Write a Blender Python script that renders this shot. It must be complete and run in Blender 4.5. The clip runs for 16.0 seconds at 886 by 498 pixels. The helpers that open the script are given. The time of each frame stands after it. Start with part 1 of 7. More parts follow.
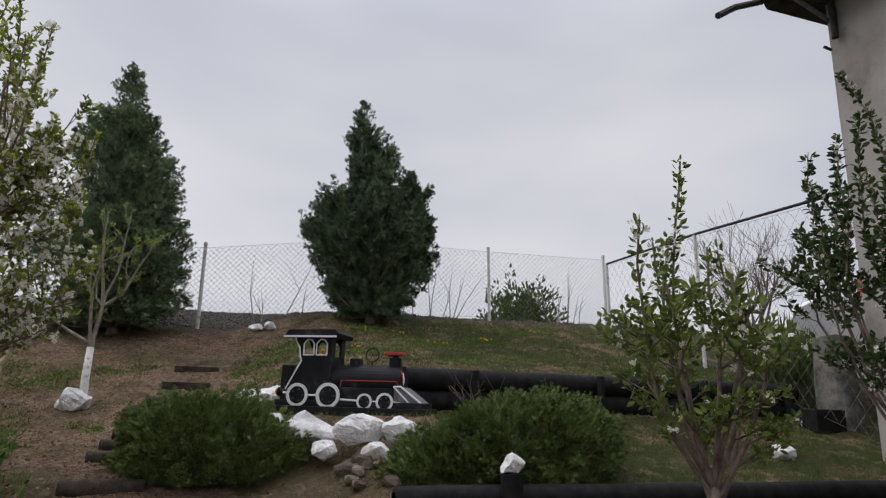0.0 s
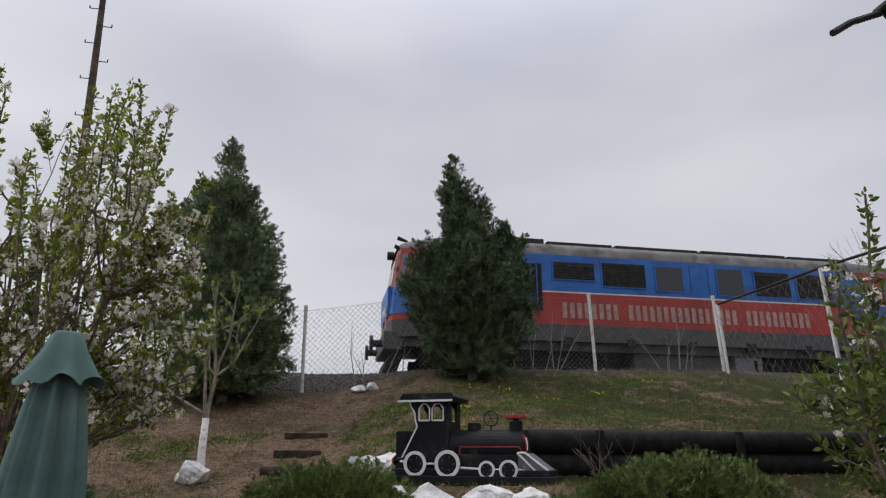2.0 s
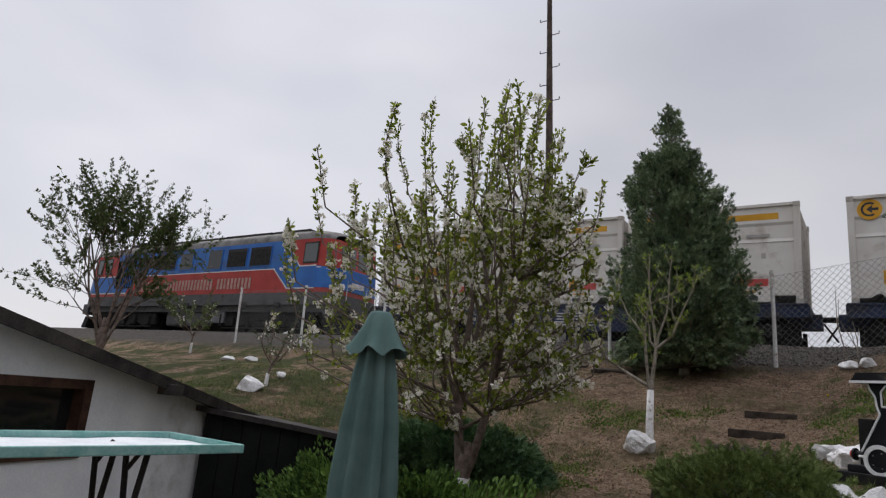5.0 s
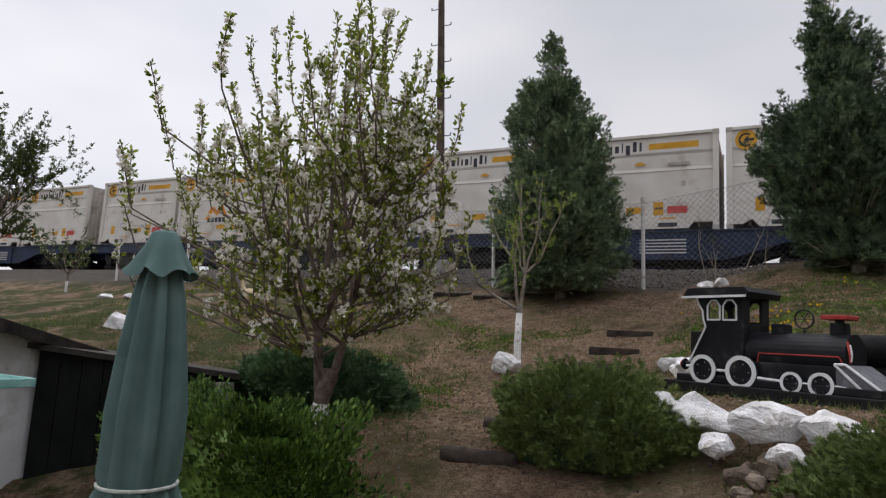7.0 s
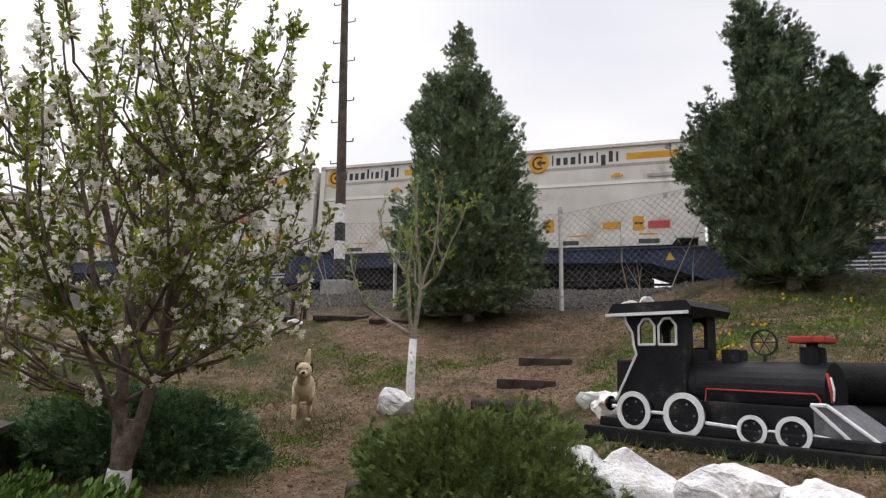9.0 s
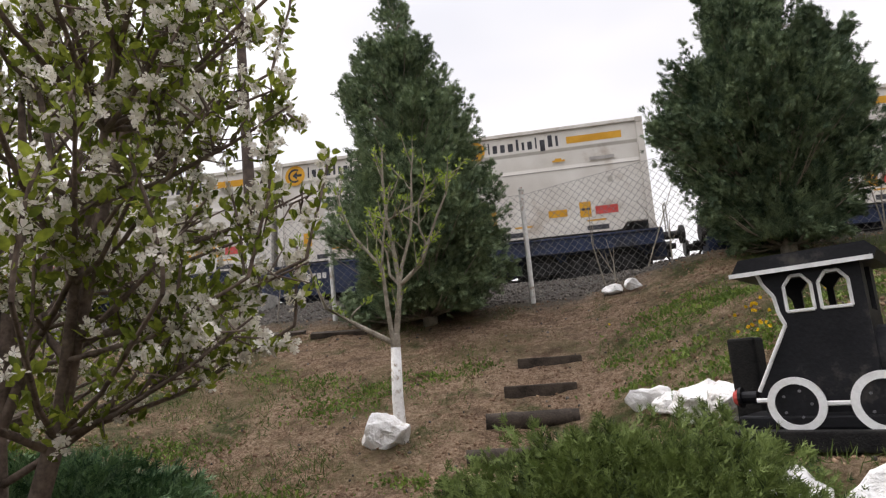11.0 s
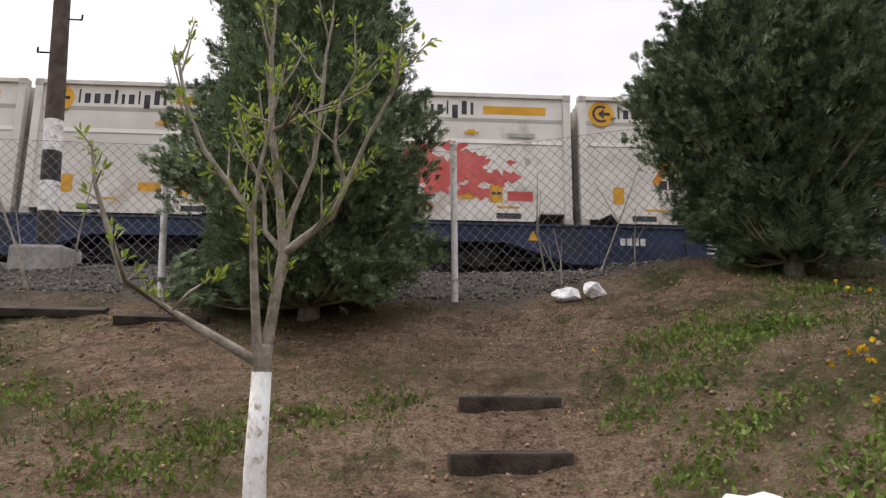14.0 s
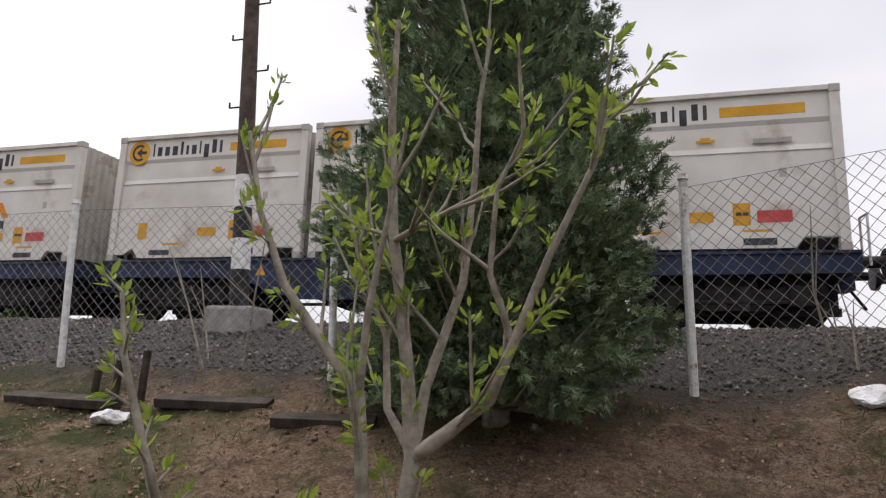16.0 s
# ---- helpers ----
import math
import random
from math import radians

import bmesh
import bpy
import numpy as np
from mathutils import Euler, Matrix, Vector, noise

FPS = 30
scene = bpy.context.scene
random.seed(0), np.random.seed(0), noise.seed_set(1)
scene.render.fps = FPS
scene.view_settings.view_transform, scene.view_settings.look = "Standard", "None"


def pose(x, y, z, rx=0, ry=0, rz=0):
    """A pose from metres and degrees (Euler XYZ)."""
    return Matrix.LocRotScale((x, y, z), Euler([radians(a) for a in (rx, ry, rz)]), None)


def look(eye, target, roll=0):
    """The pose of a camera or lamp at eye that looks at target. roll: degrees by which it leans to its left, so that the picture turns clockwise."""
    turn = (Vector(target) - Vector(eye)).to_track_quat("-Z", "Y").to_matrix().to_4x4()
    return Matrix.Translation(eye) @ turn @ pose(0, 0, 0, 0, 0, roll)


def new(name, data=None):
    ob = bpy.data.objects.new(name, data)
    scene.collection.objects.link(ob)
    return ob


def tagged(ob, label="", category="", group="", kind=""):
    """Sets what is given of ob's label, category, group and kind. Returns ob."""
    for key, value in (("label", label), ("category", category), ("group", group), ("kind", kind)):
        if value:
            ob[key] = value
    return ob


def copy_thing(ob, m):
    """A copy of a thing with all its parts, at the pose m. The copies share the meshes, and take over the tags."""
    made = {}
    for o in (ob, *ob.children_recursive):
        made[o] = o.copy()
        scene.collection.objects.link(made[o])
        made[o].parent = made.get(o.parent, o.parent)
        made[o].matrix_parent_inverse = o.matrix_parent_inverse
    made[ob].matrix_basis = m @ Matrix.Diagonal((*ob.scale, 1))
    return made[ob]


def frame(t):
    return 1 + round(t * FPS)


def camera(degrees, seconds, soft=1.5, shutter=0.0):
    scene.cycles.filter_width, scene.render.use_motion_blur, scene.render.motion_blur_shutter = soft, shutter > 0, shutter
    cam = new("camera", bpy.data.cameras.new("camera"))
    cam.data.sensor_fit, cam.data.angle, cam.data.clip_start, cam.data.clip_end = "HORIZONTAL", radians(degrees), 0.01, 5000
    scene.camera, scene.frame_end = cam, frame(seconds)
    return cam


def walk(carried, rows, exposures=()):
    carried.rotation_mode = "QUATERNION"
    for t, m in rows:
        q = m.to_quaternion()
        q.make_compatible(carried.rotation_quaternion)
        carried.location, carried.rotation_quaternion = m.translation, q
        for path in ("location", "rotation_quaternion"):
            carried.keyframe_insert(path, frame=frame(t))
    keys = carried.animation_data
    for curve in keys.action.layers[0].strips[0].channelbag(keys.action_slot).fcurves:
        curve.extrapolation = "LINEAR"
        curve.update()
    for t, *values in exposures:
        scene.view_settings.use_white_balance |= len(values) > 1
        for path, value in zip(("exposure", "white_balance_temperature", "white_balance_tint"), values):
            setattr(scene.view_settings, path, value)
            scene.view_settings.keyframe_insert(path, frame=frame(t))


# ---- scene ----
cam = camera(69.5, 16.0, soft=1.25)
PATH = [
    (0, (0.131, 0.321, 0.599), (0.727, 2.172, 1.07), 1.7),
    (0.5, (-0.112, 0.471, 0.606), (0.646, 2.258, 1.089), 0.0),
    (1, (-0.274, 0.526, 0.665), (0.546, 2.277, 1.177), -0.7),
    (1.5, (-0.328, 0.56, 0.714), (0.358, 2.359, 1.258), -1.3),
    (2, (-0.129, 0.646, 0.742), (0.216, 2.519, 1.353), 0.2),
    (2.5, (0.034, 0.676, 0.781), (0.043, 2.577, 1.403), 1.8),
    (3, (0.106, 0.647, 0.776), (-0.325, 2.498, 1.398), 1.7),
    (3.5, (0.202, 0.706, 0.784), (-0.478, 2.502, 1.342), 2.6),
    (4, (0.387, 0.891, 0.819), (-0.674, 2.503, 1.344), 4.7),
    (6.5, (1.304, 1.167, 0.802), (0.192, 2.793, 1.149), 4.4),
    (7, (1.288, 1.437, 0.795), (0.396, 3.206, 1.069), 3.1),
    (7.5, (1.247, 1.711, 0.828), (0.655, 3.601, 1.108), 1.4),
    (8, (1.329, 2.171, 0.855), (0.843, 4.083, 1.182), 4.6),
    (8.5, (1.271, 2.473, 0.84), (0.804, 4.39, 1.167), 4.1),
    (9, (1.097, 2.999, 0.87), (0.418, 4.844, 1.236), 2.2),
    (11.5, (-0.525, 4.425, 0.854), (-0.722, 6.376, 1.25), -4.2),
    (12, (-0.798, 4.819, 0.871), (-0.807, 6.79, 1.212), -2.4),
    (12.5, (-0.956, 5.219, 0.935), (-0.713, 7.171, 1.295), -2.1),
    (13, (-1.05, 5.602, 0.97), (-0.743, 7.547, 1.32), -2.4),
    (13.5, (-0.963, 6.067, 1.108), (-0.732, 8.008, 1.532), -0.3),
    (14, (-0.929, 6.538, 1.21), (-0.825, 8.504, 1.561), 0.6),
    (14.5, (-0.988, 6.797, 1.421), (-1.004, 8.766, 1.772), 0.2),
    (15, (-0.936, 7.165, 1.591), (-1.089, 9.125, 1.955), 0.6),
    (15.5, (-0.979, 7.53, 1.756), (-1.429, 9.448, 2.097), 3.5),
    (16, (-0.961, 7.746, 1.926), (-1.498, 9.639, 2.284), 1.9),
]
walk(cam, [(t, look(eye, target, roll)) for t, eye, target, roll in PATH],
     exposures=[(0, -0.2, 6500, 10), (2.0, -0.24, 6500, 10), (3.0, -0.32, 6500, 10), (4.2, -0.32, 6500, 10), (6.5, -0.42, 6550, 10), (7.0, -0.12, 6600, 10), (7.5, 0.25, 6700, 10), (9.0, 0.36, 6800, 10), (12.0, 0.54, 6950, 11), (14.5, 0.46, 6900, 12), (16.0, 0.28, 6750, 12)])

# ---- sky and light ----
world = bpy.data.worlds.new("overcast_sky")
scene.world = world
world.use_nodes = True
wn, wl = world.node_tree.nodes, world.node_tree.links
bg = wn["Background"]
sky = wn.new("ShaderNodeTexSky")
sky.sky_type, sky.sun_disc, sky.sun_elevation, sky.sun_rotation = "NISHITA", False, radians(38), radians(-62)
coords = wn.new("ShaderNodeTexCoord")
stretch = wn.new("ShaderNodeMapping")
stretch.inputs["Scale"].default_value = (1.0, 1.0, 2.6)
clouds = wn.new("ShaderNodeTexNoise")
clouds.inputs["Scale"].default_value, clouds.inputs["Detail"].default_value, clouds.inputs["Roughness"].default_value = 1.7, 3.0, 0.45
tone = wn.new("ShaderNodeValToRGB")
tone.color_ramp.elements[0].position, tone.color_ramp.elements[0].color = 0.3, (5.8, 6.05, 7.0, 1)
tone.color_ramp.elements[1].position, tone.color_ramp.elements[1].color = 0.72, (8.5, 8.45, 8.9, 1)
cover = wn.new("ShaderNodeMix")
cover.data_type = "RGBA"
cover.inputs[0].default_value = 0.93
wl.new(coords.outputs["Generated"], stretch.inputs["Vector"])
wl.new(stretch.outputs["Vector"], clouds.inputs["Vector"])
wl.new(clouds.outputs["Fac"], tone.inputs["Fac"])
wl.new(sky.outputs["Color"], cover.inputs[6])
wl.new(tone.outputs["Color"], cover.inputs[7])
# an overcast sky is brightest overhead
split = wn.new("ShaderNodeSeparateXYZ")
lift = wn.new("ShaderNodeMapRange")
lift.interpolation_type = "SMOOTHSTEP"
lift.inputs[1].default_value, lift.inputs[2].default_value, lift.inputs[3].default_value, lift.inputs[4].default_value = 0.5, 1.0, 1.0, 2.9
gain = wn.new("ShaderNodeVectorMath")
gain.operation = "SCALE"
wl.new(coords.outputs["Generated"], split.inputs[0])
wl.new(split.outputs["Z"], lift.inputs[0])
wl.new(lift.outputs[0], gain.inputs["Scale"])
# and brighter towards the veiled sun
glow = wn.new("ShaderNodeVectorMath")
glow.operation = "DOT_PRODUCT"
glow.inputs[1].default_value = Vector((-20, 10.6, 13)).normalized()
near_sun = wn.new("ShaderNodeMapRange")
near_sun.interpolation_type = "SMOOTHSTEP"
near_sun.inputs[1].default_value, near_sun.inputs[2].default_value, near_sun.inputs[3].default_value, near_sun.inputs[4].default_value = 0.75, 1.0, 1.0, 1.25
veil = wn.new("ShaderNodeVectorMath")
veil.operation = "SCALE"
wl.new(coords.outputs["Generated"], glow.inputs[0])
wl.new(glow.outputs["Value"], near_sun.inputs[0])
wl.new(near_sun.outputs[0], veil.inputs["Scale"])
wl.new(cover.outputs[2], veil.inputs[0])
wl.new(veil.outputs[0], gain.inputs[0])
wl.new(gain.outputs[0], bg.inputs["Color"])
bg.inputs["Strength"].default_value = 0.1

sun = new("sun", bpy.data.lights.new("sun", "SUN"))
sun.data.energy, sun.data.angle, sun.data.color = 1.2, radians(35), (1.0, 0.96, 0.9)
sun.matrix_world = look((-20, 10.6, 17.7), (0, 0, 0))


# ---- materials ----
def material(name, dark, light, scale=8.0, rough=0.8, bump=0.3, metal=0.0, coat=0.0, fine=60.0, per_object=0.0, stain=None, stain_scale=0.8, stain_amount=0.5, translucent=0.0, detail=5.0, bump_scale=1.0):
    """A worn surface: two scales of noise between two colours, an optional stain colour, and relief."""
    m = bpy.data.materials.new(name)
    m.use_nodes = True
    n, l = m.node_tree.nodes, m.node_tree.links
    b = n["Principled BSDF"]
    b.inputs["Roughness"].default_value, b.inputs["Metallic"].default_value = rough, metal
    b.inputs["Coat Weight"].default_value = coat
    b.inputs["Specular IOR Level"].default_value = 0.22 if rough >= 0.5 and not metal else 0.4
    tc = n.new("ShaderNodeTexCoord")
    a = n.new("ShaderNodeTexNoise")
    a.inputs["Scale"].default_value, a.inputs["Detail"].default_value = scale, detail
    f = n.new("ShaderNodeTexNoise")
    f.inputs["Scale"].default_value, f.inputs["Detail"].default_value = fine, 3.0
    for t in (a, f):
        l.new(tc.outputs["Object"], t.inputs["Vector"])
    add = n.new("ShaderNodeMath")
    add.operation = "ADD"
    half = n.new("ShaderNodeMath")
    half.operation = "MULTIPLY_ADD"
    half.inputs[1].default_value, half.inputs[2].default_value = 0.5, -0.25
    l.new(f.outputs["Fac"], half.inputs[0])
    l.new(a.outputs["Fac"], add.inputs[0])
    l.new(half.outputs[0], add.inputs[1])
    fac = add.outputs[0]
    if per_object:
        info = n.new("ShaderNodeObjectInfo")
        geo = n.new("ShaderNodeNewGeometry")
        both = n.new("ShaderNodeMath")
        both.operation = "ADD"
        l.new(info.outputs["Random"], both.inputs[0])
        l.new(geo.outputs["Random Per Island"], both.inputs[1])
        vary = n.new("ShaderNodeMath")
        vary.operation = "MULTIPLY_ADD"
        vary.inputs[1].default_value, vary.inputs[2].default_value = per_object, -per_object
        l.new(both.outputs[0], vary.inputs[0])
        total = n.new("ShaderNodeMath")
        total.operation = "ADD"
        l.new(fac, total.inputs[0])
        l.new(vary.outputs[0], total.inputs[1])
        fac = total.outputs[0]
    ramp = n.new("ShaderNodeValToRGB")
    ramp.color_ramp.elements[0].position, ramp.color_ramp.elements[0].color = 0.3, (*dark, 1)
    ramp.color_ramp.elements[1].position, ramp.color_ramp.elements[1].color = 0.7, (*light, 1)
    l.new(fac, ramp.inputs["Fac"])
    colour = ramp.outputs["Color"]
    if stain:
        s = n.new("ShaderNodeTexNoise")
        s.inputs["Scale"].default_value, s.inputs["Detail"].default_value, s.inputs["Roughness"].default_value = stain_scale, 6.0, 0.65
        l.new(tc.outputs["Object"], s.inputs["Vector"])
        edge = n.new("ShaderNodeValToRGB")
        edge.color_ramp.elements[0].position, edge.color_ramp.elements[1].position = 0.62 - 0.25 * stain_amount, 0.72 - 0.15 * stain_amount
        l.new(s.outputs["Fac"], edge.inputs["Fac"])
        mix = n.new("ShaderNodeMix")
        mix.data_type = "RGBA"
        mix.inputs[7].default_value = (*stain, 1)
        l.new(edge.outputs["Color"], mix.inputs[0])
        l.new(colour, mix.inputs[6])
        colour = mix.outputs[2]
    l.new(colour, b.inputs["Base Color"])
    if bump:
        bn = n.new("ShaderNodeBump")
        bn.inputs["Strength"].default_value, bn.inputs["Distance"].default_value = bump, 0.01 * bump_scale
        l.new(add.outputs[0], bn.inputs["Height"])
        l.new(bn.outputs["Normal"], b.inputs["Normal"])
    if translucent:
        tr = n.new("ShaderNodeBsdfTranslucent")
        l.new(colour, tr.inputs["Color"])
        ms = n.new("ShaderNodeMixShader")
        ms.inputs[0].default_value = translucent
        l.new(b.outputs[0], ms.inputs[1])
        l.new(tr.outputs[0], ms.inputs[2])
        l.new(ms.outputs[0], n["Material Output"].inputs["Surface"])
    return m


def glass_material(name, colour, rough=0.05):
    m = bpy.data.materials.new(name)
    m.use_nodes = True
    b = m.node_tree.nodes["Principled BSDF"]
    b.inputs["Base Color"].default_value, b.inputs["Roughness"].default_value = (*colour, 1), rough
    b.inputs["Specular IOR Level"].default_value = 0.6
    return m


SOIL = bpy.data.materials.new("soil_and_dry_grass")
SOIL.use_nodes = True


def soil_nodes():
    n, l = SOIL.node_tree.nodes, SOIL.node_tree.links
    b = n["Principled BSDF"]
    b.inputs["Roughness"].default_value, b.inputs["Specular IOR Level"].default_value = 0.95, 0.12
    tc = n.new("ShaderNodeTexCoord")

    def noise_at(scale, detail, rough=0.6):
        t = n.new("ShaderNodeTexNoise")
        t.inputs["Scale"].default_value, t.inputs["Detail"].default_value, t.inputs["Roughness"].default_value = scale, detail, rough
        l.new(tc.outputs["Object"], t.inputs["Vector"])
        return t.outputs["Fac"]

    def ramp(fac, *stops):
        r = n.new("ShaderNodeValToRGB")
        while len(r.color_ramp.elements) < len(stops):
            r.color_ramp.elements.new(0.5)
        for e, (p, c) in zip(r.color_ramp.elements, stops):
            e.position, e.color = p, (*c, 1)
        l.new(fac, r.inputs["Fac"])
        return r.outputs["Color"]

    def mixed(fac, a, c):
        m = n.new("ShaderNodeMix")
        m.data_type = "RGBA"
        l.new(fac, m.inputs[0]), l.new(a, m.inputs[6]), l.new(c, m.inputs[7])
        return m.outputs[2]

    grain = noise_at(55, 6, 0.7)
    earth = ramp(noise_at(1.6, 8), (0.3, (0.18, 0.11, 0.07)), (0.5, (0.35, 0.232, 0.152)), (0.7, (0.5, 0.36, 0.245)))
    lump = noise_at(14, 9, 0.75)
    both = n.new("ShaderNodeMath")
    both.operation = "MULTIPLY_ADD"
    both.inputs[1].default_value = 0.9
    l.new(lump, both.inputs[0])
    shift = n.new("ShaderNodeMath")
    shift.operation = "SUBTRACT"
    shift.inputs[1].default_value = 0.45
    l.new(grain, shift.inputs[0]), l.new(shift.outputs[0], both.inputs[2])
    speck = ramp(both.outputs[0], (0.36, (0.07, 0.044, 0.028)), (0.5, (0.35, 0.235, 0.158)), (0.68, (0.64, 0.49, 0.36)))
    half = n.new("ShaderNodeMix")
    half.data_type = "RGBA"
    half.inputs[0].default_value = 0.6
    l.new(earth, half.inputs[6]), l.new(speck, half.inputs[7])
    straw = ramp(noise_at(90, 4), (0.35, (0.09, 0.085, 0.035)), (0.65, (0.2, 0.17, 0.08)))
    patches = ramp(noise_at(0.9, 7, 0.7), (0.46, (0, 0, 0)), (0.6, (0.75, 0.75, 0.75)))
    c = mixed(patches, half.outputs[2], straw)
    green = ramp(noise_at(70, 4), (0.35, (0.035, 0.055, 0.015)), (0.65, (0.09, 0.115, 0.035)))
    sep = n.new("ShaderNodeSeparateXYZ")
    l.new(tc.outputs["Object"], sep.inputs[0])
    east = n.new("ShaderNodeMapRange")
    east.inputs[1].default_value, east.inputs[2].default_value, east.inputs[3].default_value, east.inputs[4].default_value = -1.0, 4.0, -0.035, 0.13
    l.new(sep.outputs["X"], east.inputs[0])
    lush = n.new("ShaderNodeMath")
    lush.operation = "ADD"
    west = n.new("ShaderNodeMapRange")
    west.inputs[1].default_value, west.inputs[2].default_value, west.inputs[3].default_value, west.inputs[4].default_value = -2.6, -5.0, 0.0, 0.14
    l.new(sep.outputs["X"], west.inputs[0])
    sides = n.new("ShaderNodeMath")
    sides.operation = "ADD"
    l.new(east.outputs[0], sides.inputs[0]), l.new(west.outputs[0], sides.inputs[1])
    l.new(noise_at(1.3, 7, 0.7), lush.inputs[0]), l.new(sides.outputs[0], lush.inputs[1])
    c = mixed(ramp(lush.outputs[0], (0.54, (0, 0, 0)), (0.64, (0.9, 0.9, 0.9))), c, green)
    damp = ramp(noise_at(60, 4), (0.35, (0.07, 0.044, 0.029)), (0.65, (0.17, 0.108, 0.07)))
    c = mixed(ramp(noise_at(2.3, 9, 0.78), (0.53, (0, 0, 0)), (0.63, (0.75, 0.75, 0.75))), c, damp)
    # grey ballast and gravel beyond the fence
    gravel = ramp(noise_at(38, 5, 0.8), (0.3, (0.045, 0.04, 0.036)), (0.5, (0.12, 0.105, 0.093)), (0.75, (0.26, 0.24, 0.215)))
    north = n.new("ShaderNodeMapRange")
    north.inputs[1].default_value, north.inputs[2].default_value = 12.5, 13.2
    wob = n.new("ShaderNodeMath")
    wob.operation = "MULTIPLY_ADD"
    wob.inputs[1].default_value = 0.9
    l.new(noise_at(2.2, 4), wob.inputs[0]), l.new(sep.outputs["Y"], wob.inputs[2])
    l.new(wob.outputs[0], north.inputs[0])
    c = mixed(north.outputs[0], c, gravel)
    l.new(c, b.inputs["Base Color"])
    bn = n.new("ShaderNodeBump")
    bn.inputs["Strength"].default_value, bn.inputs["Distance"].default_value = 1.0, 0.1
    l.new(both.outputs[0], bn.inputs["Height"])
    l.new(bn.outputs["Normal"], b.inputs["Normal"])


soil_nodes()
WHITE_STONE = material("whitewashed_stone", (0.62, 0.6, 0.58), (0.86, 0.85, 0.85), 9, 0.9, 0.8, bump_scale=3.0, stain=(0.35, 0.3, 0.25), stain_scale=5, stain_amount=0.25)
LIME = material("lime_wash", (0.6, 0.58, 0.56), (0.84, 0.83, 0.82), 12, 0.9, 0.4, stain=(0.3, 0.24, 0.18), stain_scale=14, stain_amount=0.35)
BARK = material("cherry_bark", (0.085, 0.062, 0.05), (0.23, 0.175, 0.145), 14, 0.85, 0.6)
YOUNG_BARK = material("young_bark", (0.17, 0.145, 0.115), (0.35, 0.31, 0.255), 16, 0.8, 0.4)
LEAF = material("spring_leaf", (0.1, 0.13, 0.018), (0.38, 0.43, 0.066), 9, 0.5, 0.1, per_object=0.3, translucent=0.55)
SAPLING_LEAF = material("sapling_spring_leaf", (0.06, 0.095, 0.02), (0.22, 0.27, 0.06), 9, 0.5, 0.1, per_object=0.4, translucent=0.3)
YOUNG_LEAF = material("young_leaf", (0.17, 0.25, 0.035), (0.37, 0.45, 0.085), 9, 0.5, 0.1, per_object=0.3, translucent=0.4)
DARK_LEAF = material("sapling_leaf", (0.035, 0.06, 0.018), (0.11, 0.15, 0.045), 9, 0.5, 0.1, per_object=0.4, translucent=0.25)
PETAL = material("white_petal", (0.72, 0.67, 0.58), (0.88, 0.85, 0.78), 20, 0.7, 0.0, per_object=0.2, translucent=0.3)
THUJA = material("arborvitae_spray", (0.032, 0.06, 0.034), (0.24, 0.31, 0.17), 5.0, 0.75, 0.2, per_object=0.12)
JUNIPER = material("juniper_needles", (0.015, 0.032, 0.01), (0.148, 0.195, 0.055), 6, 0.7, 0.2, per_object=0.45)
HEDGE = material("hedge_leaf", (0.028, 0.062, 0.012), (0.13, 0.22, 0.042), 4, 0.6, 0.2, per_object=0.45)
SPRUCE = material("blue_green_juniper", (0.034, 0.082, 0.042), (0.165, 0.265, 0.12), 4, 0.7, 0.2, per_object=0.45)
GRASS = material("grass_blade", (0.05, 0.08, 0.018), (0.13, 0.17, 0.045), 3, 0.7, 0.0, per_object=0.5, translucent=0.2)
STRAW = material("dry_grass_blade", (0.1, 0.08, 0.04), (0.24, 0.19, 0.1), 3, 0.8, 0.0, per_object=0.5)
WEED = material("weed_leaf", (0.085, 0.135, 0.025), (0.22, 0.29, 0.065), 4, 0.6, 0.0, per_object=0.4, translucent=0.2)
YELLOW = material("dandelion_yellow", (0.6, 0.36, 0.01), (0.8, 0.55, 0.02), 30, 0.7, 0.0)
PEBBLE = material("grey_pebble", (0.07, 0.06, 0.052), (0.26, 0.235, 0.21), 9, 0.9, 0.4, per_object=0.5)
CLOD = material("earth_clod", (0.18, 0.11, 0.07), (0.42, 0.29, 0.19), 9, 0.95, 0.5, per_object=0.4)
TAR_WOOD = material("tarred_wood", (0.005, 0.005, 0.006), (0.02, 0.019, 0.018), 10, 0.8, 0.8, fine=90)
OLD_WOOD = material("weathered_sleeper", (0.022, 0.017, 0.013), (0.075, 0.058, 0.046), 9, 0.9, 0.9, fine=70)
BLACK_PAINT = material("black_paint", (0.005, 0.005, 0.007), (0.014, 0.014, 0.017), 5, 0.5, 0.3, stain=(0.06, 0.055, 0.05), stain_scale=5, stain_amount=0.2)
WHITE_PAINT = material("white_paint", (0.68, 0.68, 0.68), (0.85, 0.85, 0.85), 14, 0.5, 0.2)
GREY_PAINT = material("grey_paint", (0.1, 0.1, 0.11), (0.2, 0.2, 0.21), 14, 0.5, 0.2)
RED_PAINT = material("red_paint", (0.3, 0.03, 0.025), (0.45, 0.06, 0.05), 14, 0.5, 0.2)
POST_PAINT = material("white_post_paint", (0.55, 0.54, 0.52), (0.8, 0.79, 0.77), 18, 0.6, 0.3, stain=(0.25, 0.16, 0.1), stain_scale=9, stain_amount=0.2)
WIRE = material("galvanised_wire", (0.12, 0.115, 0.11), (0.24, 0.235, 0.23), 20, 0.6, 0.0, metal=0.3)
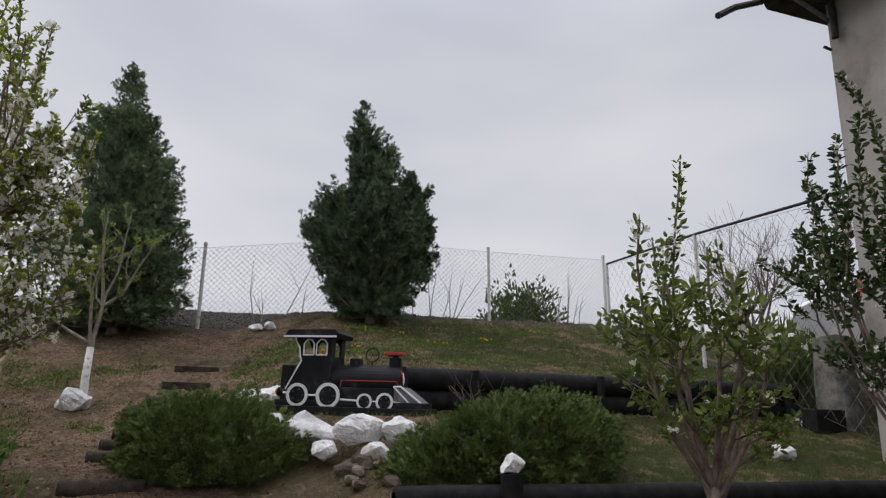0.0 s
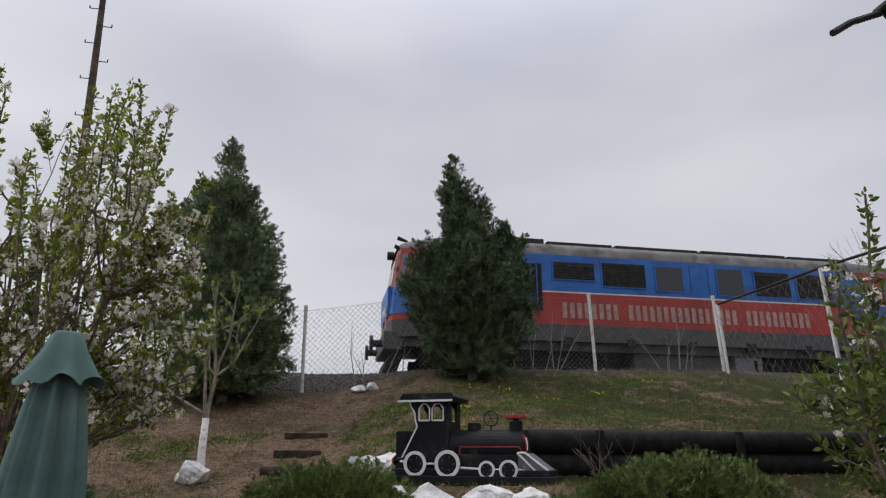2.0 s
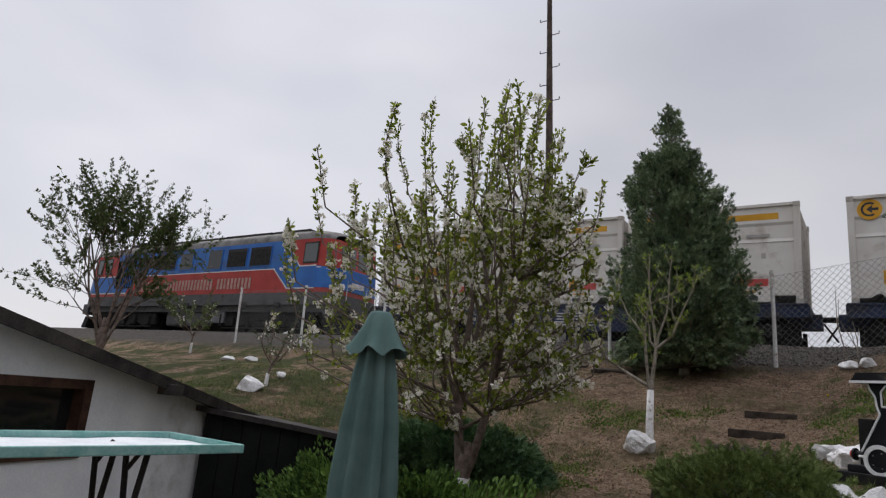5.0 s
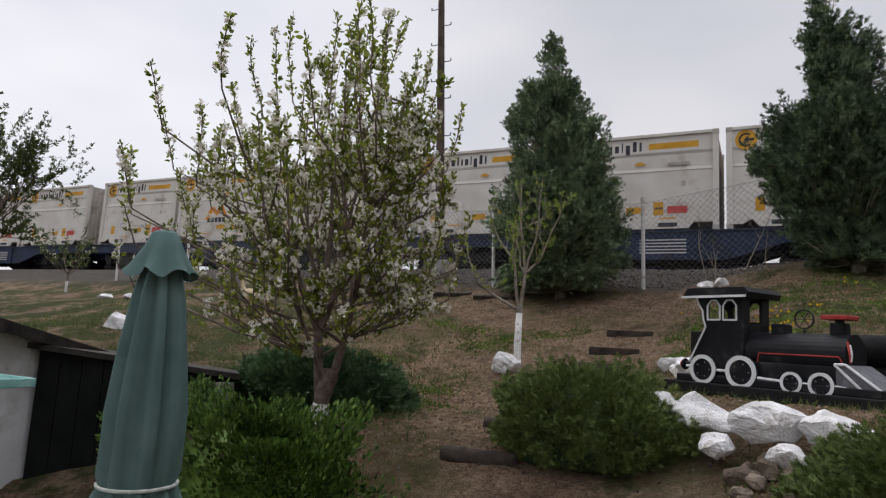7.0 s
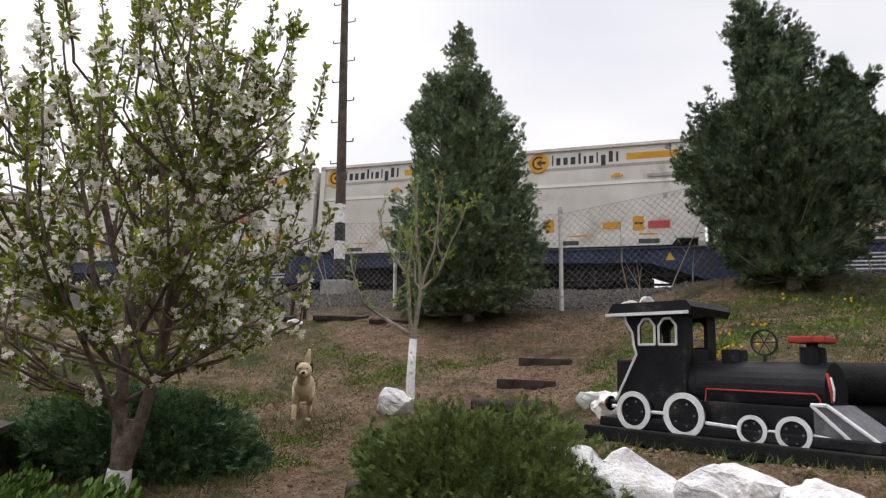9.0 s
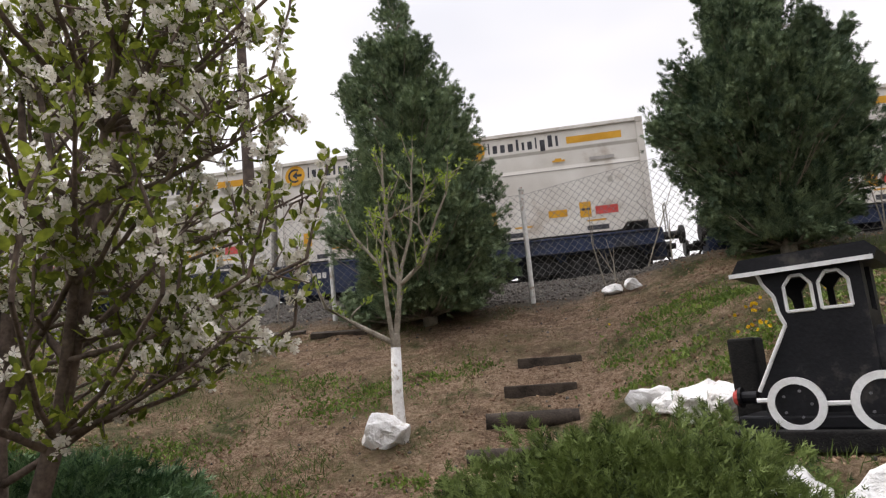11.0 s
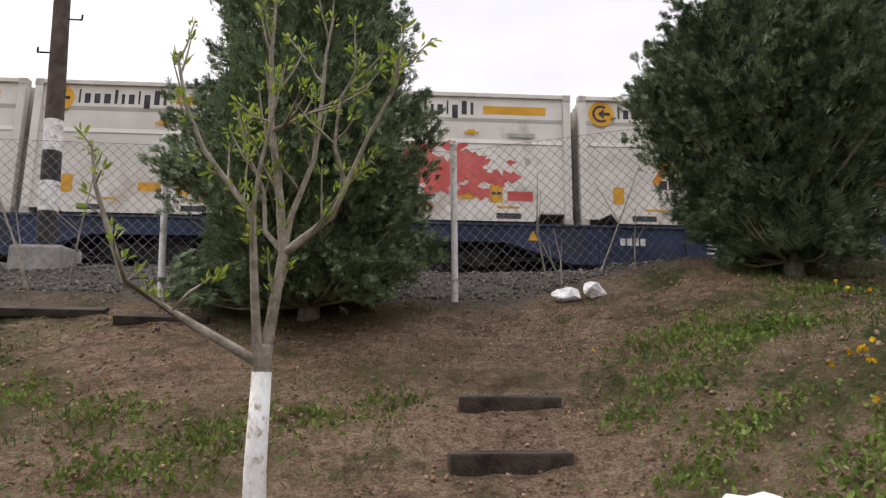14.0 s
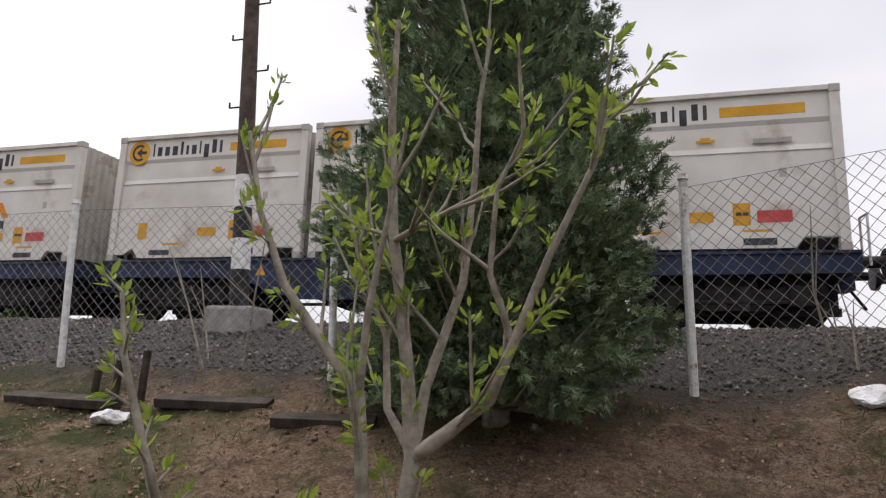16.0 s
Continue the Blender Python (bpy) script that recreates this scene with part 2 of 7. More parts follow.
POLE_WOOD = material("pole_wood", (0.05, 0.038, 0.032), (0.12, 0.09, 0.075), 7, 0.9, 0.6, fine=80)
IRON = material("dark_iron", (0.012, 0.012, 0.013), (0.045, 0.04, 0.037), 9, 0.6, 0.3)
CONCRETE = material("concrete", (0.2, 0.19, 0.175), (0.36, 0.345, 0.32), 7, 0.9, 0.5)
PLASTER = material("white_plaster", (0.66, 0.67, 0.68), (0.82, 0.82, 0.82), 2.5, 0.9, 0.25, stain=(0.5, 0.48, 0.45), stain_scale=1.3, stain_amount=0.2)
GREY_PLASTER = material("grey_render", (0.26, 0.24, 0.225), (0.36, 0.34, 0.32), 1.5, 0.9, 0.3, stain=(0.2, 0.18, 0.17), stain_scale=1.1, stain_amount=0.3)
ROOFING = material("roof_felt", (0.02, 0.017, 0.016), (0.065, 0.055, 0.05), 6, 0.9, 0.5)
SHED_BLACK = material("black_board", (0.004, 0.005, 0.005), (0.011, 0.012, 0.011), 5, 0.8, 0.4)
SHED_BLACK.node_tree.nodes["Principled BSDF"].inputs["Specular IOR Level"].default_value = 0.15
BROWN_WOOD = material("brown_frame", (0.03, 0.015, 0.01), (0.09, 0.045, 0.03), 9, 0.6, 0.3)
DARK_GLASS = glass_material("dark_glass", (0.015, 0.017, 0.018))
CAB_GLASS = glass_material("cab_glass", (0.09, 0.1, 0.1), 0.12)
CANVAS = material("green_canvas", (0.075, 0.132, 0.12), (0.125, 0.195, 0.18), 5, 0.9, 0.25, fine=300)
CORD = material("pale_cord", (0.4, 0.42, 0.38), (0.6, 0.62, 0.57), 40, 0.9, 0.3)
AWNING = material("white_awning_cloth", (0.6, 0.64, 0.66), (0.8, 0.82, 0.83), 5, 0.7, 0.2)
TEAL = material("teal_trim", (0.15, 0.36, 0.33), (0.3, 0.5, 0.47), 12, 0.7, 0.2)
LOCO_BLUE = material("loco_blue", (0.012, 0.095, 0.34), (0.026, 0.15, 0.46), 1.5, 0.45, 0.1, stain=(0.03, 0.07, 0.17), stain_scale=1.2, stain_amount=0.3)
LOCO_RED = material("loco_red", (0.3, 0.035, 0.03), (0.43, 0.06, 0.05), 1.5, 0.5, 0.1, stain=(0.22, 0.045, 0.04), stain_scale=1.4, stain_amount=0.35)
LOCO_GREY = material("loco_sill_grey", (0.055, 0.055, 0.057), (0.115, 0.115, 0.115), 2, 0.6, 0.2, stain=(0.05, 0.045, 0.04), stain_scale=2, stain_amount=0.4)
LOCO_ROOF = material("loco_roof", (0.11, 0.105, 0.1), (0.22, 0.21, 0.2), 2, 0.7, 0.2, stain=(0.04, 0.035, 0.03), stain_scale=1.5, stain_amount=0.4)
STRIPE = material("cream_stripe", (0.5, 0.48, 0.45), (0.7, 0.68, 0.66), 9, 0.5, 0.0)
LETTER = material("faded_lettering", (0.3, 0.17, 0.14), (0.48, 0.33, 0.28), 9, 0.6, 0.0)
BOGIE = material("sooty_iron", (0.006, 0.006, 0.007), (0.028, 0.026, 0.024), 6, 0.75, 0.4)
WAGON_BLUE = material("wagon_blue", (0.013, 0.02, 0.046), (0.033, 0.046, 0.092), 2, 0.6, 0.2, stain=(0.03, 0.03, 0.035), stain_scale=1.6, stain_amount=0.4)
CREAM = material("cream_container", (0.56, 0.52, 0.47), (0.7, 0.67, 0.62), 1.3, 0.6, 0.12, stain=(0.46, 0.4, 0.34), stain_scale=1.0, stain_amount=0.3, per_object=0.15)
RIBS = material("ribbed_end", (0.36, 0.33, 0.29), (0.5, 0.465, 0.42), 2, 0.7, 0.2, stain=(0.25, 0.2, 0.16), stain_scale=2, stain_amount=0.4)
SEAM_SHADE = material("seam_shadow_paint", (0.25, 0.23, 0.21), (0.36, 0.34, 0.31), 5, 0.8, 0.0)
AMBER = material("amber_sign", (0.55, 0.27, 0.02), (0.68, 0.36, 0.04), 4, 0.5, 0.0)
INK = material("dark_grey_print", (0.03, 0.03, 0.035), (0.07, 0.07, 0.08), 9, 0.6, 0.0)
ORANGE = material("orange_print", (0.6, 0.2, 0.02), (0.72, 0.28, 0.04), 9, 0.6, 0.0)
LABEL_RED = material("red_label", (0.45, 0.06, 0.05), (0.6, 0.1, 0.09), 9, 0.6, 0.0)
SPRAY_RED = material("red_spray_paint", (0.5, 0.07, 0.06), (0.66, 0.16, 0.14), 3, 0.6, 0.0)
FADED = material("faded_print", (0.3, 0.28, 0.26), (0.44, 0.42, 0.4), 9, 0.6, 0.0)
FUR = material("cream_fur", (0.42, 0.32, 0.19), (0.66, 0.54, 0.37), 6, 0.9, 0.5, fine=140)
DARK_FUR = material("dark_fur", (0.02, 0.015, 0.012), (0.06, 0.045, 0.035), 12, 0.9, 0.4)
RUST = material("rusty_steel", (0.06, 0.035, 0.022), (0.15, 0.085, 0.05), 8, 0.8, 0.3)
EARTH_STONE = material("earth_stone", (0.09, 0.068, 0.05), (0.22, 0.175, 0.135), 7, 0.95, 0.8, per_object=0.3)
STUMP = material("grey_stump", (0.08, 0.075, 0.068), (0.24, 0.225, 0.2), 7, 0.95, 0.9)


# ---- building helpers ----
def thing(name, m=Matrix(), label="", category="", group="", kind=""):
    ob = new(name)
    ob.empty_display_size = 0.2
    ob.matrix_basis = m
    return tagged(ob, label, category, group, kind)


def part(name, bm, mat, parent=None, label="", smooth=False):
    me = bpy.data.meshes.new(name)
    bm.to_mesh(me)
    bm.free()
    me.materials.append(mat)
    if smooth:
        me.polygons.foreach_set("use_smooth", [True] * len(me.polygons))
    ob = new(name, me)
    ob.parent = parent
    if label:
        ob["label"] = label
    return ob


def raw(name, verts, faces, mat, parent=None, label="", smooth=False):
    me = bpy.data.meshes.new(name)
    me.from_pydata([tuple(v) for v in verts], [], faces)
    me.materials.append(mat)
    if smooth:
        me.polygons.foreach_set("use_smooth", [True] * len(me.polygons))
    ob = new(name, me)
    ob.parent = parent
    if label:
        ob["label"] = label
    return ob


def shared(name, me, m, parent):
    ob = new(name, me)
    ob.parent = parent
    ob.matrix_basis = m
    return ob


def box(bm, x0, x1, y0, y1, z0, z1, bevel=0.0):
    r = bmesh.ops.create_cube(bm, size=1, matrix=Matrix.Translation(((x0 + x1) / 2, (y0 + y1) / 2, (z0 + z1) / 2)) @ Matrix.Diagonal((x1 - x0, y1 - y0, z1 - z0, 1)))
    if bevel:
        edges = list({e for v in r["verts"] for e in v.link_edges})
        bmesh.ops.bevel(bm, geom=edges, offset=bevel, segments=2, affect="EDGES", profile=0.6)
    return bm


def boxed(*a, **k):
    return box(bmesh.new(), *a, **k)


def rod(bm, a, b, r0, r1=None, sides=10, cap=True):
    a, b = Vector(a), Vector(b)
    d = b - a
    m = Matrix.Translation((a + b) / 2) @ d.to_track_quat("Z", "Y").to_matrix().to_4x4()
    bmesh.ops.create_cone(bm, cap_ends=cap, segments=sides, radius1=r0, radius2=r0 if r1 is None else r1, depth=d.length, matrix=m)
    return bm


def rods(*spans, sides=8):
    bm = bmesh.new()
    for s in spans:
        rod(bm, *s, sides=sides)
    return bm


def slab(outline, y0, y1, bevel=0.0):
    """An outline in x and z, drawn out from y0 to y1."""
    bm = bmesh.new()
    f = bm.faces.new([bm.verts.new((x, y0, z)) for x, z in outline])
    r = bmesh.ops.extrude_face_region(bm, geom=[f])
    bmesh.ops.translate(bm, vec=(0, y1 - y0, 0), verts=[g for g in r["geom"] if isinstance(g, bmesh.types.BMVert)])
    bmesh.ops.recalc_face_normals(bm, faces=bm.faces)
    return bm


def ring(bm, c, r0, r1, y0, y1, n=28):
    """A flat ring round the y axis."""
    vs = [[bm.verts.new((c[0] + r * math.cos(a), y, c[1] + r * math.sin(a))) for a in (2 * math.pi * i / n for i in range(n))] for r, y in ((r0, y0), (r1, y0), (r1, y1), (r0, y1))]
    for i in range(n):
        j = (i + 1) % n
        for k in range(4):
            bm.faces.new((vs[k][i], vs[k][j], vs[(k + 1) % 4][j], vs[(k + 1) % 4][i]))
    bmesh.ops.recalc_face_normals(bm, faces=bm.faces)
    return bm


def tube(name, points, radii, mat, parent=None, sides=7, label=""):
    """A tapered limb along points."""
    verts, faces = [], []
    pts = [Vector(p) for p in points]
    for i, p in enumerate(pts):
        d = (pts[min(i + 1, len(pts) - 1)] - pts[max(i - 1, 0)]).normalized()
        u = d.orthogonal().normalized()
        w = d.cross(u)
        for k in range(sides):
            a = 2 * math.pi * k / sides
            verts.append(p + radii[i] * (math.cos(a) * u + math.sin(a) * w))
    for i in range(len(pts) - 1):
        for k in range(sides):
            j = (k + 1) % sides
            faces.append((i * sides + k, i * sides + j, (i + 1) * sides + j, (i + 1) * sides + k))
    faces.append(tuple(range(len(verts) - sides, len(verts))))
    return raw(name, verts, faces, mat, parent, label, True)


def limbs(name, branches, mat, parent=None, sides=5):
    """Many limbs joined in one mesh; each is (points, radii)."""
    verts, faces = [], []
    for pts, radii in branches:
        o = len(verts)
        pts = [Vector(p) for p in pts]
        for i, p in enumerate(pts):
            d = (pts[min(i + 1, len(pts) - 1)] - pts[max(i - 1, 0)]).normalized()
            u = d.orthogonal().normalized()
            w = d.cross(u)
            for k in range(sides):
                a = 2 * math.pi * k / sides
                verts.append(p + radii[i] * (math.cos(a) * u + math.sin(a) * w))
        for i in range(len(pts) - 1):
            for k in range(sides):
                j = (k + 1) % sides
                faces.append((o + i * sides + k, o + i * sides + j, o + (i + 1) * sides + j, o + (i + 1) * sides + k))
    return raw(name, verts, faces, mat, parent, "", True)


def scatter(name, at, along, size, shape, shape_faces, mat, parent=None, rng=None, width=1.0):
    """Copies of one small flat shape joined in one mesh: shape's y runs along, its z is the face's normal."""
    rng = rng or np.random.default_rng(1)
    at, along, size = np.asarray(at, float), np.asarray(along, float), np.asarray(size, float)
    n, k = len(at), len(shape)
    d = along / np.maximum(np.linalg.norm(along, axis=1, keepdims=True), 1e-6)
    r = rng.normal(size=(n, 3))
    u = np.cross(d, r)
    u /= np.maximum(np.linalg.norm(u, axis=1, keepdims=True), 1e-6)
    w = np.cross(u, d)
    s = np.asarray(shape, float)
    v = at[:, None] + size[:, None, None] * (s[None, :, 0:1] * u[:, None] * width + s[None, :, 1:2] * d[:, None] + s[None, :, 2:3] * w[:, None])
    flat, starts, totals = [], [], []
    base = (np.arange(n) * k)
    loops = np.concatenate([np.asarray(f)[None, :] + base[:, None] for f in shape_faces], axis=1)
    per = sum(len(f) for f in shape_faces)
    offs = np.cumsum([0] + [len(f) for f in shape_faces])[:-1]
    me = bpy.data.meshes.new(name)
    me.vertices.add(n * k)
    me.vertices.foreach_set("co", v.reshape(-1))
    me.loops.add(n * per)
    me.loops.foreach_set("vertex_index", loops.reshape(-1).astype(np.int32))
    me.polygons.add(n * len(shape_faces))
    me.polygons.foreach_set("loop_start", (np.arange(n)[:, None] * per + offs[None]).reshape(-1).astype(np.int32))
    me.update(calc_edges=True)
    me.validate()
    me.materials.append(mat)
    ob = new(name, me)
    ob.parent = parent
    return ob


LEAF_SHAPE = [(0, 0, 0), (0.24, 0.35, 0.06), (0.2, 0.7, 0.05), (0, 1, -0.04), (-0.2, 0.7, 0.05), (-0.24, 0.35, 0.06), (0, 0.5, -0.03)]
LEAF_FACES = [(0, 1, 6), (1, 2, 6), (2, 3, 6), (3, 4, 6), (4, 5, 6), (5, 0, 6)]
SPRAY_SHAPE, SPRAY_FACES = [], []
for k, (a, s, e, n) in enumerate(((0, 0.0, 0.0, 1.0), (0.6, 0.1, 0.1, 0.8), (-0.6, 0.12, -0.1, 0.8), (0.75, 0.35, -0.15, 0.6), (-0.75, 0.35, 0.15, 0.6), (0.5, 0.55, 0.2, 0.45), (-0.5, 0.55, -0.2, 0.45), (0.2, 0.3, 0.3, 0.6), (-0.2, 0.3, -0.3, 0.6))):
    u, v = math.sin(a), math.cos(a)
    SPRAY_SHAPE += [(-0.06 * v, s + 0.06 * u, 0), (0.06 * v, s - 0.06 * u, 0.02), (u * n, s + v * n * 0.75, e * n)]
    SPRAY_FACES.append((3 * k, 3 * k + 1, 3 * k + 2))
NEEDLE_SHAPE = [(0, 0, 0), (0.07, 0.3, 0), (0.22, 0.62, 0.08), (0.05, 0.6, 0), (0, 1, 0.03), (-0.05, 0.6, 0), (-0.22, 0.55, -0.08), (-0.07, 0.3, 0)]
NEEDLE_FACES = [(0, 1, 7), (1, 2, 3), (1, 3, 5, 7), (3, 4, 5), (5, 6, 7)]
BLADE_SHAPE = [(-0.04, 0, 0), (0.04, 0, 0), (0.03, 0.55, 0.06), (0, 1, 0.2), (-0.03, 0.55, 0.06)]
BLADE_FACES = [(0, 1, 2, 4), (4, 2, 3)]
FLOWER_SHAPE = [(0, 0, 0)] + [(r * math.cos(1.2566 * i + a), r * math.sin(1.2566 * i + a), z) for i in range(5) for r, a, z in ((0.3, -0.52, 0.06), (0.5, -0.36, 0.17), (0.5, 0.36, 0.17), (0.3, 0.52, 0.06))]
FLOWER_FACES = [(0, 4 * i + 1, 4 * i + 2, 4 * i + 3, 4 * i + 4) for i in range(5)]


def stone_mesh(name, size, seed, mat, flat=0.75):
    """A broken stone: the hull of scattered points, with chipped edges and a rough face."""
    rng = random.Random(seed * 7 + 1)
    bm = bmesh.new()
    for k in range(20):
        p = Vector((rng.gauss(0, 1), rng.gauss(0, 1), rng.gauss(0, 1))).normalized() * (0.82 + 0.25 * rng.random())
        bm.verts.new((p.x * size[0] * 0.56, p.y * size[1] * 0.56, max(-flat * 0.5, p.z * 0.56) * size[2]))
    r = bmesh.ops.convex_hull(bm, input=bm.verts[:])
    bmesh.ops.delete(bm, geom=[g for g in r["geom_interior"] if isinstance(g, bmesh.types.BMVert)], context="VERTS")
    bmesh.ops.dissolve_limit(bm, angle_limit=radians(16), verts=bm.verts[:], edges=bm.edges[:])
    bmesh.ops.bevel(bm, geom=bm.edges[:], offset=min(size) * 0.07, segments=2, affect="EDGES", profile=0.6, clamp_overlap=True)
    bmesh.ops.triangulate(bm, faces=bm.faces[:])
    bmesh.ops.subdivide_edges(bm, edges=[e for e in bm.edges if e.calc_length() > min(size) * 0.3], cuts=2, use_grid_fill=True)
    for v in bm.verts:
        v.co += min(size) * (0.1 * noise.noise_vector(v.co * (1.1 / min(size)) * 2 + Vector((seed, 0, 0))) + 0.06 * noise.noise_vector(v.co * (6 / min(size))))
    me = bpy.data.meshes.new(name)
    bm.to_mesh(me)
    bm.free()
    me.materials.append(mat)
    return me


# ---- the ground ----
WEST = [(-400, -1.0), (0, -0.95), (4.5, -0.78), (5.5, -0.45), (6.5, -0.08), (7.5, 0.05), (8.1, 0.15), (8.7, 0.3), (9.25, 0.5), (9.81, 0.72), (10.39, 0.96), (11.3, 1.33), (12.0, 1.56), (12.53, 1.79), (13.2, 1.95), (14.3, 2.3), (15.5, 2.42), (500, 2.42)]
EAST = [(-400, -1.0), (0, -0.95), (5.04, -0.72), (5.16, -0.06), (6.2, 0.15), (7.5, 0.5), (7.66, 0.53), (7.78, 1.0), (9.0, 1.22), (10.55, 1.55), (12.0, 2.02), (12.53, 2.24), (13.2, 2.32), (15.5, 2.42), (500, 2.42)]


def profile(rows, y):
    return float(np.interp(y, [r[0] for r in rows], [r[1] for r in rows]))


def smooth(a, b, x):
    t = min(1.0, max(0.0, (x - a) / (b - a)))
    return t * t * (3 - 2 * t)


def height(x, y, rough=True):
    e = smooth(-0.2, 2.0, x)
    z = profile(WEST, y) * (1 - e) + profile(EAST, y) * e
    z += 0.11 * max(0.0, min(5.0, -3.0 - x)) * smooth(5.0, 7.0, y) * (1 - smooth(9.0, 11.5, y))
    z += 0.02 * max(0.0, min(6.0, x - 2.0)) * smooth(8, 12, y) * (1 - smooth(13, 15, y))
    # the little terrace that carries the cut-out engine
    u, v = (x - 1.35) * 0.864 - (y - 7.18) * 0.503, (x - 1.35) * 0.503 + (y - 7.18) * 0.864
    t = smooth(1.35, 1.0, abs(u)) * smooth(-0.62, -0.42, v) * (1 - smooth(0.9, 1.6, v))
    z = z * (1 - t) + max(z, 0.44) * t
    if rough:
        p = Vector((x, y, 0))
        k = smooth(60, 20, math.hypot(x, y - 8))
        z += k * (0.035 * noise.noise(p * 1.3) + 0.028 * noise.noise(p * 3.7) + 0.024 * noise.noise(p * 8.3))
    return z


def ground():
    def lines(lo, hi, step, far):
        mid = list(np.arange(lo, hi + 1e-6, step))
        out, d = [], step
        a = hi
        while a < far:
            d *= 1.35
            a += d
            out.append(a)
        out2, d, a = [], step, lo
        while a > -far:
            d *= 1.35
            a -= d
            out2.append(a)
        return out2[::-1] + mid + out
    xs, ys = lines(-9, 9, 0.085, 1500), lines(3.5, 15.5, 0.06, 1500)
    n = len(ys)
    verts = [(x, y, height(x, y)) for x in xs for y in ys]
    faces = [(i * n + j, (i + 1) * n + j, (i + 1) * n + j + 1, i * n + j + 1) for i in range(len(xs) - 1) for j in range(n - 1)]
    ob = raw("ground", verts, faces, SOIL, None, "", True)
    return tagged(ob, "bare brown garden slope with patches of thin grass", "ground", kind="structure")


ground()


# ---- the railway ----
RAIL, TRACK = 2.55, 18.98          # rail top, middle of the track
MOVERS = []                        # (thing, place along the train)


def track():
    for k, y in enumerate((TRACK - 0.75, TRACK + 0.75)):
        bm = bmesh.new()
        box(bm, -240, 280, y - 0.035, y + 0.035, RAIL - 0.05, RAIL)
        box(bm, -240, 280, y - 0.01, y + 0.01, RAIL - 0.15, RAIL - 0.05)
        box(bm, -240, 280, y - 0.07, y + 0.07, RAIL - 0.17, RAIL - 0.15)
        tagged(part("rail", bm, RUST), "worn steel rail of the railway track", "rail", "rails of the track", "structure")
    verts, faces = [], []
    for x in np.arange(-60, 40, 0.6):
        o = len(verts)
        for dx, dy, dz in ((-0.13, -1.3, -0.3), (0.13, -1.3, -0.3), (0.13, 1.3, -0.3), (-0.13, 1.3, -0.3), (-0.11, -1.3, -0.165), (0.11, -1.3, -0.165), (0.11, 1.3, -0.165), (-0.11, 1.3, -0.165)):
            verts.append((x + dx, TRACK + dy, RAIL + dz))
        faces += [tuple(o + i for i in f) for f in ((4, 5, 6, 7), (0, 1, 5, 4), (1, 2, 6, 5), (2, 3, 7, 6), (3, 0, 4, 7))]
    tagged(raw("railway_sleepers", verts, faces, CONCRETE), "row of grey concrete railway sleepers", "sleepers", kind="stuff")


track()


def wheelset(parent, x, r=0.46):
    w = part("wheelset", rods(((x, -0.78, r), (x, -0.64, r), r), ((x, 0.64, r), (x, 0.78, r), r), ((x, -0.8, r), (x, 0.8, r), 0.08), ((x, -0.84, r), (x, -0.78, r), 0.16), sides=24), BOGIE, parent)
    return w


def bogie(parent, x, gap=1.8, r=0.46):
    b = thing("bogie")
    b.parent = parent
    b.matrix_basis = pose(x, 0, 0)
    for dx in (-gap / 2, gap / 2):
        wheelset(b, dx, r)
    for y in (-1.0, 1.0):
        o = [(-gap / 2 - 0.35, 0.55), (-gap / 2 - 0.3, 0.75), (-0.5, 0.62), (0.5, 0.62), (gap / 2 + 0.3, 0.75), (gap / 2 + 0.35, 0.55), (gap / 2 - 0.25, 0.42), (0.45, 0.3), (-0.45, 0.3), (-gap / 2 + 0.25, 0.42)]
        part("side_frame", slab(o, y - 0.06, y + 0.06), BOGIE, b)
        for dx in (-gap / 2, gap / 2):
            part("axle_box", box(bmesh.new(), dx - 0.16, dx + 0.16, y - 0.14, y + 0.12, 0.36, 0.66, 0.03), BOGIE, b)
        part("brake_beam", box(bmesh.new(), -gap / 2 - 0.55, gap / 2 + 0.55, y * 0.86 - 0.05, y * 0.86 + 0.05, 0.24, 0.36, 0.01), BOGIE, b)
        for dx in (-gap / 2 - 0.5, -0.42, 0.42, gap / 2 + 0.5):
            part("brake_shoe", box(bmesh.new(), dx - 0.05, dx + 0.05, y * 0.74 - 0.06, y * 0.74 + 0.06, 0.28, 0.7, 0.02), BOGIE, b)
        part("bolster", box(bmesh.new(), -0.36, 0.36, y * 0.9 - 0.1, y * 0.9 + 0.1, 0.55, 0.8, 0.03), BOGIE, b)
        part("spring", rods(((-0.16, y, 0.3), (-0.16, y, 0.66), 0.09), ((0.16, y, 0.3), (0.16, y, 0.66), 0.09), sides=10), IRON, b)
    return b


def letters(bars, x, z, h, y=0.0, gap=0.3):
    """Blank bars in place of small print, joined: widths in units of the height."""
    bm = bmesh.new()
    for w, low, high in bars:
        if w > 0:
            box(bm, x, x + w * h, y - 0.006, y + 0.004, z + low * h, z + high * h)
        x += (abs(w) + gap) * h
    return bm


def letter_bars(parent, mat, bars, x, z, h, y, gap, label):
    """The same for large lettering, each bar by itself."""
    for w, low, high in bars:
        if w > 0:
            part("letter_bar", box(bmesh.new(), x, x + w * h, y - 0.006, y + 0.004, z + low * h, z + high * h), mat, parent, label)
        x += (abs(w) + gap) * h


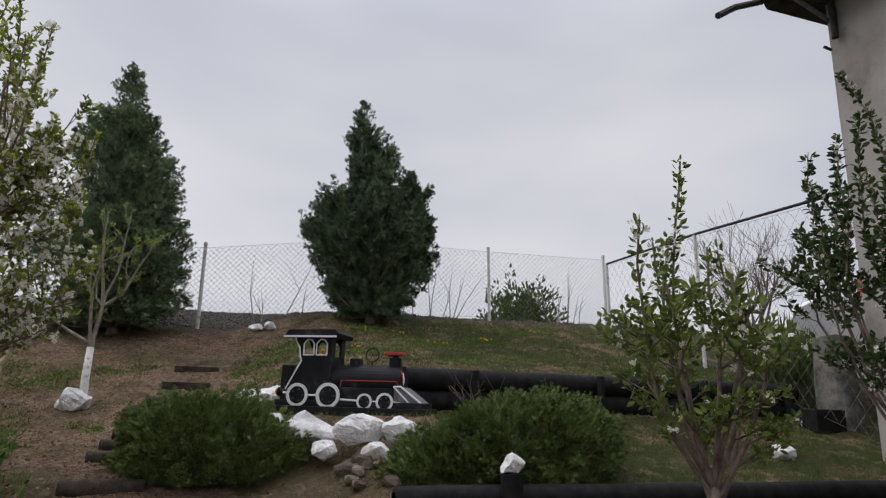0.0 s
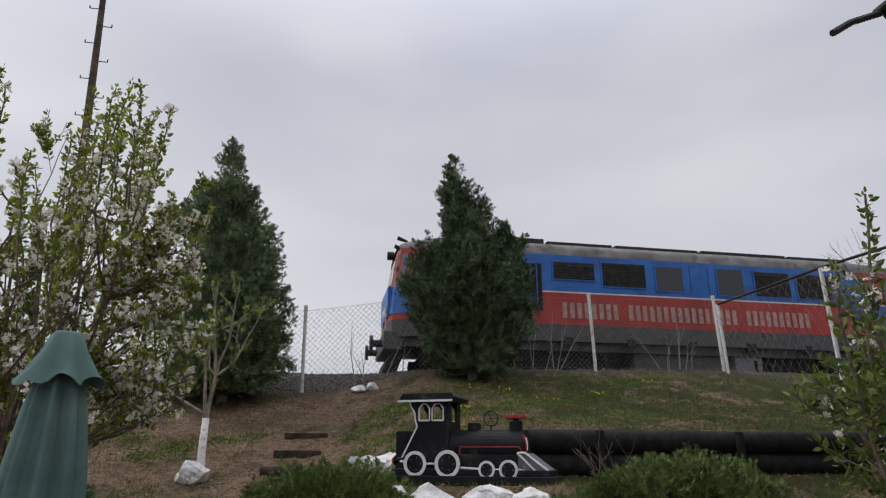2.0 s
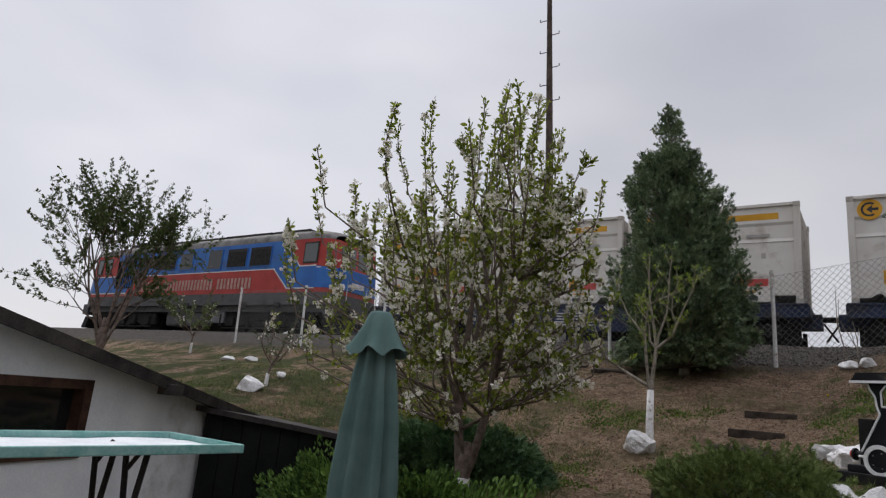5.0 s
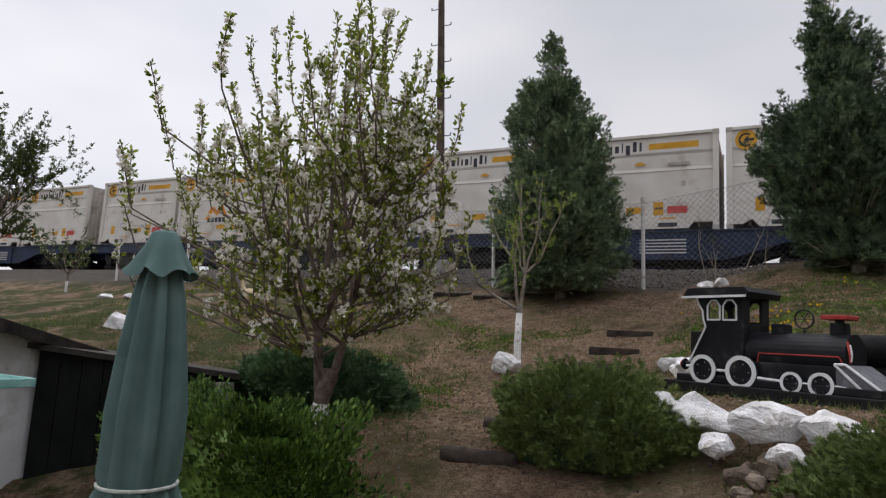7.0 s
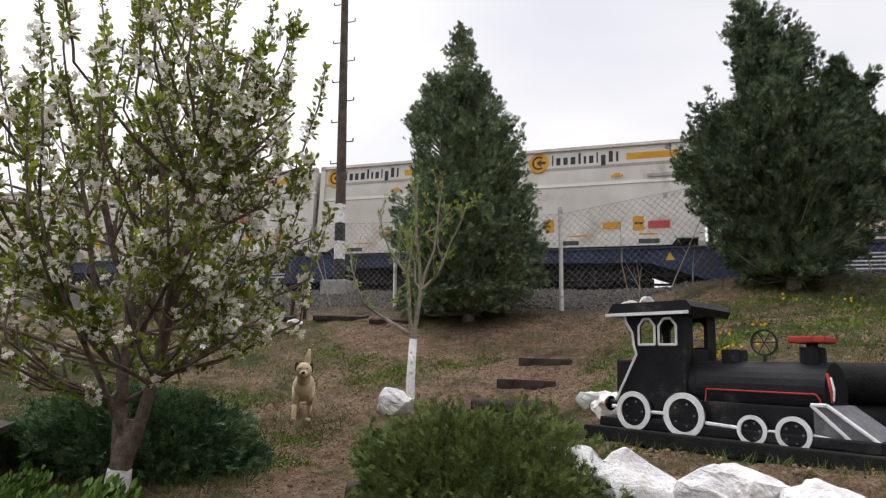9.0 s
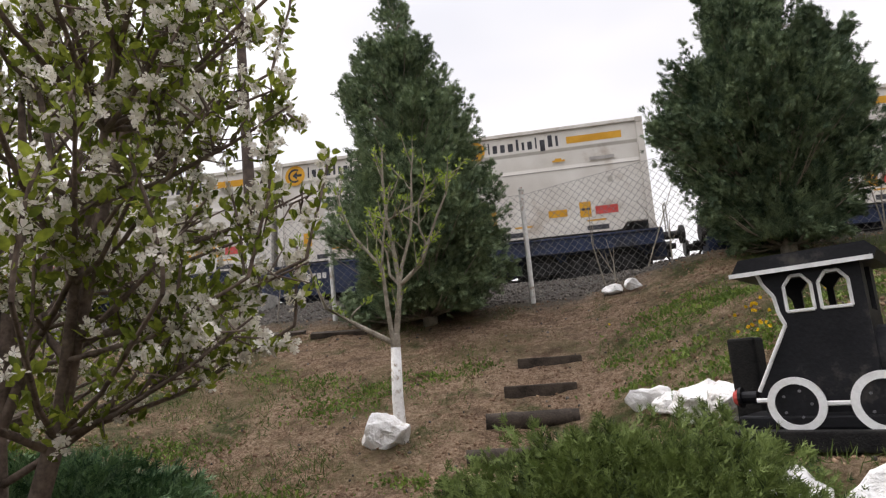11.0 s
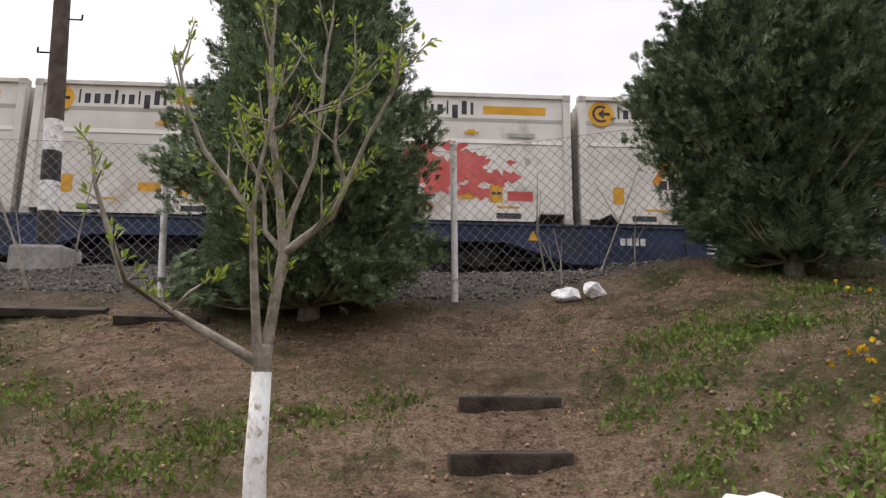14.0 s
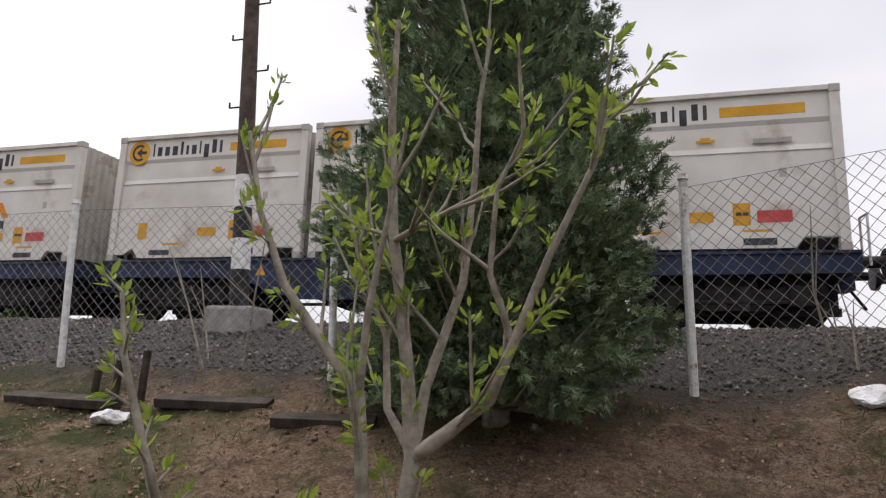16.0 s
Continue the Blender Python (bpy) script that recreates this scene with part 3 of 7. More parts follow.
def locomotive():
    L = 18.2
    t = thing("locomotive", pose(24, TRACK, RAIL), "blue and red diesel locomotive with grey roof and sill", "locomotive")
    half = 1.48

    def shell(name, z0, z1, mat, inset=0.0, label=""):
        """A band of the body: a long box with rounded, tapering ends."""
        out = []
        for x, w in ((0.55, 0.95), (0.62, 1.2), (0.85, 1.36), (1.3, half), (L - 1.3, half), (L - 0.85, 1.36), (L - 0.62, 1.2), (L - 0.55, 0.95)):
            out.append((x, w + inset))
        lean0, lean1 = 0.13 * max(0, z0 - 2.0), 0.13 * max(0, z1 - 2.0)
        ring0 = [(x + lean0 * (1 if x < 3 else -1) * (1 if x < 2 or x > L - 2 else 0), -w, z0) for x, w in out] + [(x + lean0 * (1 if x < 3 else -1) * (1 if x < 2 or x > L - 2 else 0), w, z0) for x, w in reversed(out)]
        ring1 = [(x + lean1 * (1 if x < 3 else -1) * (1 if x < 2 or x > L - 2 else 0), -w, z1) for x, w in out] + [(x + lean1 * (1 if x < 3 else -1) * (1 if x < 2 or x > L - 2 else 0), w, z1) for x, w in reversed(out)]
        n = len(ring0)
        f = [(i, (i + 1) % n, n + (i + 1) % n, n + i) for i in range(n)] + [tuple(range(n))[::-1], tuple(range(n, 2 * n))]
        return raw(name, ring0 + ring1, f, mat, t, label)

    shell("sill", 1.2, 1.67, LOCO_GREY, 0.0, "grey lower sill")
    shell("sill_underside", 0.96, 1.2, LOCO_GREY, -0.17, "grey sill drawn in below")
    shell("lower_body", 1.67, 2.59, LOCO_RED, 0.0, "red lower side")
    shell("upper_body", 2.63, 3.72, LOCO_BLUE, 0.0, "blue upper side")
    shell("waist_stripe", 2.59, 2.63, STRIPE, 0.006, "cream waist stripe")
    # red cab fronts
    for s in (0, 1):
        lo, hi = [], []
        for z, row in ((2.63, lo), (3.715, hi)):
            for x, w in ((1.34, half), (0.85, 1.36), (0.62, 1.2), (0.55, 0.95)):
                x = x - 0.012 + 0.13 * (z - 2.0)
                row.append((x if s == 0 else L - x, w + 0.008, z))
        lo += [(x, -y, z) for x, y, z in reversed(lo)]
        hi += [(x, -y, z) for x, y, z in reversed(hi)]
        raw("cab_front", lo + hi, [(i, i + 1, 9 + i, 8 + i) for i in range(7)], LOCO_RED, t, "red cab front")
        for side in (-1, 1):
            band = []
            for out in (0.008, -0.01):
                for z in (1.84, 2.66):
                    for x, w in ((1.33, half), (0.85, 1.36), (0.62, 1.2), (0.55, 0.95)):
                        x += 0.13 * max(0.0, z - 2.0) - out
                        band.append((x if s == 0 else L - x, side * (w + out), z))
            raw("nose_wrap", band, [(i, i + 1, i + 5, i + 4) for i in range(3)] + [(i + 8, i + 12, i + 13, i + 9) for i in range(3)] + [(i, i + 8, i + 9, i + 1) for i in range(3)] + [(i + 4, i + 5, i + 13, i + 12) for i in range(3)] + [(0, 4, 12, 8), (3, 11, 15, 7)], LOCO_BLUE, t, "blue band round the cab corner")
        for w0, w1 in ((-0.85, -0.08), (0.08, 0.85)):
            x = [0.55 + 0.13 * (z - 2.0) - 0.03 for z in (2.85, 3.5)]
            x = x if s == 0 else [L - v for v in x]
            d = 0.1 if s == 0 else -0.1
            raw("windscreen", [(x[0], w0, 2.85), (x[0], w1, 2.85), (x[1], w1, 3.5), (x[1], w0, 3.5), (x[0] + d, w0, 2.85), (x[0] + d, w1, 2.85), (x[1] + d, w1, 3.5), (x[1] + d, w0, 3.5)], [(0, 1, 2, 3), (7, 6, 5, 4), (0, 4, 5, 1), (1, 5, 6, 2), (2, 6, 7, 3), (3, 7, 4, 0)], CAB_GLASS, t, "dark windscreen")
    # roof: a shallow arch with rounded ends
    verts, faces, n = [], [], 14
    xs = [0.78, 0.9, 1.2, 1.8, 3.0, L - 3.0, L - 1.8, L - 1.2, L - 0.9, L - 0.78]
    for i, x in enumerate(xs):
        e = min(1.0, (min(x, L - x) - 0.7) / 1.8)
        k = math.sqrt(max(0.0, 1 - (1 - e) ** 2))
        for j in range(n + 1):
            a = math.pi * j / n
            verts.append((x, -(1.05 + 0.43 * k) * math.cos(a), 3.72 + (0.1 + 0.5 * k) * math.sin(a) ** 0.75))
    for i in range(len(xs) - 1):
        for j in range(n):
            faces.append((i * (n + 1) + j, (i + 1) * (n + 1) + j, (i + 1) * (n + 1) + j + 1, i * (n + 1) + j + 1))
    raw("roof", verts, faces, LOCO_ROOF, t, "grey arched roof", True)
    for x0, x1, h in ((2.9, 5.2, 0.22), (5.3, 7.4, 0.1), (7.5, 10.3, 0.1), (10.4, 13.4, 0.12), (13.5, 15.6, 0.1)):
        part("roof_hatch", box(bmesh.new(), x0, x1, -0.85, 0.85, 4.2, 4.3 + h * 0.5, 0.03), IRON, t, "dark roof hatch")
    part("fan_cowl", rods(((3.9, 0, 4.2), (3.9, 0, 4.48), 0.95, 0.86), sides=28), IRON, t, "round dark fan cowl")
    for side in (-1, 1):
        y = side * half

        def plate(name, outline, mat, out=0.012, label=""):
            return part(name, slab(outline, y - 0.004 * side, y + out * side), mat, t, label)

        # red cab corners over the blue, with slanting stripes
        plate("cab_panel", [(1.32, 2.63), (3.25, 2.63), (3.25, 3.72), (1.32, 3.72)], LOCO_RED, 0.006, "red cab side")
        plate("cab_panel", [(L - 2.2, 2.63), (L - 1.32, 2.63), (L - 1.32, 3.72), (L - 3.06, 3.72)], LOCO_RED, 0.006, "red cab side")
        plate("cab_band", [(1.32, 1.84), (4.35, 1.84), (4.9, 2.67), (1.32, 2.67)], LOCO_BLUE, 0.009, "blue band under the cab window")
        plate("cab_band", [(L - 2.75, 1.84), (L - 1.32, 1.84), (L - 1.32, 2.67), (L - 3.65, 2.67)], LOCO_BLUE, 0.009, "blue band under the cab window")
        for a, b in (((1.32, 2.65), (3.25, 2.65)), ((1.32, 1.82), (4.35, 1.82)), ((L - 2.2, 2.67), (L - 1.32, 2.67)), ((L - 2.75, 1.82), (L - 1.32, 1.82)), ((L - 2.2, 2.67), (L - 3.06, 3.72)), ((L - 2.75, 1.82), (L - 3.65, 2.63))):
            d = Vector((b[0] - a[0], 0, b[1] - a[1])).normalized()
            q = Vector((-d.z, 0, d.x)) * 0.024
            plate("stripe", [(a[0] - q.x, a[1] - q.z), (b[0] - q.x, b[1] - q.z), (b[0] + q.x, b[1] + q.z), (a[0] + q.x, a[1] + q.z)], STRIPE, 0.015, "cream stripe")
        # big louvre beside the front cab
        plate("louvre", [(3.3, 2.05), (4.85, 2.05), (4.85, 3.42), (3.3, 3.42)], IRON, 0.02, "dark ribbed louvre")
        for i in range(17):
            x = 3.34 + i * 0.089
            plate("louvre_slat", [(x, 2.1), (x + 0.03, 2.1), (x + 0.03, 3.38), (x, 3.38)], LOCO_BLUE if i > 4 and i % 2 else BOGIE, 0.05)
        # windows and grilles along the engine room
        for x0, x1, z0, z1, kind in ((5.2, 6.45, 3.0, 3.5, "grille"), (6.7, 8.05, 2.85, 3.55, "grille"), (8.4, 9.25, 2.8, 3.52, "window"), (10.4, 11.25, 2.75, 3.56, "window"), (11.66, 12.84, 2.78, 3.54, "grille"), (13.1, 14.3, 2.78, 3.54, "grille")):
            plate("window_frame", [(x0 - 0.04, z0 - 0.04), (x1 + 0.04, z0 - 0.04), (x1 + 0.04, z1 + 0.04), (x0 - 0.04, z1 + 0.04)], LOCO_BLUE, 0.03)
            plate(kind if kind == "grille" else "window_pane", [(x0, z0), (x1, z0), (x1, z1), (x0, z1)], IRON if kind == "grille" else DARK_GLASS, 0.034)
            if kind == "grille":
                for i in range(int((z1 - z0) / 0.085)):
                    z = z0 + 0.02 + 0.085 * i
                    plate("slat", [(x0 + 0.03, z), (x1 - 0.03, z), (x1 - 0.03, z + 0.03), (x0 + 0.03, z + 0.03)], IRON, 0.055)
        for x in (9.5, 10.1):
            plate("panel_joint", [(x, 2.75), (x + 0.015, 2.75), (x + 0.015, 3.6), (x, 3.6)], INK, 0.008)
        for x0, x1 in ((1.5, 1.9), (2.25, 2.68), (L - 2.0, L - 1.35)):
            plate("cab_window_frame", [(x0 - 0.05, 2.76), (x1 + 0.05, 2.76), (x1 + 0.05, 3.58), (x0 - 0.05, 3.58)], IRON, 0.016)
            plate("cab_window", [(x0, 2.82), (x1, 2.82), (x1, 3.52), (x0, 3.52)], CAB_GLASS, 0.022)
        # blank bars for the company name and running number
        word = [(0.29, 0, 1)] * 8 + [(-0.35, 0, 1)] + [(0.29, 0, 1)] * 16 + [(-0.35, 0, 1)] + [(0.29, 0, 1)] * 10
        letter_bars(t, LETTER, word, 5.43, 1.86, 0.45, y * 1.008, 0.2, "faded pale lettering bar")
        part("running_number", letters([(0.5, 0, 1)] * 12, 3.3, 1.7, 0.13, y * 1.004, 0.35), LETTER, t, "small pale number bars")
        for x in np.arange(1.6, L - 1.5, 1.9):
            part("sill_step", box(bmesh.new(), x, x + 0.3, y - 0.02, y + 0.02, 1.1, 1.32, 0.01), IRON, t)
    # cab fronts
    for s, x in ((1, 0.0), (-1, L)):
        def fx(v):
            return x + s * v
        for y0, y1 in ((-0.86, -0.06), (0.06, 0.86)):
            w = [(fx(0.66), y0, 2.78), (fx(0.66), y1, 2.78), (fx(0.76), y1, 3.55), (fx(0.76), y0, 3.55)]
            raw("windscreen", [(a - s * 0.03, b, c) for a, b, c in w] + [(a + s * 0.06, b, c) for a, b, c in w], [(0, 1, 2, 3), (4, 5, 6, 7), (0, 1, 5, 4), (1, 2, 6, 5), (2, 3, 7, 6), (3, 0, 4, 7)], CAB_GLASS, t)
        for sy in (-1, 1):
            w = [(fx(0.72), sy * 1.1, 2.78), (fx(0.97), sy * 1.36, 2.78), (fx(1.06), sy * 1.36, 3.55), (fx(0.81), sy * 1.1, 3.55)]
            o = Vector((-s * 0.05, sy * 0.04, 0))
            raw("corner_window", [Vector(p) + o for p in w] + [Vector(p) - o for p in w], [(0, 1, 2, 3), (4, 5, 6, 7), (0, 1, 5, 4), (1, 2, 6, 5), (2, 3, 7, 6), (3, 0, 4, 7)], CAB_GLASS, t)
            part("buffer", rods(((fx(0.5), sy * 0.88, 1.06), (fx(0.12), sy * 0.88, 1.06), 0.1), ((fx(0.14), sy * 0.88, 1.06), (fx(0.06), sy * 0.88, 1.06), 0.22), sides=20), IRON, t, "round steel buffer")
            part("headlight", rods(((fx(0.75), sy * 0.8, 1.95), (fx(0.5), sy * 0.8, 1.95), 0.12), sides=16), WHITE_PAINT, t)
            part("handrail", rods(((fx(0.5), sy * 0.55, 1.1), (fx(0.52), sy * 0.55, 2.3), 0.02), ((fx(0.52), sy * 0.55, 2.3), (fx(0.62), sy * 0.55, 2.5), 0.02), sides=6), POST_PAINT, t)
        f0, f1 = min(fx(0.5), fx(0.62)), max(fx(0.5), fx(0.62))
        part("nose_band", box(bmesh.new(), f0, f1, -0.98, 0.98, 1.84, 2.66, 0.02), LOCO_BLUE, t, "blue nose panel")
        part("nose_badge", box(bmesh.new(), min(fx(0.49), fx(0.55)), max(fx(0.49), fx(0.55)), -0.35, 0.35, 2.0, 2.2), STRIPE, t, "pale badge bars")
        part("buffer_beam", box(bmesh.new(), min(fx(0.4), fx(0.9)), max(fx(0.4), fx(0.9)), -1.3, 1.3, 0.85, 1.35, 0.03), LOCO_GREY, t)
        part("snow_plough", slab([(fx(0.35), 0.18), (fx(0.75), 0.18), (fx(0.95), 0.75), (fx(0.6), 0.75)], -1.2, 1.2), BOGIE, t)
        part("top_lamp", rods(((fx(0.75), 0, 3.85), (fx(0.55), 0, 3.85), 0.13), sides=16), IRON, t, "round black top lamp")
        part("horn", rods(((fx(1.1), -0.4, 4.2), (fx(0.8), -0.4, 4.3), 0.04, 0.07), ((fx(1.1), 0.4, 4.2), (fx(0.8), 0.4, 4.3), 0.04, 0.07), sides=8), IRON, t)
    for x in (4.1, L - 4.1):
        b = thing("bogie")
        b.parent = t
        b.matrix_basis = pose(x, 0, 0)
        for dx in (-2.0, 0, 2.0):
            wheelset(b, dx, 0.55)
            for y in (-1.08, 1.08):
                part("axle_box", box(bmesh.new(), dx - 0.2, dx + 0.2, y - 0.16, y + 0.12, 0.38, 0.76, 0.04), BOGIE, b)
        for y in (-1.08, 1.08):
            part("side_frame", slab([(-2.7, 0.42), (-2.75, 0.7), (-2.4, 0.97), (2.4, 0.97), (2.75, 0.7), (2.7, 0.42), (1.6, 0.36), (1.0, 0.55), (0.5, 0.36), (-0.5, 0.36), (-1.0, 0.55), (-1.6, 0.36)], y - 0.07, y + 0.07), BOGIE, b)
            for dx in (-2.62, -1.0, 1.0, 2.62):
                part("coil_spring", rods(((dx, y * 1.08, 0.4), (dx, y * 1.08, 0.86), 0.1), sides=12), BOGIE, b)
            part("brake_pipe", rods(((-2.5, y * 1.12, 0.3), (2.5, y * 1.12, 0.3), 0.035), sides=6), BOGIE, b)
            part("sand_box", box(bmesh.new(), -0.35, 0.35, y - 0.2, y + 0.1, 0.6, 0.94, 0.03), BOGIE, b)
    part("fuel_tank", box(bmesh.new(), L / 2 - 1.5, L / 2 + 1.5, -1.2, 1.2, 0.35, 1.0, 0.1), LOCO_GREY, t)
    part("battery_box", box(bmesh.new(), L / 2 + 1.7, L / 2 + 2.6, -1.25, 1.25, 0.5, 1.0, 0.04), GREY_PAINT, t)
    MOVERS.append((t, 0.0))


locomotive()

BOXL, BOXH, BOXW = 4.14, 2.5, 2.46
DECK = 1.15


def container(print_kind="plain"):
    """A bulk container, its near lower corner post at the origin, x along the train, y to the far side."""
    t = thing("freight_container", Matrix(), "cream bulk container with amber roundel and grey printed bars", "container", "containers on the train")
    # side walls with the sloping middle pressing
    for y, s in ((0.05, 1), (BOXW - 0.05, -1)):
        prof = [(0.22, 0.06), (0.22, 0.0), (1.5, 0.0), (1.62, 0.035), (1.95, 0.035), (2.02, 0.0), (BOXH - 0.06, 0.0), (BOXH - 0.06, 0.06)]
        verts = [(x, y + s * (d + 0.0), z) for x in (0.12, BOXL - 0.12) for z, d in prof]
        n = len(prof)
        raw("side_wall", verts, [(i, i + 1, n + i + 1, n + i) for i in range(n - 1)], CREAM, t)
        # the pressing's lower edge shadow, painted on as a thin darker strip
        part("seam_shade", box(bmesh.new(), 0.12, BOXL - 0.12, y - 0.006 * s - 0.004, y - 0.006 * s + 0.004, 1.515, 1.53), SEAM_SHADE, t)
        # feet: the notched lower edge with fork pockets
        part("bottom_rail", slab([(0.12, 0.12), (0.35, 0.12), (0.55, 0.24), (0.12, 0.24)], y - 0.03, y + 0.03), CREAM, t)
        part("bottom_rail", slab([(0.55, 0.24), (0.7, 0.05), (BOXL - 0.7, 0.05), (BOXL - 0.55, 0.24)], y - 0.035, y + 0.035), CREAM, t)
        for x in (0.95, BOXL - 1.4):
            part("fork_pocket", box(bmesh.new(), x, x + 0.45, y - 0.045, y + 0.04, 0.1, 0.2, 0.01), INK, t, "dark fork pocket")
        part("top_rail", box(bmesh.new(), 0.12, BOXL - 0.12, y - 0.05, y + 0.05, BOXH - 0.08, BOXH, 0.01), CREAM, t)
    for x in (0.0, BOXL - 0.14):
        for y in (0.0, BOXW - 0.14):
            part("corner_post", box(bmesh.new(), x, x + 0.14, y, y + 0.14, 0.0, BOXH, 0.01), CREAM, t)
            for z in (0.0, BOXH - 0.12):
                part("corner_casting", box(bmesh.new(), x - 0.008, x + 0.148, y - 0.008, y + 0.148, z - 0.004, z + 0.125, 0.015), RIBS, t)
    for x, s in ((0.03, -1), (BOXL - 0.03, 1)):
        prof = []
        k = 12
        for i in range(k):
            y0 = 0.14 + (BOXW - 0.28) * i / k
            w = (BOXW - 0.28) / k
            prof += [(y0, 0), (y0 + 0.3 * w, 0), (y0 + 0.5 * w, 0.045), (y0 + 0.8 * w, 0.045)]
        prof.append((BOXW - 0.14, 0))
        verts = [(x - s * d, y, z) for z in (0.1, BOXH - 0.05) for y, d in prof]
        n = len(prof)
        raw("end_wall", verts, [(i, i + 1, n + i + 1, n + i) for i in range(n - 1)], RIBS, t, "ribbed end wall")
    verts = [(x, y, BOXH - 0.03 + 0.02 * (i % 2)) for i, x in enumerate(np.linspace(0.1, BOXL - 0.1, 21)) for y in (0.05, BOXW - 0.05)]
    raw("roof_panel", verts, [(2 * i, 2 * i + 2, 2 * i + 3, 2 * i + 1) for i in range(20)], CREAM, t)
    part("floor_panel", box(bmesh.new(), 0.1, BOXL - 0.1, 0.06, BOXW - 0.06, 0.2, 0.24), RIBS, t)

    # printing on the near side: plain shapes for the marks, blank bars for the words
    y = 0.052

    def flat(name, outline, mat, label="", out=0.006, base=0.0):
        return part(name, slab(outline, y + base, y - out), mat, t, label)

    def oblong(name, x0, x1, z0, z1, mat, label="", out=0.006, base=0.0):
        return flat(name, [(x0, z0), (x1, z0), (x1, z1), (x0, z1)], mat, label, out, base)

    cx, cz = 0.44, 2.17
    flat("roundel", [(cx + 0.245 * math.cos(a), cz + 0.245 * math.sin(a)) for a in (2 * math.pi * i / 28 for i in range(28))], AMBER, "amber roundel", 0.005)
    arc = [(cx + 0.17 * math.cos(a), cz + 0.17 * math.sin(a)) for a in (math.radians(55 + 250 * i / 16) for i in range(17))] + [(cx + 0.125 * math.cos(a), cz + 0.125 * math.sin(a)) for a in (math.radians(305 - 250 * i / 16) for i in range(17))]
    flat("roundel_arc", arc, INK, "dark open ring", 0.009)
    flat("roundel_arrow", [(cx - 0.06, cz), (cx + 0.05, cz + 0.1), (cx + 0.05, cz + 0.03), (cx + 0.17, cz + 0.03), (cx + 0.17, cz - 0.03), (cx + 0.05, cz - 0.03), (cx + 0.05, cz - 0.1)], INK, "dark arrow", 0.011)
    word = [(0.18, 0, 1.4), (0.55, 0, 1), (0.55, 0, 1), (0.62, 0, 1), (0.3, 0, 1.45), (0.3, 0, 1), (0.55, 0, 1), (0.18, 0, 1.4), (0.58, -0.4, 1), (0.52, 0, 1.45), (0.3, 0, 1.3)]
    letter_bars(t, INK, word, 0.76, 2.08, 0.185, y, 0.38, "dark grey lettering bar")
    oblong("amber_bar", 2.5, 3.68, 2.1, 2.26, AMBER, "amber bar")
    oblong("small_sign", 2.15, 2.42, 1.71, 1.75, AMBER)
    oblong("small_sign", 2.21, 2.35, 1.75, 1.79, AMBER)
    part("code_bar", letters([(7.0, 0, 1)], 2.95, 1.66, 0.075, y, 0.25), FADED, t, "faded code bar")
    oblong("yellow_sign", 1.95, 2.35, 0.46, 0.62, AMBER)
    oblong("yellow_sign", 2.62, 2.86, 0.4, 0.74, AMBER)
    part("sign_mark", letters([(1.6, 0, 1), (1.6, 0, 1)], 2.66, 0.55, 0.05, y - 0.004, 0.3), INK, t)
    oblong("red_label", 2.95, 3.42, 0.44, 0.62, LABEL_RED)
    oblong("yellow_strip", 1.2, 1.6, 0.3, 0.335, AMBER)
    oblong("yellow_strip", 2.75, 3.15, 0.3, 0.335, AMBER)
    oblong("plate", 3.28, 3.38, 1.12, 1.26, RIBS)
    oblong("yellow_sign", 0.62, 0.82, 0.42, 0.74, AMBER)
    if print_kind == "zigzag":
        flat("orange_mark", [(1.35, 0.82), (1.6, 1.28), (1.78, 1.28), (1.9, 1.12), (2.02, 1.28), (2.2, 1.28), (2.42, 0.95), (2.3, 0.95), (2.12, 1.12), (1.92, 0.95), (1.72, 1.12), (1.5, 0.82)], ORANGE, "orange zigzag mark")
        letter_bars(t, INK, [(0.95, 0, 1), (0.8, 0, 1), (0.8, 0, 1), (0.8, 0, 1), (0.8, 0, 1)], 1.48, 0.72, 0.17, y, 0.2, "dark lettering bar")
        t["label"] = "cream bulk container with orange zigzag mark and amber roundel"
    if print_kind == "spray":
        rng = random.Random(5)
        for k in range(60):
            x, z = 1.6 + 0.62 * rng.gauss(0, 0.9), 0.98 + 0.22 * rng.gauss(0, 0.9)
            if not (0.3 < x < 3.2 and 0.45 < z < 1.45):
                continue
            r = 0.05 + 0.13 * rng.random()
            flat("spray_patch", [(x + r * (1.6 + 0.6 * math.sin(3.1 * a + k)) * math.cos(a), z + r * (0.8 + 0.4 * math.sin(4.3 * a + 2 * k)) * math.sin(a)) for a in (2 * math.pi * i / 18 for i in range(18))], SPRAY_RED, "", 0.003 + 0.0002 * k)
        t["label"] = "cream bulk container with red spray paint on its side"
    if print_kind == "cargo":
        oblong("red_badge", 1.55, 2.1, 1.05, 1.28, LABEL_RED, "red badge")
        part("dark_lettering", letters([(0.6, 0, 1)] * 3, 1.2, 1.08, 0.12, y, 0.3), INK, t)
        part("grey_lettering", letters([(0.6, 0, 1)] * 12, 1.25, 0.72, 0.1, y, 0.3), FADED, t)
        flat("amber_swirl", [(0.5, 0.6), (0.75, 0.85), (1.1, 0.7), (1.15, 0.95), (1.02, 0.8), (0.78, 0.95), (0.42, 0.66)], AMBER)
        t["label"] = "cream bulk container with red badge and amber roundel"
    return t


UNIT = 3 * BOXL + 2 * 0.16


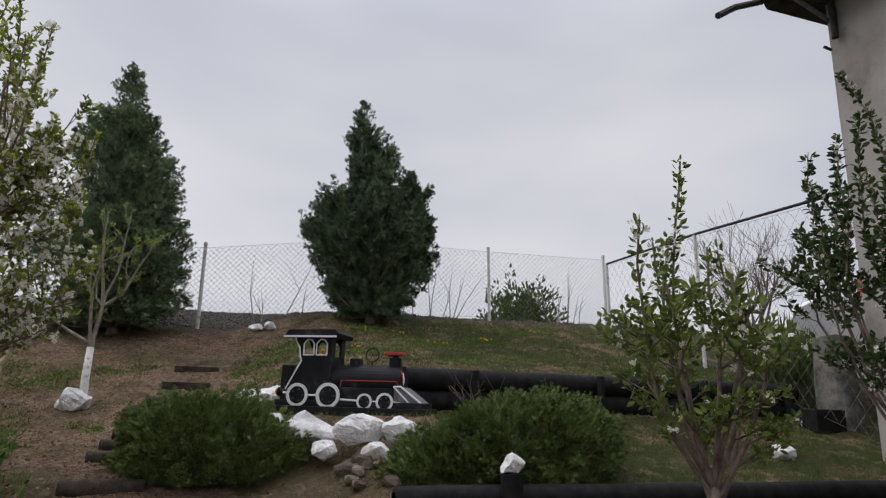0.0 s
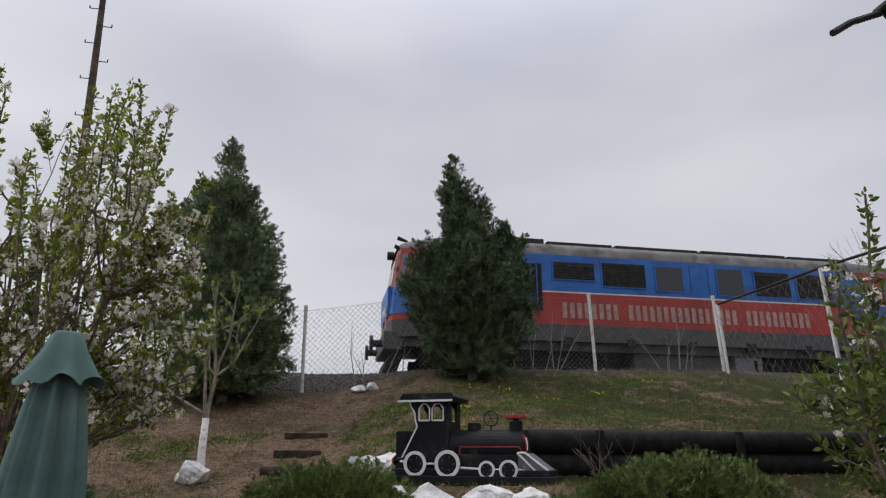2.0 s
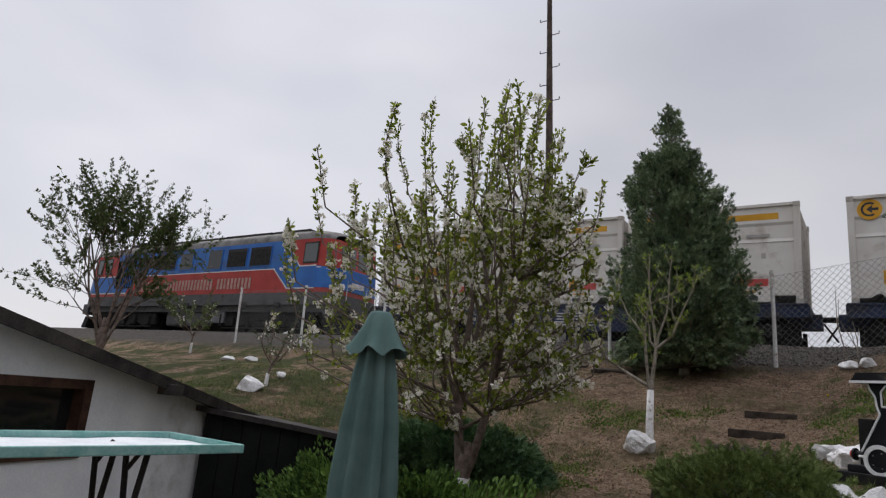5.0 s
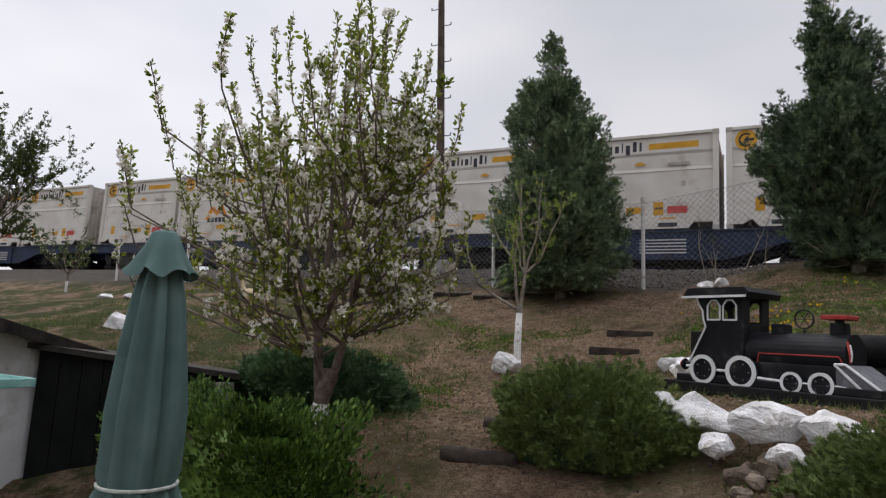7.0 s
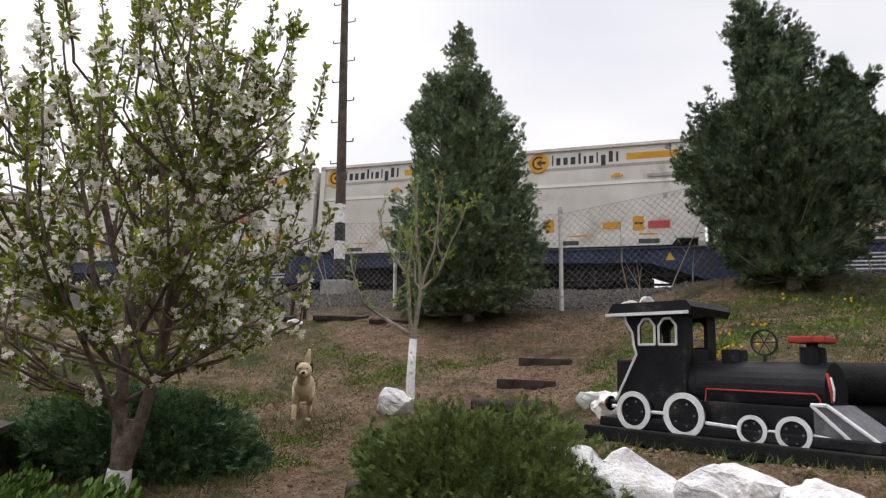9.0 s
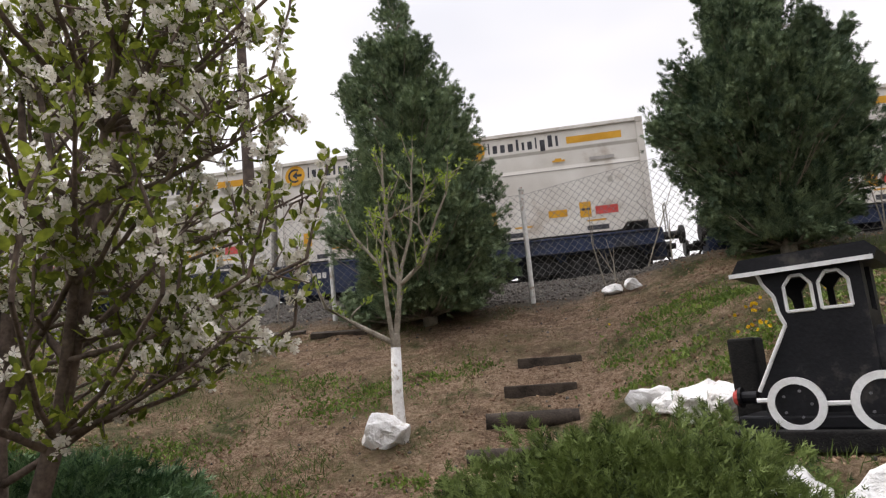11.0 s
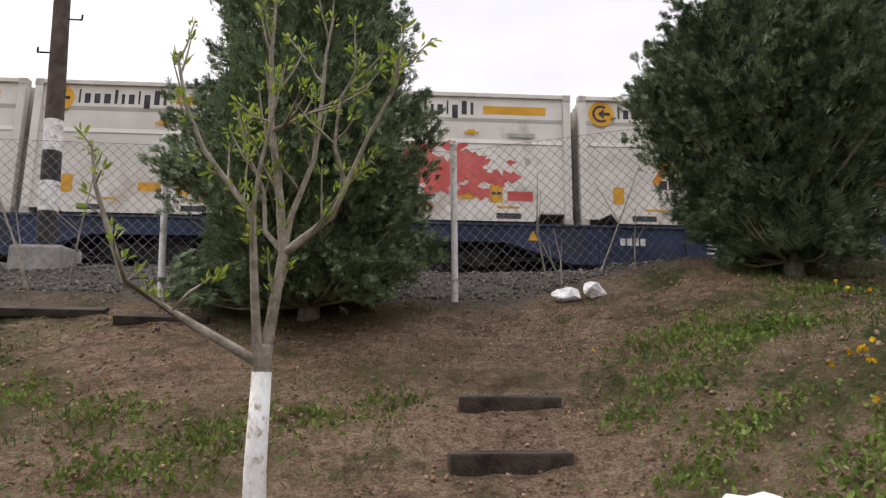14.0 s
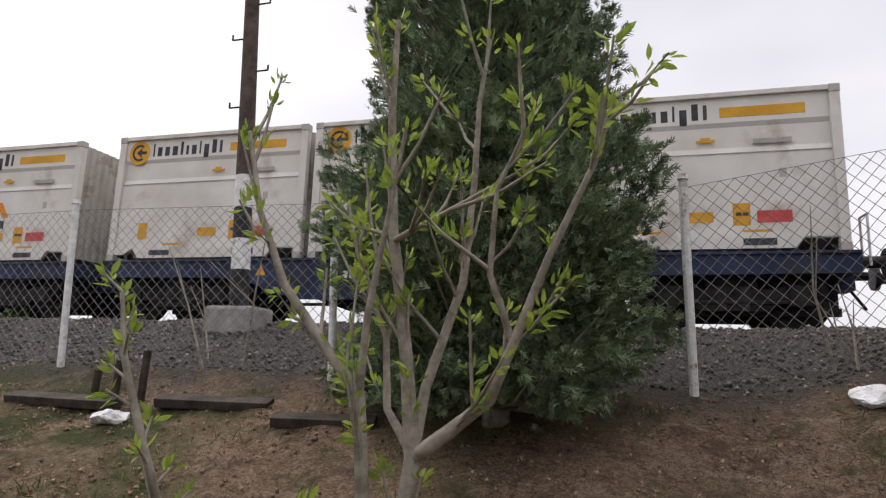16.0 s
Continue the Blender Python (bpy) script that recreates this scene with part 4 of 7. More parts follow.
def wagon(ends):
    """A three-place container wagon; the frame is deep in the middle."""
    t = thing("container_wagon", Matrix(), "dark blue flat wagon carrying cream containers", "wagon", "wagons of the train")
    for y in (-1.18, 1.18):
        o = [(-0.1, DECK), (UNIT + 0.1, DECK), (UNIT + 0.1, DECK - 0.32), (UNIT - 2.9, DECK - 0.34), (UNIT - 4.1, DECK - 0.72), (4.1, DECK - 0.72), (2.9, DECK - 0.34), (-0.1, DECK - 0.32)]
        part("side_beam", slab(o, y - 0.05, y + 0.05), WAGON_BLUE, t, "dark blue side beam")
        part("beam_flange", box(bmesh.new(), -0.1, UNIT + 0.1, y - 0.09, y + 0.09, DECK - 0.04, DECK), WAGON_BLUE, t)
        s = 1 if y > 0 else -1
        for x in (4.6, 6.2, 8.0):
            part("beam_rib", box(bmesh.new(), x, x + 0.08, y + s * 0.045, y + s * 0.085, DECK - 0.7, DECK - 0.05), WAGON_BLUE, t)
        part("white_marking", letters([(0.7, 0, 1)] * 4, 5.0, DECK - 0.36, 0.13, y + s * 0.052, 0.25), STRIPE, t, "white marking bars")
        for k in range(5):
            part("data_line", box(bmesh.new(), 6.6, 7.7, y + s * 0.05 - 0.004, y + s * 0.05 + 0.004, DECK - 0.25 - 0.08 * k, DECK - 0.22 - 0.08 * k), STRIPE, t)
        part("yellow_plate", slab([(3.3, DECK - 0.3), (3.5, DECK - 0.3), (3.4, DECK - 0.12)], y + s * 0.05, y + s * 0.058), AMBER, t)
        for x in (0.4, UNIT - 3.0):
            part("pipe", rods(((x, y * 0.9, 0.42), (x + 2.6, y * 0.9, 0.42), 0.03), sides=6), BOGIE, t)
    for x in (0.0, 2.9, UNIT / 2, UNIT - 2.9, UNIT):
        part("cross_beam", box(bmesh.new(), x - 0.12, x + 0.12, -1.2, 1.2, DECK - 0.28, DECK - 0.02), WAGON_BLUE, t)
    part("brake_cylinder", rods(((5.2, -0.55, 0.52), (5.9, -0.55, 0.52), 0.17), sides=14), BOGIE, t)
    part("air_tank", rods(((7.0, -0.6, 0.5), (8.3, -0.6, 0.5), 0.2), sides=14), BOGIE, t)
    part("valve_box", box(bmesh.new(), 6.15, 6.6, -0.9, -0.5, 0.35, 0.75, 0.03), BOGIE, t)
    part("brake_rod", rods(((2.4, -0.35, 0.42), (UNIT - 2.4, -0.35, 0.42), 0.03), sides=6), BOGIE, t)
    part("centre_sill", box(bmesh.new(), -0.3, UNIT + 0.3, -0.25, 0.25, DECK - 0.45, DECK - 0.1), WAGON_BLUE, t)
    for x in (1.55, UNIT - 1.55):
        bogie(t, x)
    for e, x, s in zip(ends, (0.0, UNIT), (-1, 1)):
        if e:
            for y in (-0.88, 0.88):
                part("buffer", rods(((x + s * 0.05, y, 1.03), (x + s * 0.5, y, 1.03), 0.09), ((x + s * 0.5, y, 1.03), (x + s * 0.58, y, 1.03), 0.2), sides=16), IRON, t, "round steel buffer")
            part("hand_rail", rods(((x + s * 0.25, -1.1, DECK - 0.2), (x + s * 0.25, -1.1, DECK + 0.55), 0.018), ((x + s * 0.25, -0.8, DECK - 0.2), (x + s * 0.25, -0.8, DECK + 0.55), 0.018), ((x + s * 0.25, -1.1, DECK + 0.55), (x + s * 0.25, -0.8, DECK + 0.55), 0.018), sides=6), STRIPE, t)
        part("coupling", rods(((x, 0, 0.95), (x + s * 0.55, 0, 0.95), 0.07), ((x + s * 0.3, 0.3, 0.9), (x + s * 0.6, 0.3, 0.45), 0.025), sides=8), BOGIE, t)
    return t


def train():
    kinds = {k: container(k) for k in ("plain", "zigzag", "spray", "cargo")}
    used = set()
    wagons = {False: wagon((True, False)), True: wagon((False, True))}
    wused = set()
    place = FIRST
    chosen = {(0, 0): "zigzag", (3, 1): "cargo", (8, 0): "spray", (8, 1): "zigzag", (8, 2): "zigzag", (1, 1): "zigzag"}
    for u in range(13):
        odd = bool(u % 2)
        w = wagons[odd] if odd not in wused else copy_thing(wagons[odd], Matrix())
        wused.add(odd)
        MOVERS.append((w, place))
        for j in range(3):
            kind = chosen.get((u, j), "plain")
            c = kinds[kind] if kind not in used else copy_thing(kinds[kind], Matrix())
            used.add(kind)
            MOVERS.append((c, place + j * (BOXL + 0.16)))
        place += UNIT + (1.48 if odd else 0.95)
    for c in kinds:
        if c not in used:
            raise ValueError(c)


FIRST = 19.85
train()


# ---- the fence ----
def fence():
    f = thing("chain_link_fence", Matrix(), "grey chain link fence on white painted posts", "fence")
    posts = [-13.8, -11.25, -8.6, -5.9, -3.2, -0.49, 2.31, 5.12, 7.9]
    rng = random.Random(3)
    tops = []
    for x in posts:
        z = height(x, 12.53, False)
        lean = -0.09 + 0.06 * rng.random()
        h = 1.5 + 0.05 * rng.random()
        bm = rods(((x, 12.53, z - 0.25), (x + lean, 12.53, z + h), 0.032), sides=10)
        rod(bm, (x + lean, 12.53, z + h), (x + lean, 12.53, z + h + 0.04), 0.042, 0.036, 10)
        part("post", bm, POST_PAINT, f, "white painted steel post")
        tops.append(Vector((x + lean, 12.53, z + h)))

    def mesh_between(a0, a1, b0, b1, cell=0.052):
        """Woven diamonds between two posts, given by foot and top."""
        width = (Vector(b0) - Vector(a0)).length
        nu, nv = max(2, round(width / cell)), round((Vector(a1) - Vector(a0)).length / cell)
        at = lambda u, v: Vector(a0).lerp(Vector(b0), u / nu).lerp(Vector(a1).lerp(Vector(b1), u / nu), v / nv)
        verts, faces = [], []
        r = 0.0024

        def wire(p, q, off):
            d = (q - p)
            s = Vector((0, 0, 1)).cross(d).normalized() if abs(d.z) < d.length * 0.99 else Vector((1, 0, 0))
            t = d.cross(s).normalized()
            o = len(verts)
            for e in (p, q):
                verts.extend((e + s * (r + off), e + t * r + s * off, e - t * r + s * off))
            faces.extend(((o, o + 1, o + 4, o + 3), (o + 1, o + 2, o + 5, o + 4), (o + 2, o, o + 3, o + 5)))
        for i in range(nu):
            for j in range(nv):
                if (i + j) % 2 == 0:
                    wire(at(i, j), at(i + 1, j + 1), 0.002)
                else:
                    wire(at(i + 1, j), at(i, j + 1), -0.002)
        for v in (0, nv):
            wire(at(0, v), at(nu, v), 0.004)
        raw("wire_mesh", verts, faces, WIRE, f, "galvanised chain link mesh")

    for i in range(len(posts) - 1):
        a, b = posts[i], posts[i + 1]
        mesh_between((a, 12.57, height(a, 12.57, False) + 0.05), tops[i] + Vector((0, 0.04, -0.05)), (b, 12.57, height(b, 12.57, False) + 0.05), tops[i + 1] + Vector((0, 0.04, -0.05)))
    g = thing("side_fence", Matrix(), "chain link side fence with a grey top rail", "fence")
    side = [(7.9, 12.4, 3.72), (7.72, 9.3, 3.62), (7.58, 6.05, 3.42)]
    for x, y, z in side[:2]:
        part("post", rods(((x, y, height(x, y, False) - 0.2), (x - 0.05, y, z), 0.032), sides=10), POST_PAINT, g, "white painted steel post")
    part("top_rail", rods(((7.85, 12.4, 3.72), (7.67, 9.3, 3.63), 0.024), ((7.67, 9.3, 3.63), (7.55, 6.05, 3.45), 0.024), sides=8), IRON, g, "dark steel top rail")
    f = g
    for i in range(2):
        a, b = side[i], side[i + 1]
        mesh_between((a[0], a[1], height(a[0], a[1], False) + 0.1), (a[0] - 0.05, a[1], a[2] - 0.04), (b[0], b[1], height(b[0], b[1], False) + 0.1), (b[0] - 0.05, b[1], b[2] - 0.04), 0.11)


fence()


# ---- the lamp pole ----
def lamp_pole():
    x, y = -5.24, 14.27
    base = height(x, y, False)
    top = Vector((-5.71, 14.27, 11.2))
    t = thing("lamp_pole", Matrix(), "tall brown pole with climbing irons and white and black bands", "pole")
    foot = Vector((x, y, base - 0.1))
    at = lambda z: foot.lerp(top, (z - foot.z) / (top.z - foot.z))
    part("footing", box(bmesh.new(), x - 0.3, x + 0.3, y - 0.25, y + 0.25, base - 0.2, base + 0.22, 0.04), CONCRETE, t, "concrete footing")
    for a, b, mat, lab in ((base, 2.95, IRON, "dark foot"), (2.95, 3.32, LIME, "white band"), (3.32, 3.7, IRON, "black band"), (3.7, 4.1, LIME, "white band"), (4.1, 11.2, POLE_WOOD, "brown shaft")):
        r = lambda z: 0.115 - 0.006 * (z - base)
        part("shaft" if mat is POLE_WOOD else "band", rods((at(a), at(b), r(a), r(b)), sides=14), mat, t, lab)
    for k in range(13):
        z = 5.0 + 0.46 * k
        p = at(z)
        s = 1 if k % 2 else -1
        part("climbing_iron", rods((p, p + Vector((s * 0.26, 0, 0.0)), 0.012), (p + Vector((s * 0.26, 0, 0)), p + Vector((s * 0.26, 0, 0.07)), 0.012), sides=6), IRON, t)
    part("lamp_arm", rods((at(11.0), at(11.2) + Vector((0.05, 0, 0.3)), 0.035), (at(11.2) + Vector((0.05, 0, 0.3)), at(11.2) + Vector((0.26, 0, 0.2)), 0.03), sides=8), IRON, t)
    bm = bmesh.new()
    bmesh.ops.create_uvsphere(bm, u_segments=16, v_segments=10, radius=0.15, matrix=Matrix.Translation(at(11.2) + Vector((0.26, 0, 0.16))) @ Matrix.Diagonal((1.3, 0.9, 0.75, 1)))
    part("lamp_head", bm, GREY_PAINT, t, "grey lamp head", True)


lamp_pole()


# ---- trees and shrubs ----
def arborvitae(x, y, top, width, seed, lean, label, shape, lobe=None, count=1500):
    """shape: the share of the full width at rising heights; lobe: a second, lower leader (x, its foot and top as shares, its width)."""
    z = height(x, y, False)
    h = top - z
    t = thing("arborvitae", pose(x, y, z), label, "tree")
    rng = np.random.default_rng(seed)
    tube("trunk", [(0, 0, -0.2), (0.02, 0, 0.5), (lean * 0.4, 0, h * 0.5), (lean, 0, h * 0.97)], [0.1, 0.08, 0.05, 0.01], YOUNG_BARK, t)
    at, along, size, branches = [], [], [], []
    leaders = [(0.0, 0.03, 1.0, width, shape, count)]
    if lobe:
        leaders.append((lobe[0], lobe[1], lobe[2], lobe[3], [(0, 0.5), (0.3, 0.9), (0.6, 1.0), (0.85, 0.7), (1, 0.15)], count // 4))
    for ox, low, high, wide, form, many in leaders:
        vs, ws = [f[0] for f in form], [f[1] for f in form]
        # boughs: plumes gather round their heads
        boughs = []
        while len(boughs) < max(14, many // 15):
            v = rng.random()
            share = float(np.interp(v, vs, ws))
            if rng.random() < share + 0.1:
                boughs.append((v, rng.random() * 2 * math.pi, 0.72 + 0.36 * rng.random() if v < 0.5 else 0.55 + 0.55 * rng.random()))
        for made in range(many):
            bv, ba, br = boughs[made % len(boughs)]
            if bv > 0.45 and rng.random() < 0.3:
                continue
            v = min(1.0, max(0.0, bv + 0.028 * rng.normal()))
            share = float(np.interp(v, vs, ws))
            a = ba + rng.normal() * 0.11 / max(0.25, share)
            r = wide / 2 * share * br * (0.6 + 0.4 * rng.random() ** 0.6) + (0.1 * rng.random() if v > 0.76 else 0.0)
            zz = (low + (high - low) * v) * h
            axis = lean * zz / h
            tip = np.array([ox + axis + r * math.cos(a), r * math.sin(a), zz])
            root = np.array([ox * 0.5 + axis + 0.1 * r * math.cos(a), 0.1 * r * math.sin(a), max(0.1, zz - 0.2 - 0.4 * r)])
            if made % 3 == 0:
                branches.append(([root, root * 0.45 + tip * 0.55 + np.array([0, 0, -0.06]), tip], [0.016, 0.01, 0.003]))
            rise = 0.35 + 1.1 * v if v > 0.16 else -0.35 + 4.0 * v
            way = np.array([math.cos(a), math.sin(a), rise]) + rng.normal(size=3) * 0.25
            way /= np.linalg.norm(way)
            # a plume: sprays along a tapering axis
            long = (0.2 + 0.17 * rng.random()) * (0.6 + 0.4 * min(1.0, share * 1.6))
            n = 40
            f = rng.random((n, 1))
            p = tip + way * (f - 0.75) * long * 1.2 + rng.normal(size=(n, 3)) * (0.075 * (1.15 - f)) * (0.6 + 0.4 * share)
            at.append(p)
            along.append(way + rng.normal(size=(n, 3)) * 0.38 + np.array([0, 0, 0.12]))
            size.append((0.05 + 0.055 * rng.random(n)) * (0.75 + 0.25 * share))
        # foliage deep inside, which stops the light
        n = many * 6
        v = rng.random(n) ** 1.6 * 0.8
        share = np.interp(v, vs, ws)
        a = rng.random(n) * 2 * math.pi
        r = wide / 2 * share * np.where(v < 0.5, 0.62, 0.35) * np.sqrt(rng.random(n))
        zz = (low + (high - low) * v) * h
        at.append(np.stack([ox + lean * zz / h + r * np.cos(a), r * np.sin(a), zz], 1))
        along.append(np.stack([np.cos(a) * 0.6, np.sin(a) * 0.6, 0.5 + rng.random(n)], 1))
        size.append(0.13 + 0.09 * rng.random(n))
    limbs("limb", branches, YOUNG_BARK, t, 4)
    scatter("crown", np.concatenate(at), np.concatenate(along), np.concatenate(size), SPRAY_SHAPE, SPRAY_FACES, THUJA, t, rng)


arborvitae(-1.78, 12.02, 6.3, 2.5, 4, -0.26, "dark green arborvitae with a pointed crown by the fence", [(0, 0.8), (0.08, 0.95), (0.2, 1.0), (0.32, 0.97), (0.42, 0.88), (0.56, 0.77), (0.68, 0.65), (0.76, 0.54), (0.8, 0.18), (0.84, 0.24), (0.875, 0.1), (0.91, 0.17), (0.95, 0.06), (0.975, 0.07), (1, 0.01)])
arborvitae(2.5, 12.02, 6.4, 2.45, 9, -0.3, "dark green arborvitae with a loose forked crown by the fence", [(0, 0.62), (0.1, 0.84), (0.22, 1.0), (0.4, 1.0), (0.52, 0.84), (0.62, 0.68), (0.73, 0.5), (0.82, 0.32), (0.87, 0.2), (0.92, 0.22), (0.96, 0.08), (1, 0.02)], (0.88, 0.2, 0.72, 0.85))


def grow(start, way, length, radius, depth, rng, out, tips, bend=0.25, spread=0.6, up=0.25, kids=(2, 4), ratio=0.5):
    """Grows limbs into out and gathers the twig points into tips."""
    n = 6
    pts, p, d = [Vector(start)], Vector(start), Vector(way).normalized()
    for i in range(n):
        d = (d + Vector((rng.gauss(0, bend), rng.gauss(0, bend), rng.gauss(0, bend) + up)) * 0.35).normalized()
        p = p + d * (length / n)
        pts.append(p.copy())
    radii = [max(0.0026, radius * (1 - 0.62 * i / n)) for i in range(n + 1)]
    out.append((pts, radii))
    if depth <= 1:
        for i in range(1 if depth == 0 else 2, n + 1):
            tips.append((pts[i], (pts[i] - pts[i - 1]).normalized(), depth))
    if depth > 0:
        for k in range(rng.randint(*kids)):
            i = rng.randint(2, n - 1)
            q = (pts[i] - pts[i - 1]).normalized()
            s = Vector((rng.gauss(0, 1), rng.gauss(0, 1), rng.gauss(0, 0.5)))
            s = (s - q * s.dot(q)).normalized()
            grow(pts[i], q * (1 - spread * 0.5) + s * spread, length * (ratio + 0.25 * rng.random()), radii[i] * 0.65, depth - 1, rng, out, tips, bend, spread, up, kids, ratio)


def dress(t, tips, rng, leaf_mat, per_tip, leaf, blossom=0, share=0.0, petal=0.032, low=None, width=1.0):
    """Leaves along the twigs, and clusters of blossom on some of them."""
    at, along, size, fat, fal, fsz = [], [], [], [], [], []
    for p, d, dep in tips:
        for k in range(per_tip):
            s = Vector((rng.gauss(0, 1), rng.gauss(0, 1), rng.gauss(0, 1))).normalized()
            at.append(p + s * 0.012 - d * rng.random() * 0.05)
            along.append(d * 0.7 + s * 0.9 + Vector((0, 0, 0.25)))
            size.append(leaf * (0.55 + 0.7 * rng.random()))
        if blossom and rng.random() < share * (1.0 if low is None else low(p)):
            for k in range(blossom):
                s = Vector((rng.gauss(0, 1), rng.gauss(0, 1), rng.gauss(0, 1))).normalized()
                fat.append(p + s * (0.015 + 0.035 * rng.random()))
                fal.append(Vector((rng.gauss(0, 1), rng.gauss(0, 1), rng.gauss(0, 1))))
                fsz.append(petal * (0.8 + 0.5 * rng.random()))
    g = np.random.default_rng(rng.randint(0, 999))
    if at:
        scatter("foliage", at, along, size, LEAF_SHAPE, LEAF_FACES, leaf_mat, t, g, width)
    if fat:
        b = scatter("blossom", fat, fal, fsz, FLOWER_SHAPE, FLOWER_FACES, PETAL, t, g)
        b["label"] = "white blossom clusters"


def leafy_shoot(start, way, length, rng, out, spurs, radius=0.008, bend=0.05, gap=0.034):
    """An upright one-year shoot set with close rosettes of leaves."""
    n = max(5, int(length / gap))
    p, d = Vector(start), Vector(way).normalized()
    pts = [p.copy()]
    for i in range(n):
        d = (d + Vector((rng.gauss(0, bend), rng.gauss(0, bend), 0.04))).normalized()
        p = p + d * (length / n)
        pts.append(p.copy())
        if i > 1:
            a = 2.4 * i
            s = Vector((math.cos(a), math.sin(a), 0.35)) * (0.012 + 0.03 * rng.random() * (1 - 0.6 * i / n))
            spurs.append((p + s, (s.normalized() + d * 0.4).normalized(), 0))
    out.append((pts[::2] if len(pts) % 2 else pts[::2] + pts[-1:], [radius * (1 - 0.7 * i / n) for i in range(len(pts[::2]) + (0 if len(pts) % 2 else 1))]))
    return pts


def cherry_tree():
    x, y = -2.55, 6.6
    z = height(x, y, False)
    t = thing("cherry_tree", pose(x, y, z), "blossoming cherry tree with several dark stems and fresh leaves", "tree")
    rng = random.Random(21)
    tube("trunk", [(0, 0, -0.15), (0.0, 0, 0.12), (0.02, 0, 0.3), (0.03, 0.01, 0.5)], [0.09, 0.078, 0.066, 0.04], BARK, t, 10)
    tube("whitewash", [(0, 0, -0.05), (0.0, 0, 0.1), (0.005, 0, 0.17)], [0.094, 0.084, 0.078], LIME, t, 10, "white limewashed trunk foot")
    stems = [[(0, 0, 0.1), (-0.07, 0.03, 0.4), (-0.13, 0.05, 0.8), (-0.1, 0.05, 1.3), (-0.06, 0.04, 1.9), (-0.1, 0.02, 2.5)],
             [(0.01, 0, 0.12), (0.13, -0.03, 0.38), (0.26, -0.05, 0.8), (0.33, -0.05, 1.2), (0.44, -0.04, 1.8), (0.5, -0.04, 2.3)]]
    for line, k in zip(stems, (1.0, 0.9)):
        tube("stem", line, [k * r for r in (0.055, 0.048, 0.044, 0.036, 0.026, 0.012)], BARK, t, 10)
    out, tips, spurs = [], [], []
    n, leaders = 11, []
    for k in range(n):
        a = 2 * math.pi * k / n * 3 + rng.random() * 0.5
        tilt = (0.5, 0.28, 0.42, 0.15, 0.55, 0.1, 0.5, 0.33, 0.45, 0.2, 0.6)[k]
        d = Vector((math.cos(a) * tilt, math.sin(a) * tilt, 1.0))
        first = len(out)
        fork = ((-0.13, 0.05, 0.8), (0.26, -0.05, 0.8), (-0.1, 0.05, 1.2), (0.32, -0.05, 1.15), (0.02, 0, 0.34), (-0.07, 0.03, 0.45))[k % 6]
        grow(fork, d, 2.6 - 0.9 * tilt - 0.75 * (fork[2] - 0.3) + 0.25 * rng.random(), 0.023 + 0.008 * rng.random(), 3, rng, out, tips, 0.2, 0.5, 0.3, (2, 3), 0.34)
        leaders.append(out[first][0][1:])
    for k in range(7):
        a = 2 * math.pi * k / 7 + rng.random() * 0.3
        d = Vector((math.cos(a), math.sin(a), 0.3 + 0.35 * rng.random()))
        grow(((-0.1, 0.04, 0.6), (0.24, -0.05, 0.75), (-0.11, 0.05, 1.05), (0.32, -0.05, 1.1))[k % 4], d, 0.95 + 0.35 * rng.random(), 0.02, 2, rng, out, tips, 0.25, 0.6, 0.12, (3, 4), 0.36)

    def inside(p):
        # open below towards the slope, and clear of the step path
        if p.y > -0.3 and p.z < 1.0 and math.hypot(p.x, p.y) > 0.75:
            return False
        if p.x > (1.42 if abs(p.y) < 0.4 else 1.25) - max(0.0, p.y - 0.3) and p.z < 3.3:
            return False
        west = 1.2 if p.x < -0.4 else 1.0
        return math.hypot(p.x, p.y) < west * (1.3 + 0.6 * min(1.0, p.z / 1.2) if p.z < 3.2 else 1.9 - 0.45 * (p.z - 3.2)) and p.z < 4.7

    leaders = [p for line in leaders if all(inside(p) for p in line) for p in line] + [Vector(p) for line in stems for p in line[2:]]
    for k in range(170):
        a, r = 2.4 * k + 0.4 * rng.random(), 1.68 * math.sqrt((k + 0.5) / 170)
        r *= 1.25 if math.cos(a) < -0.3 else 1.0
        q = Vector((r * math.cos(a), r * math.sin(a), 0.85 + 2.4 * rng.random() + 0.3 * (1 - r) - 0.9 * max(0.0, r - 1.35)))
        below = [p for p in leaders if p.z < q.z - 0.25 * (p - q).length]
        if not inside(q) or not below:
            continue
        s = min(below, key=lambda p: (p - q).length)
        out.append(([s, s.lerp(q, 0.5) + Vector((0, 0, -0.06)), q], [0.013, 0.01, 0.007]))
        for i in range(2, 10):
            tips.append((s.lerp(q, i / 10) + Vector((rng.gauss(0, 0.04), rng.gauss(0, 0.04), -0.04 + rng.gauss(0, 0.03))), Vector((0, 0, 1)), 0))
        out_way = 0.3 * r / 1.6
        high = 0.5 + 0.4 * rng.random() if q.z > 1.6 else 0.3 + 0.3 * rng.random()
        high *= 0.75 if r > 1.6 else 1.12 if r < 1.2 else 1.0
        leafy_shoot(q, Vector((out_way * math.cos(a), out_way * math.sin(a), 1)), high, rng, out, spurs, 0.008, 0.06, 0.035)

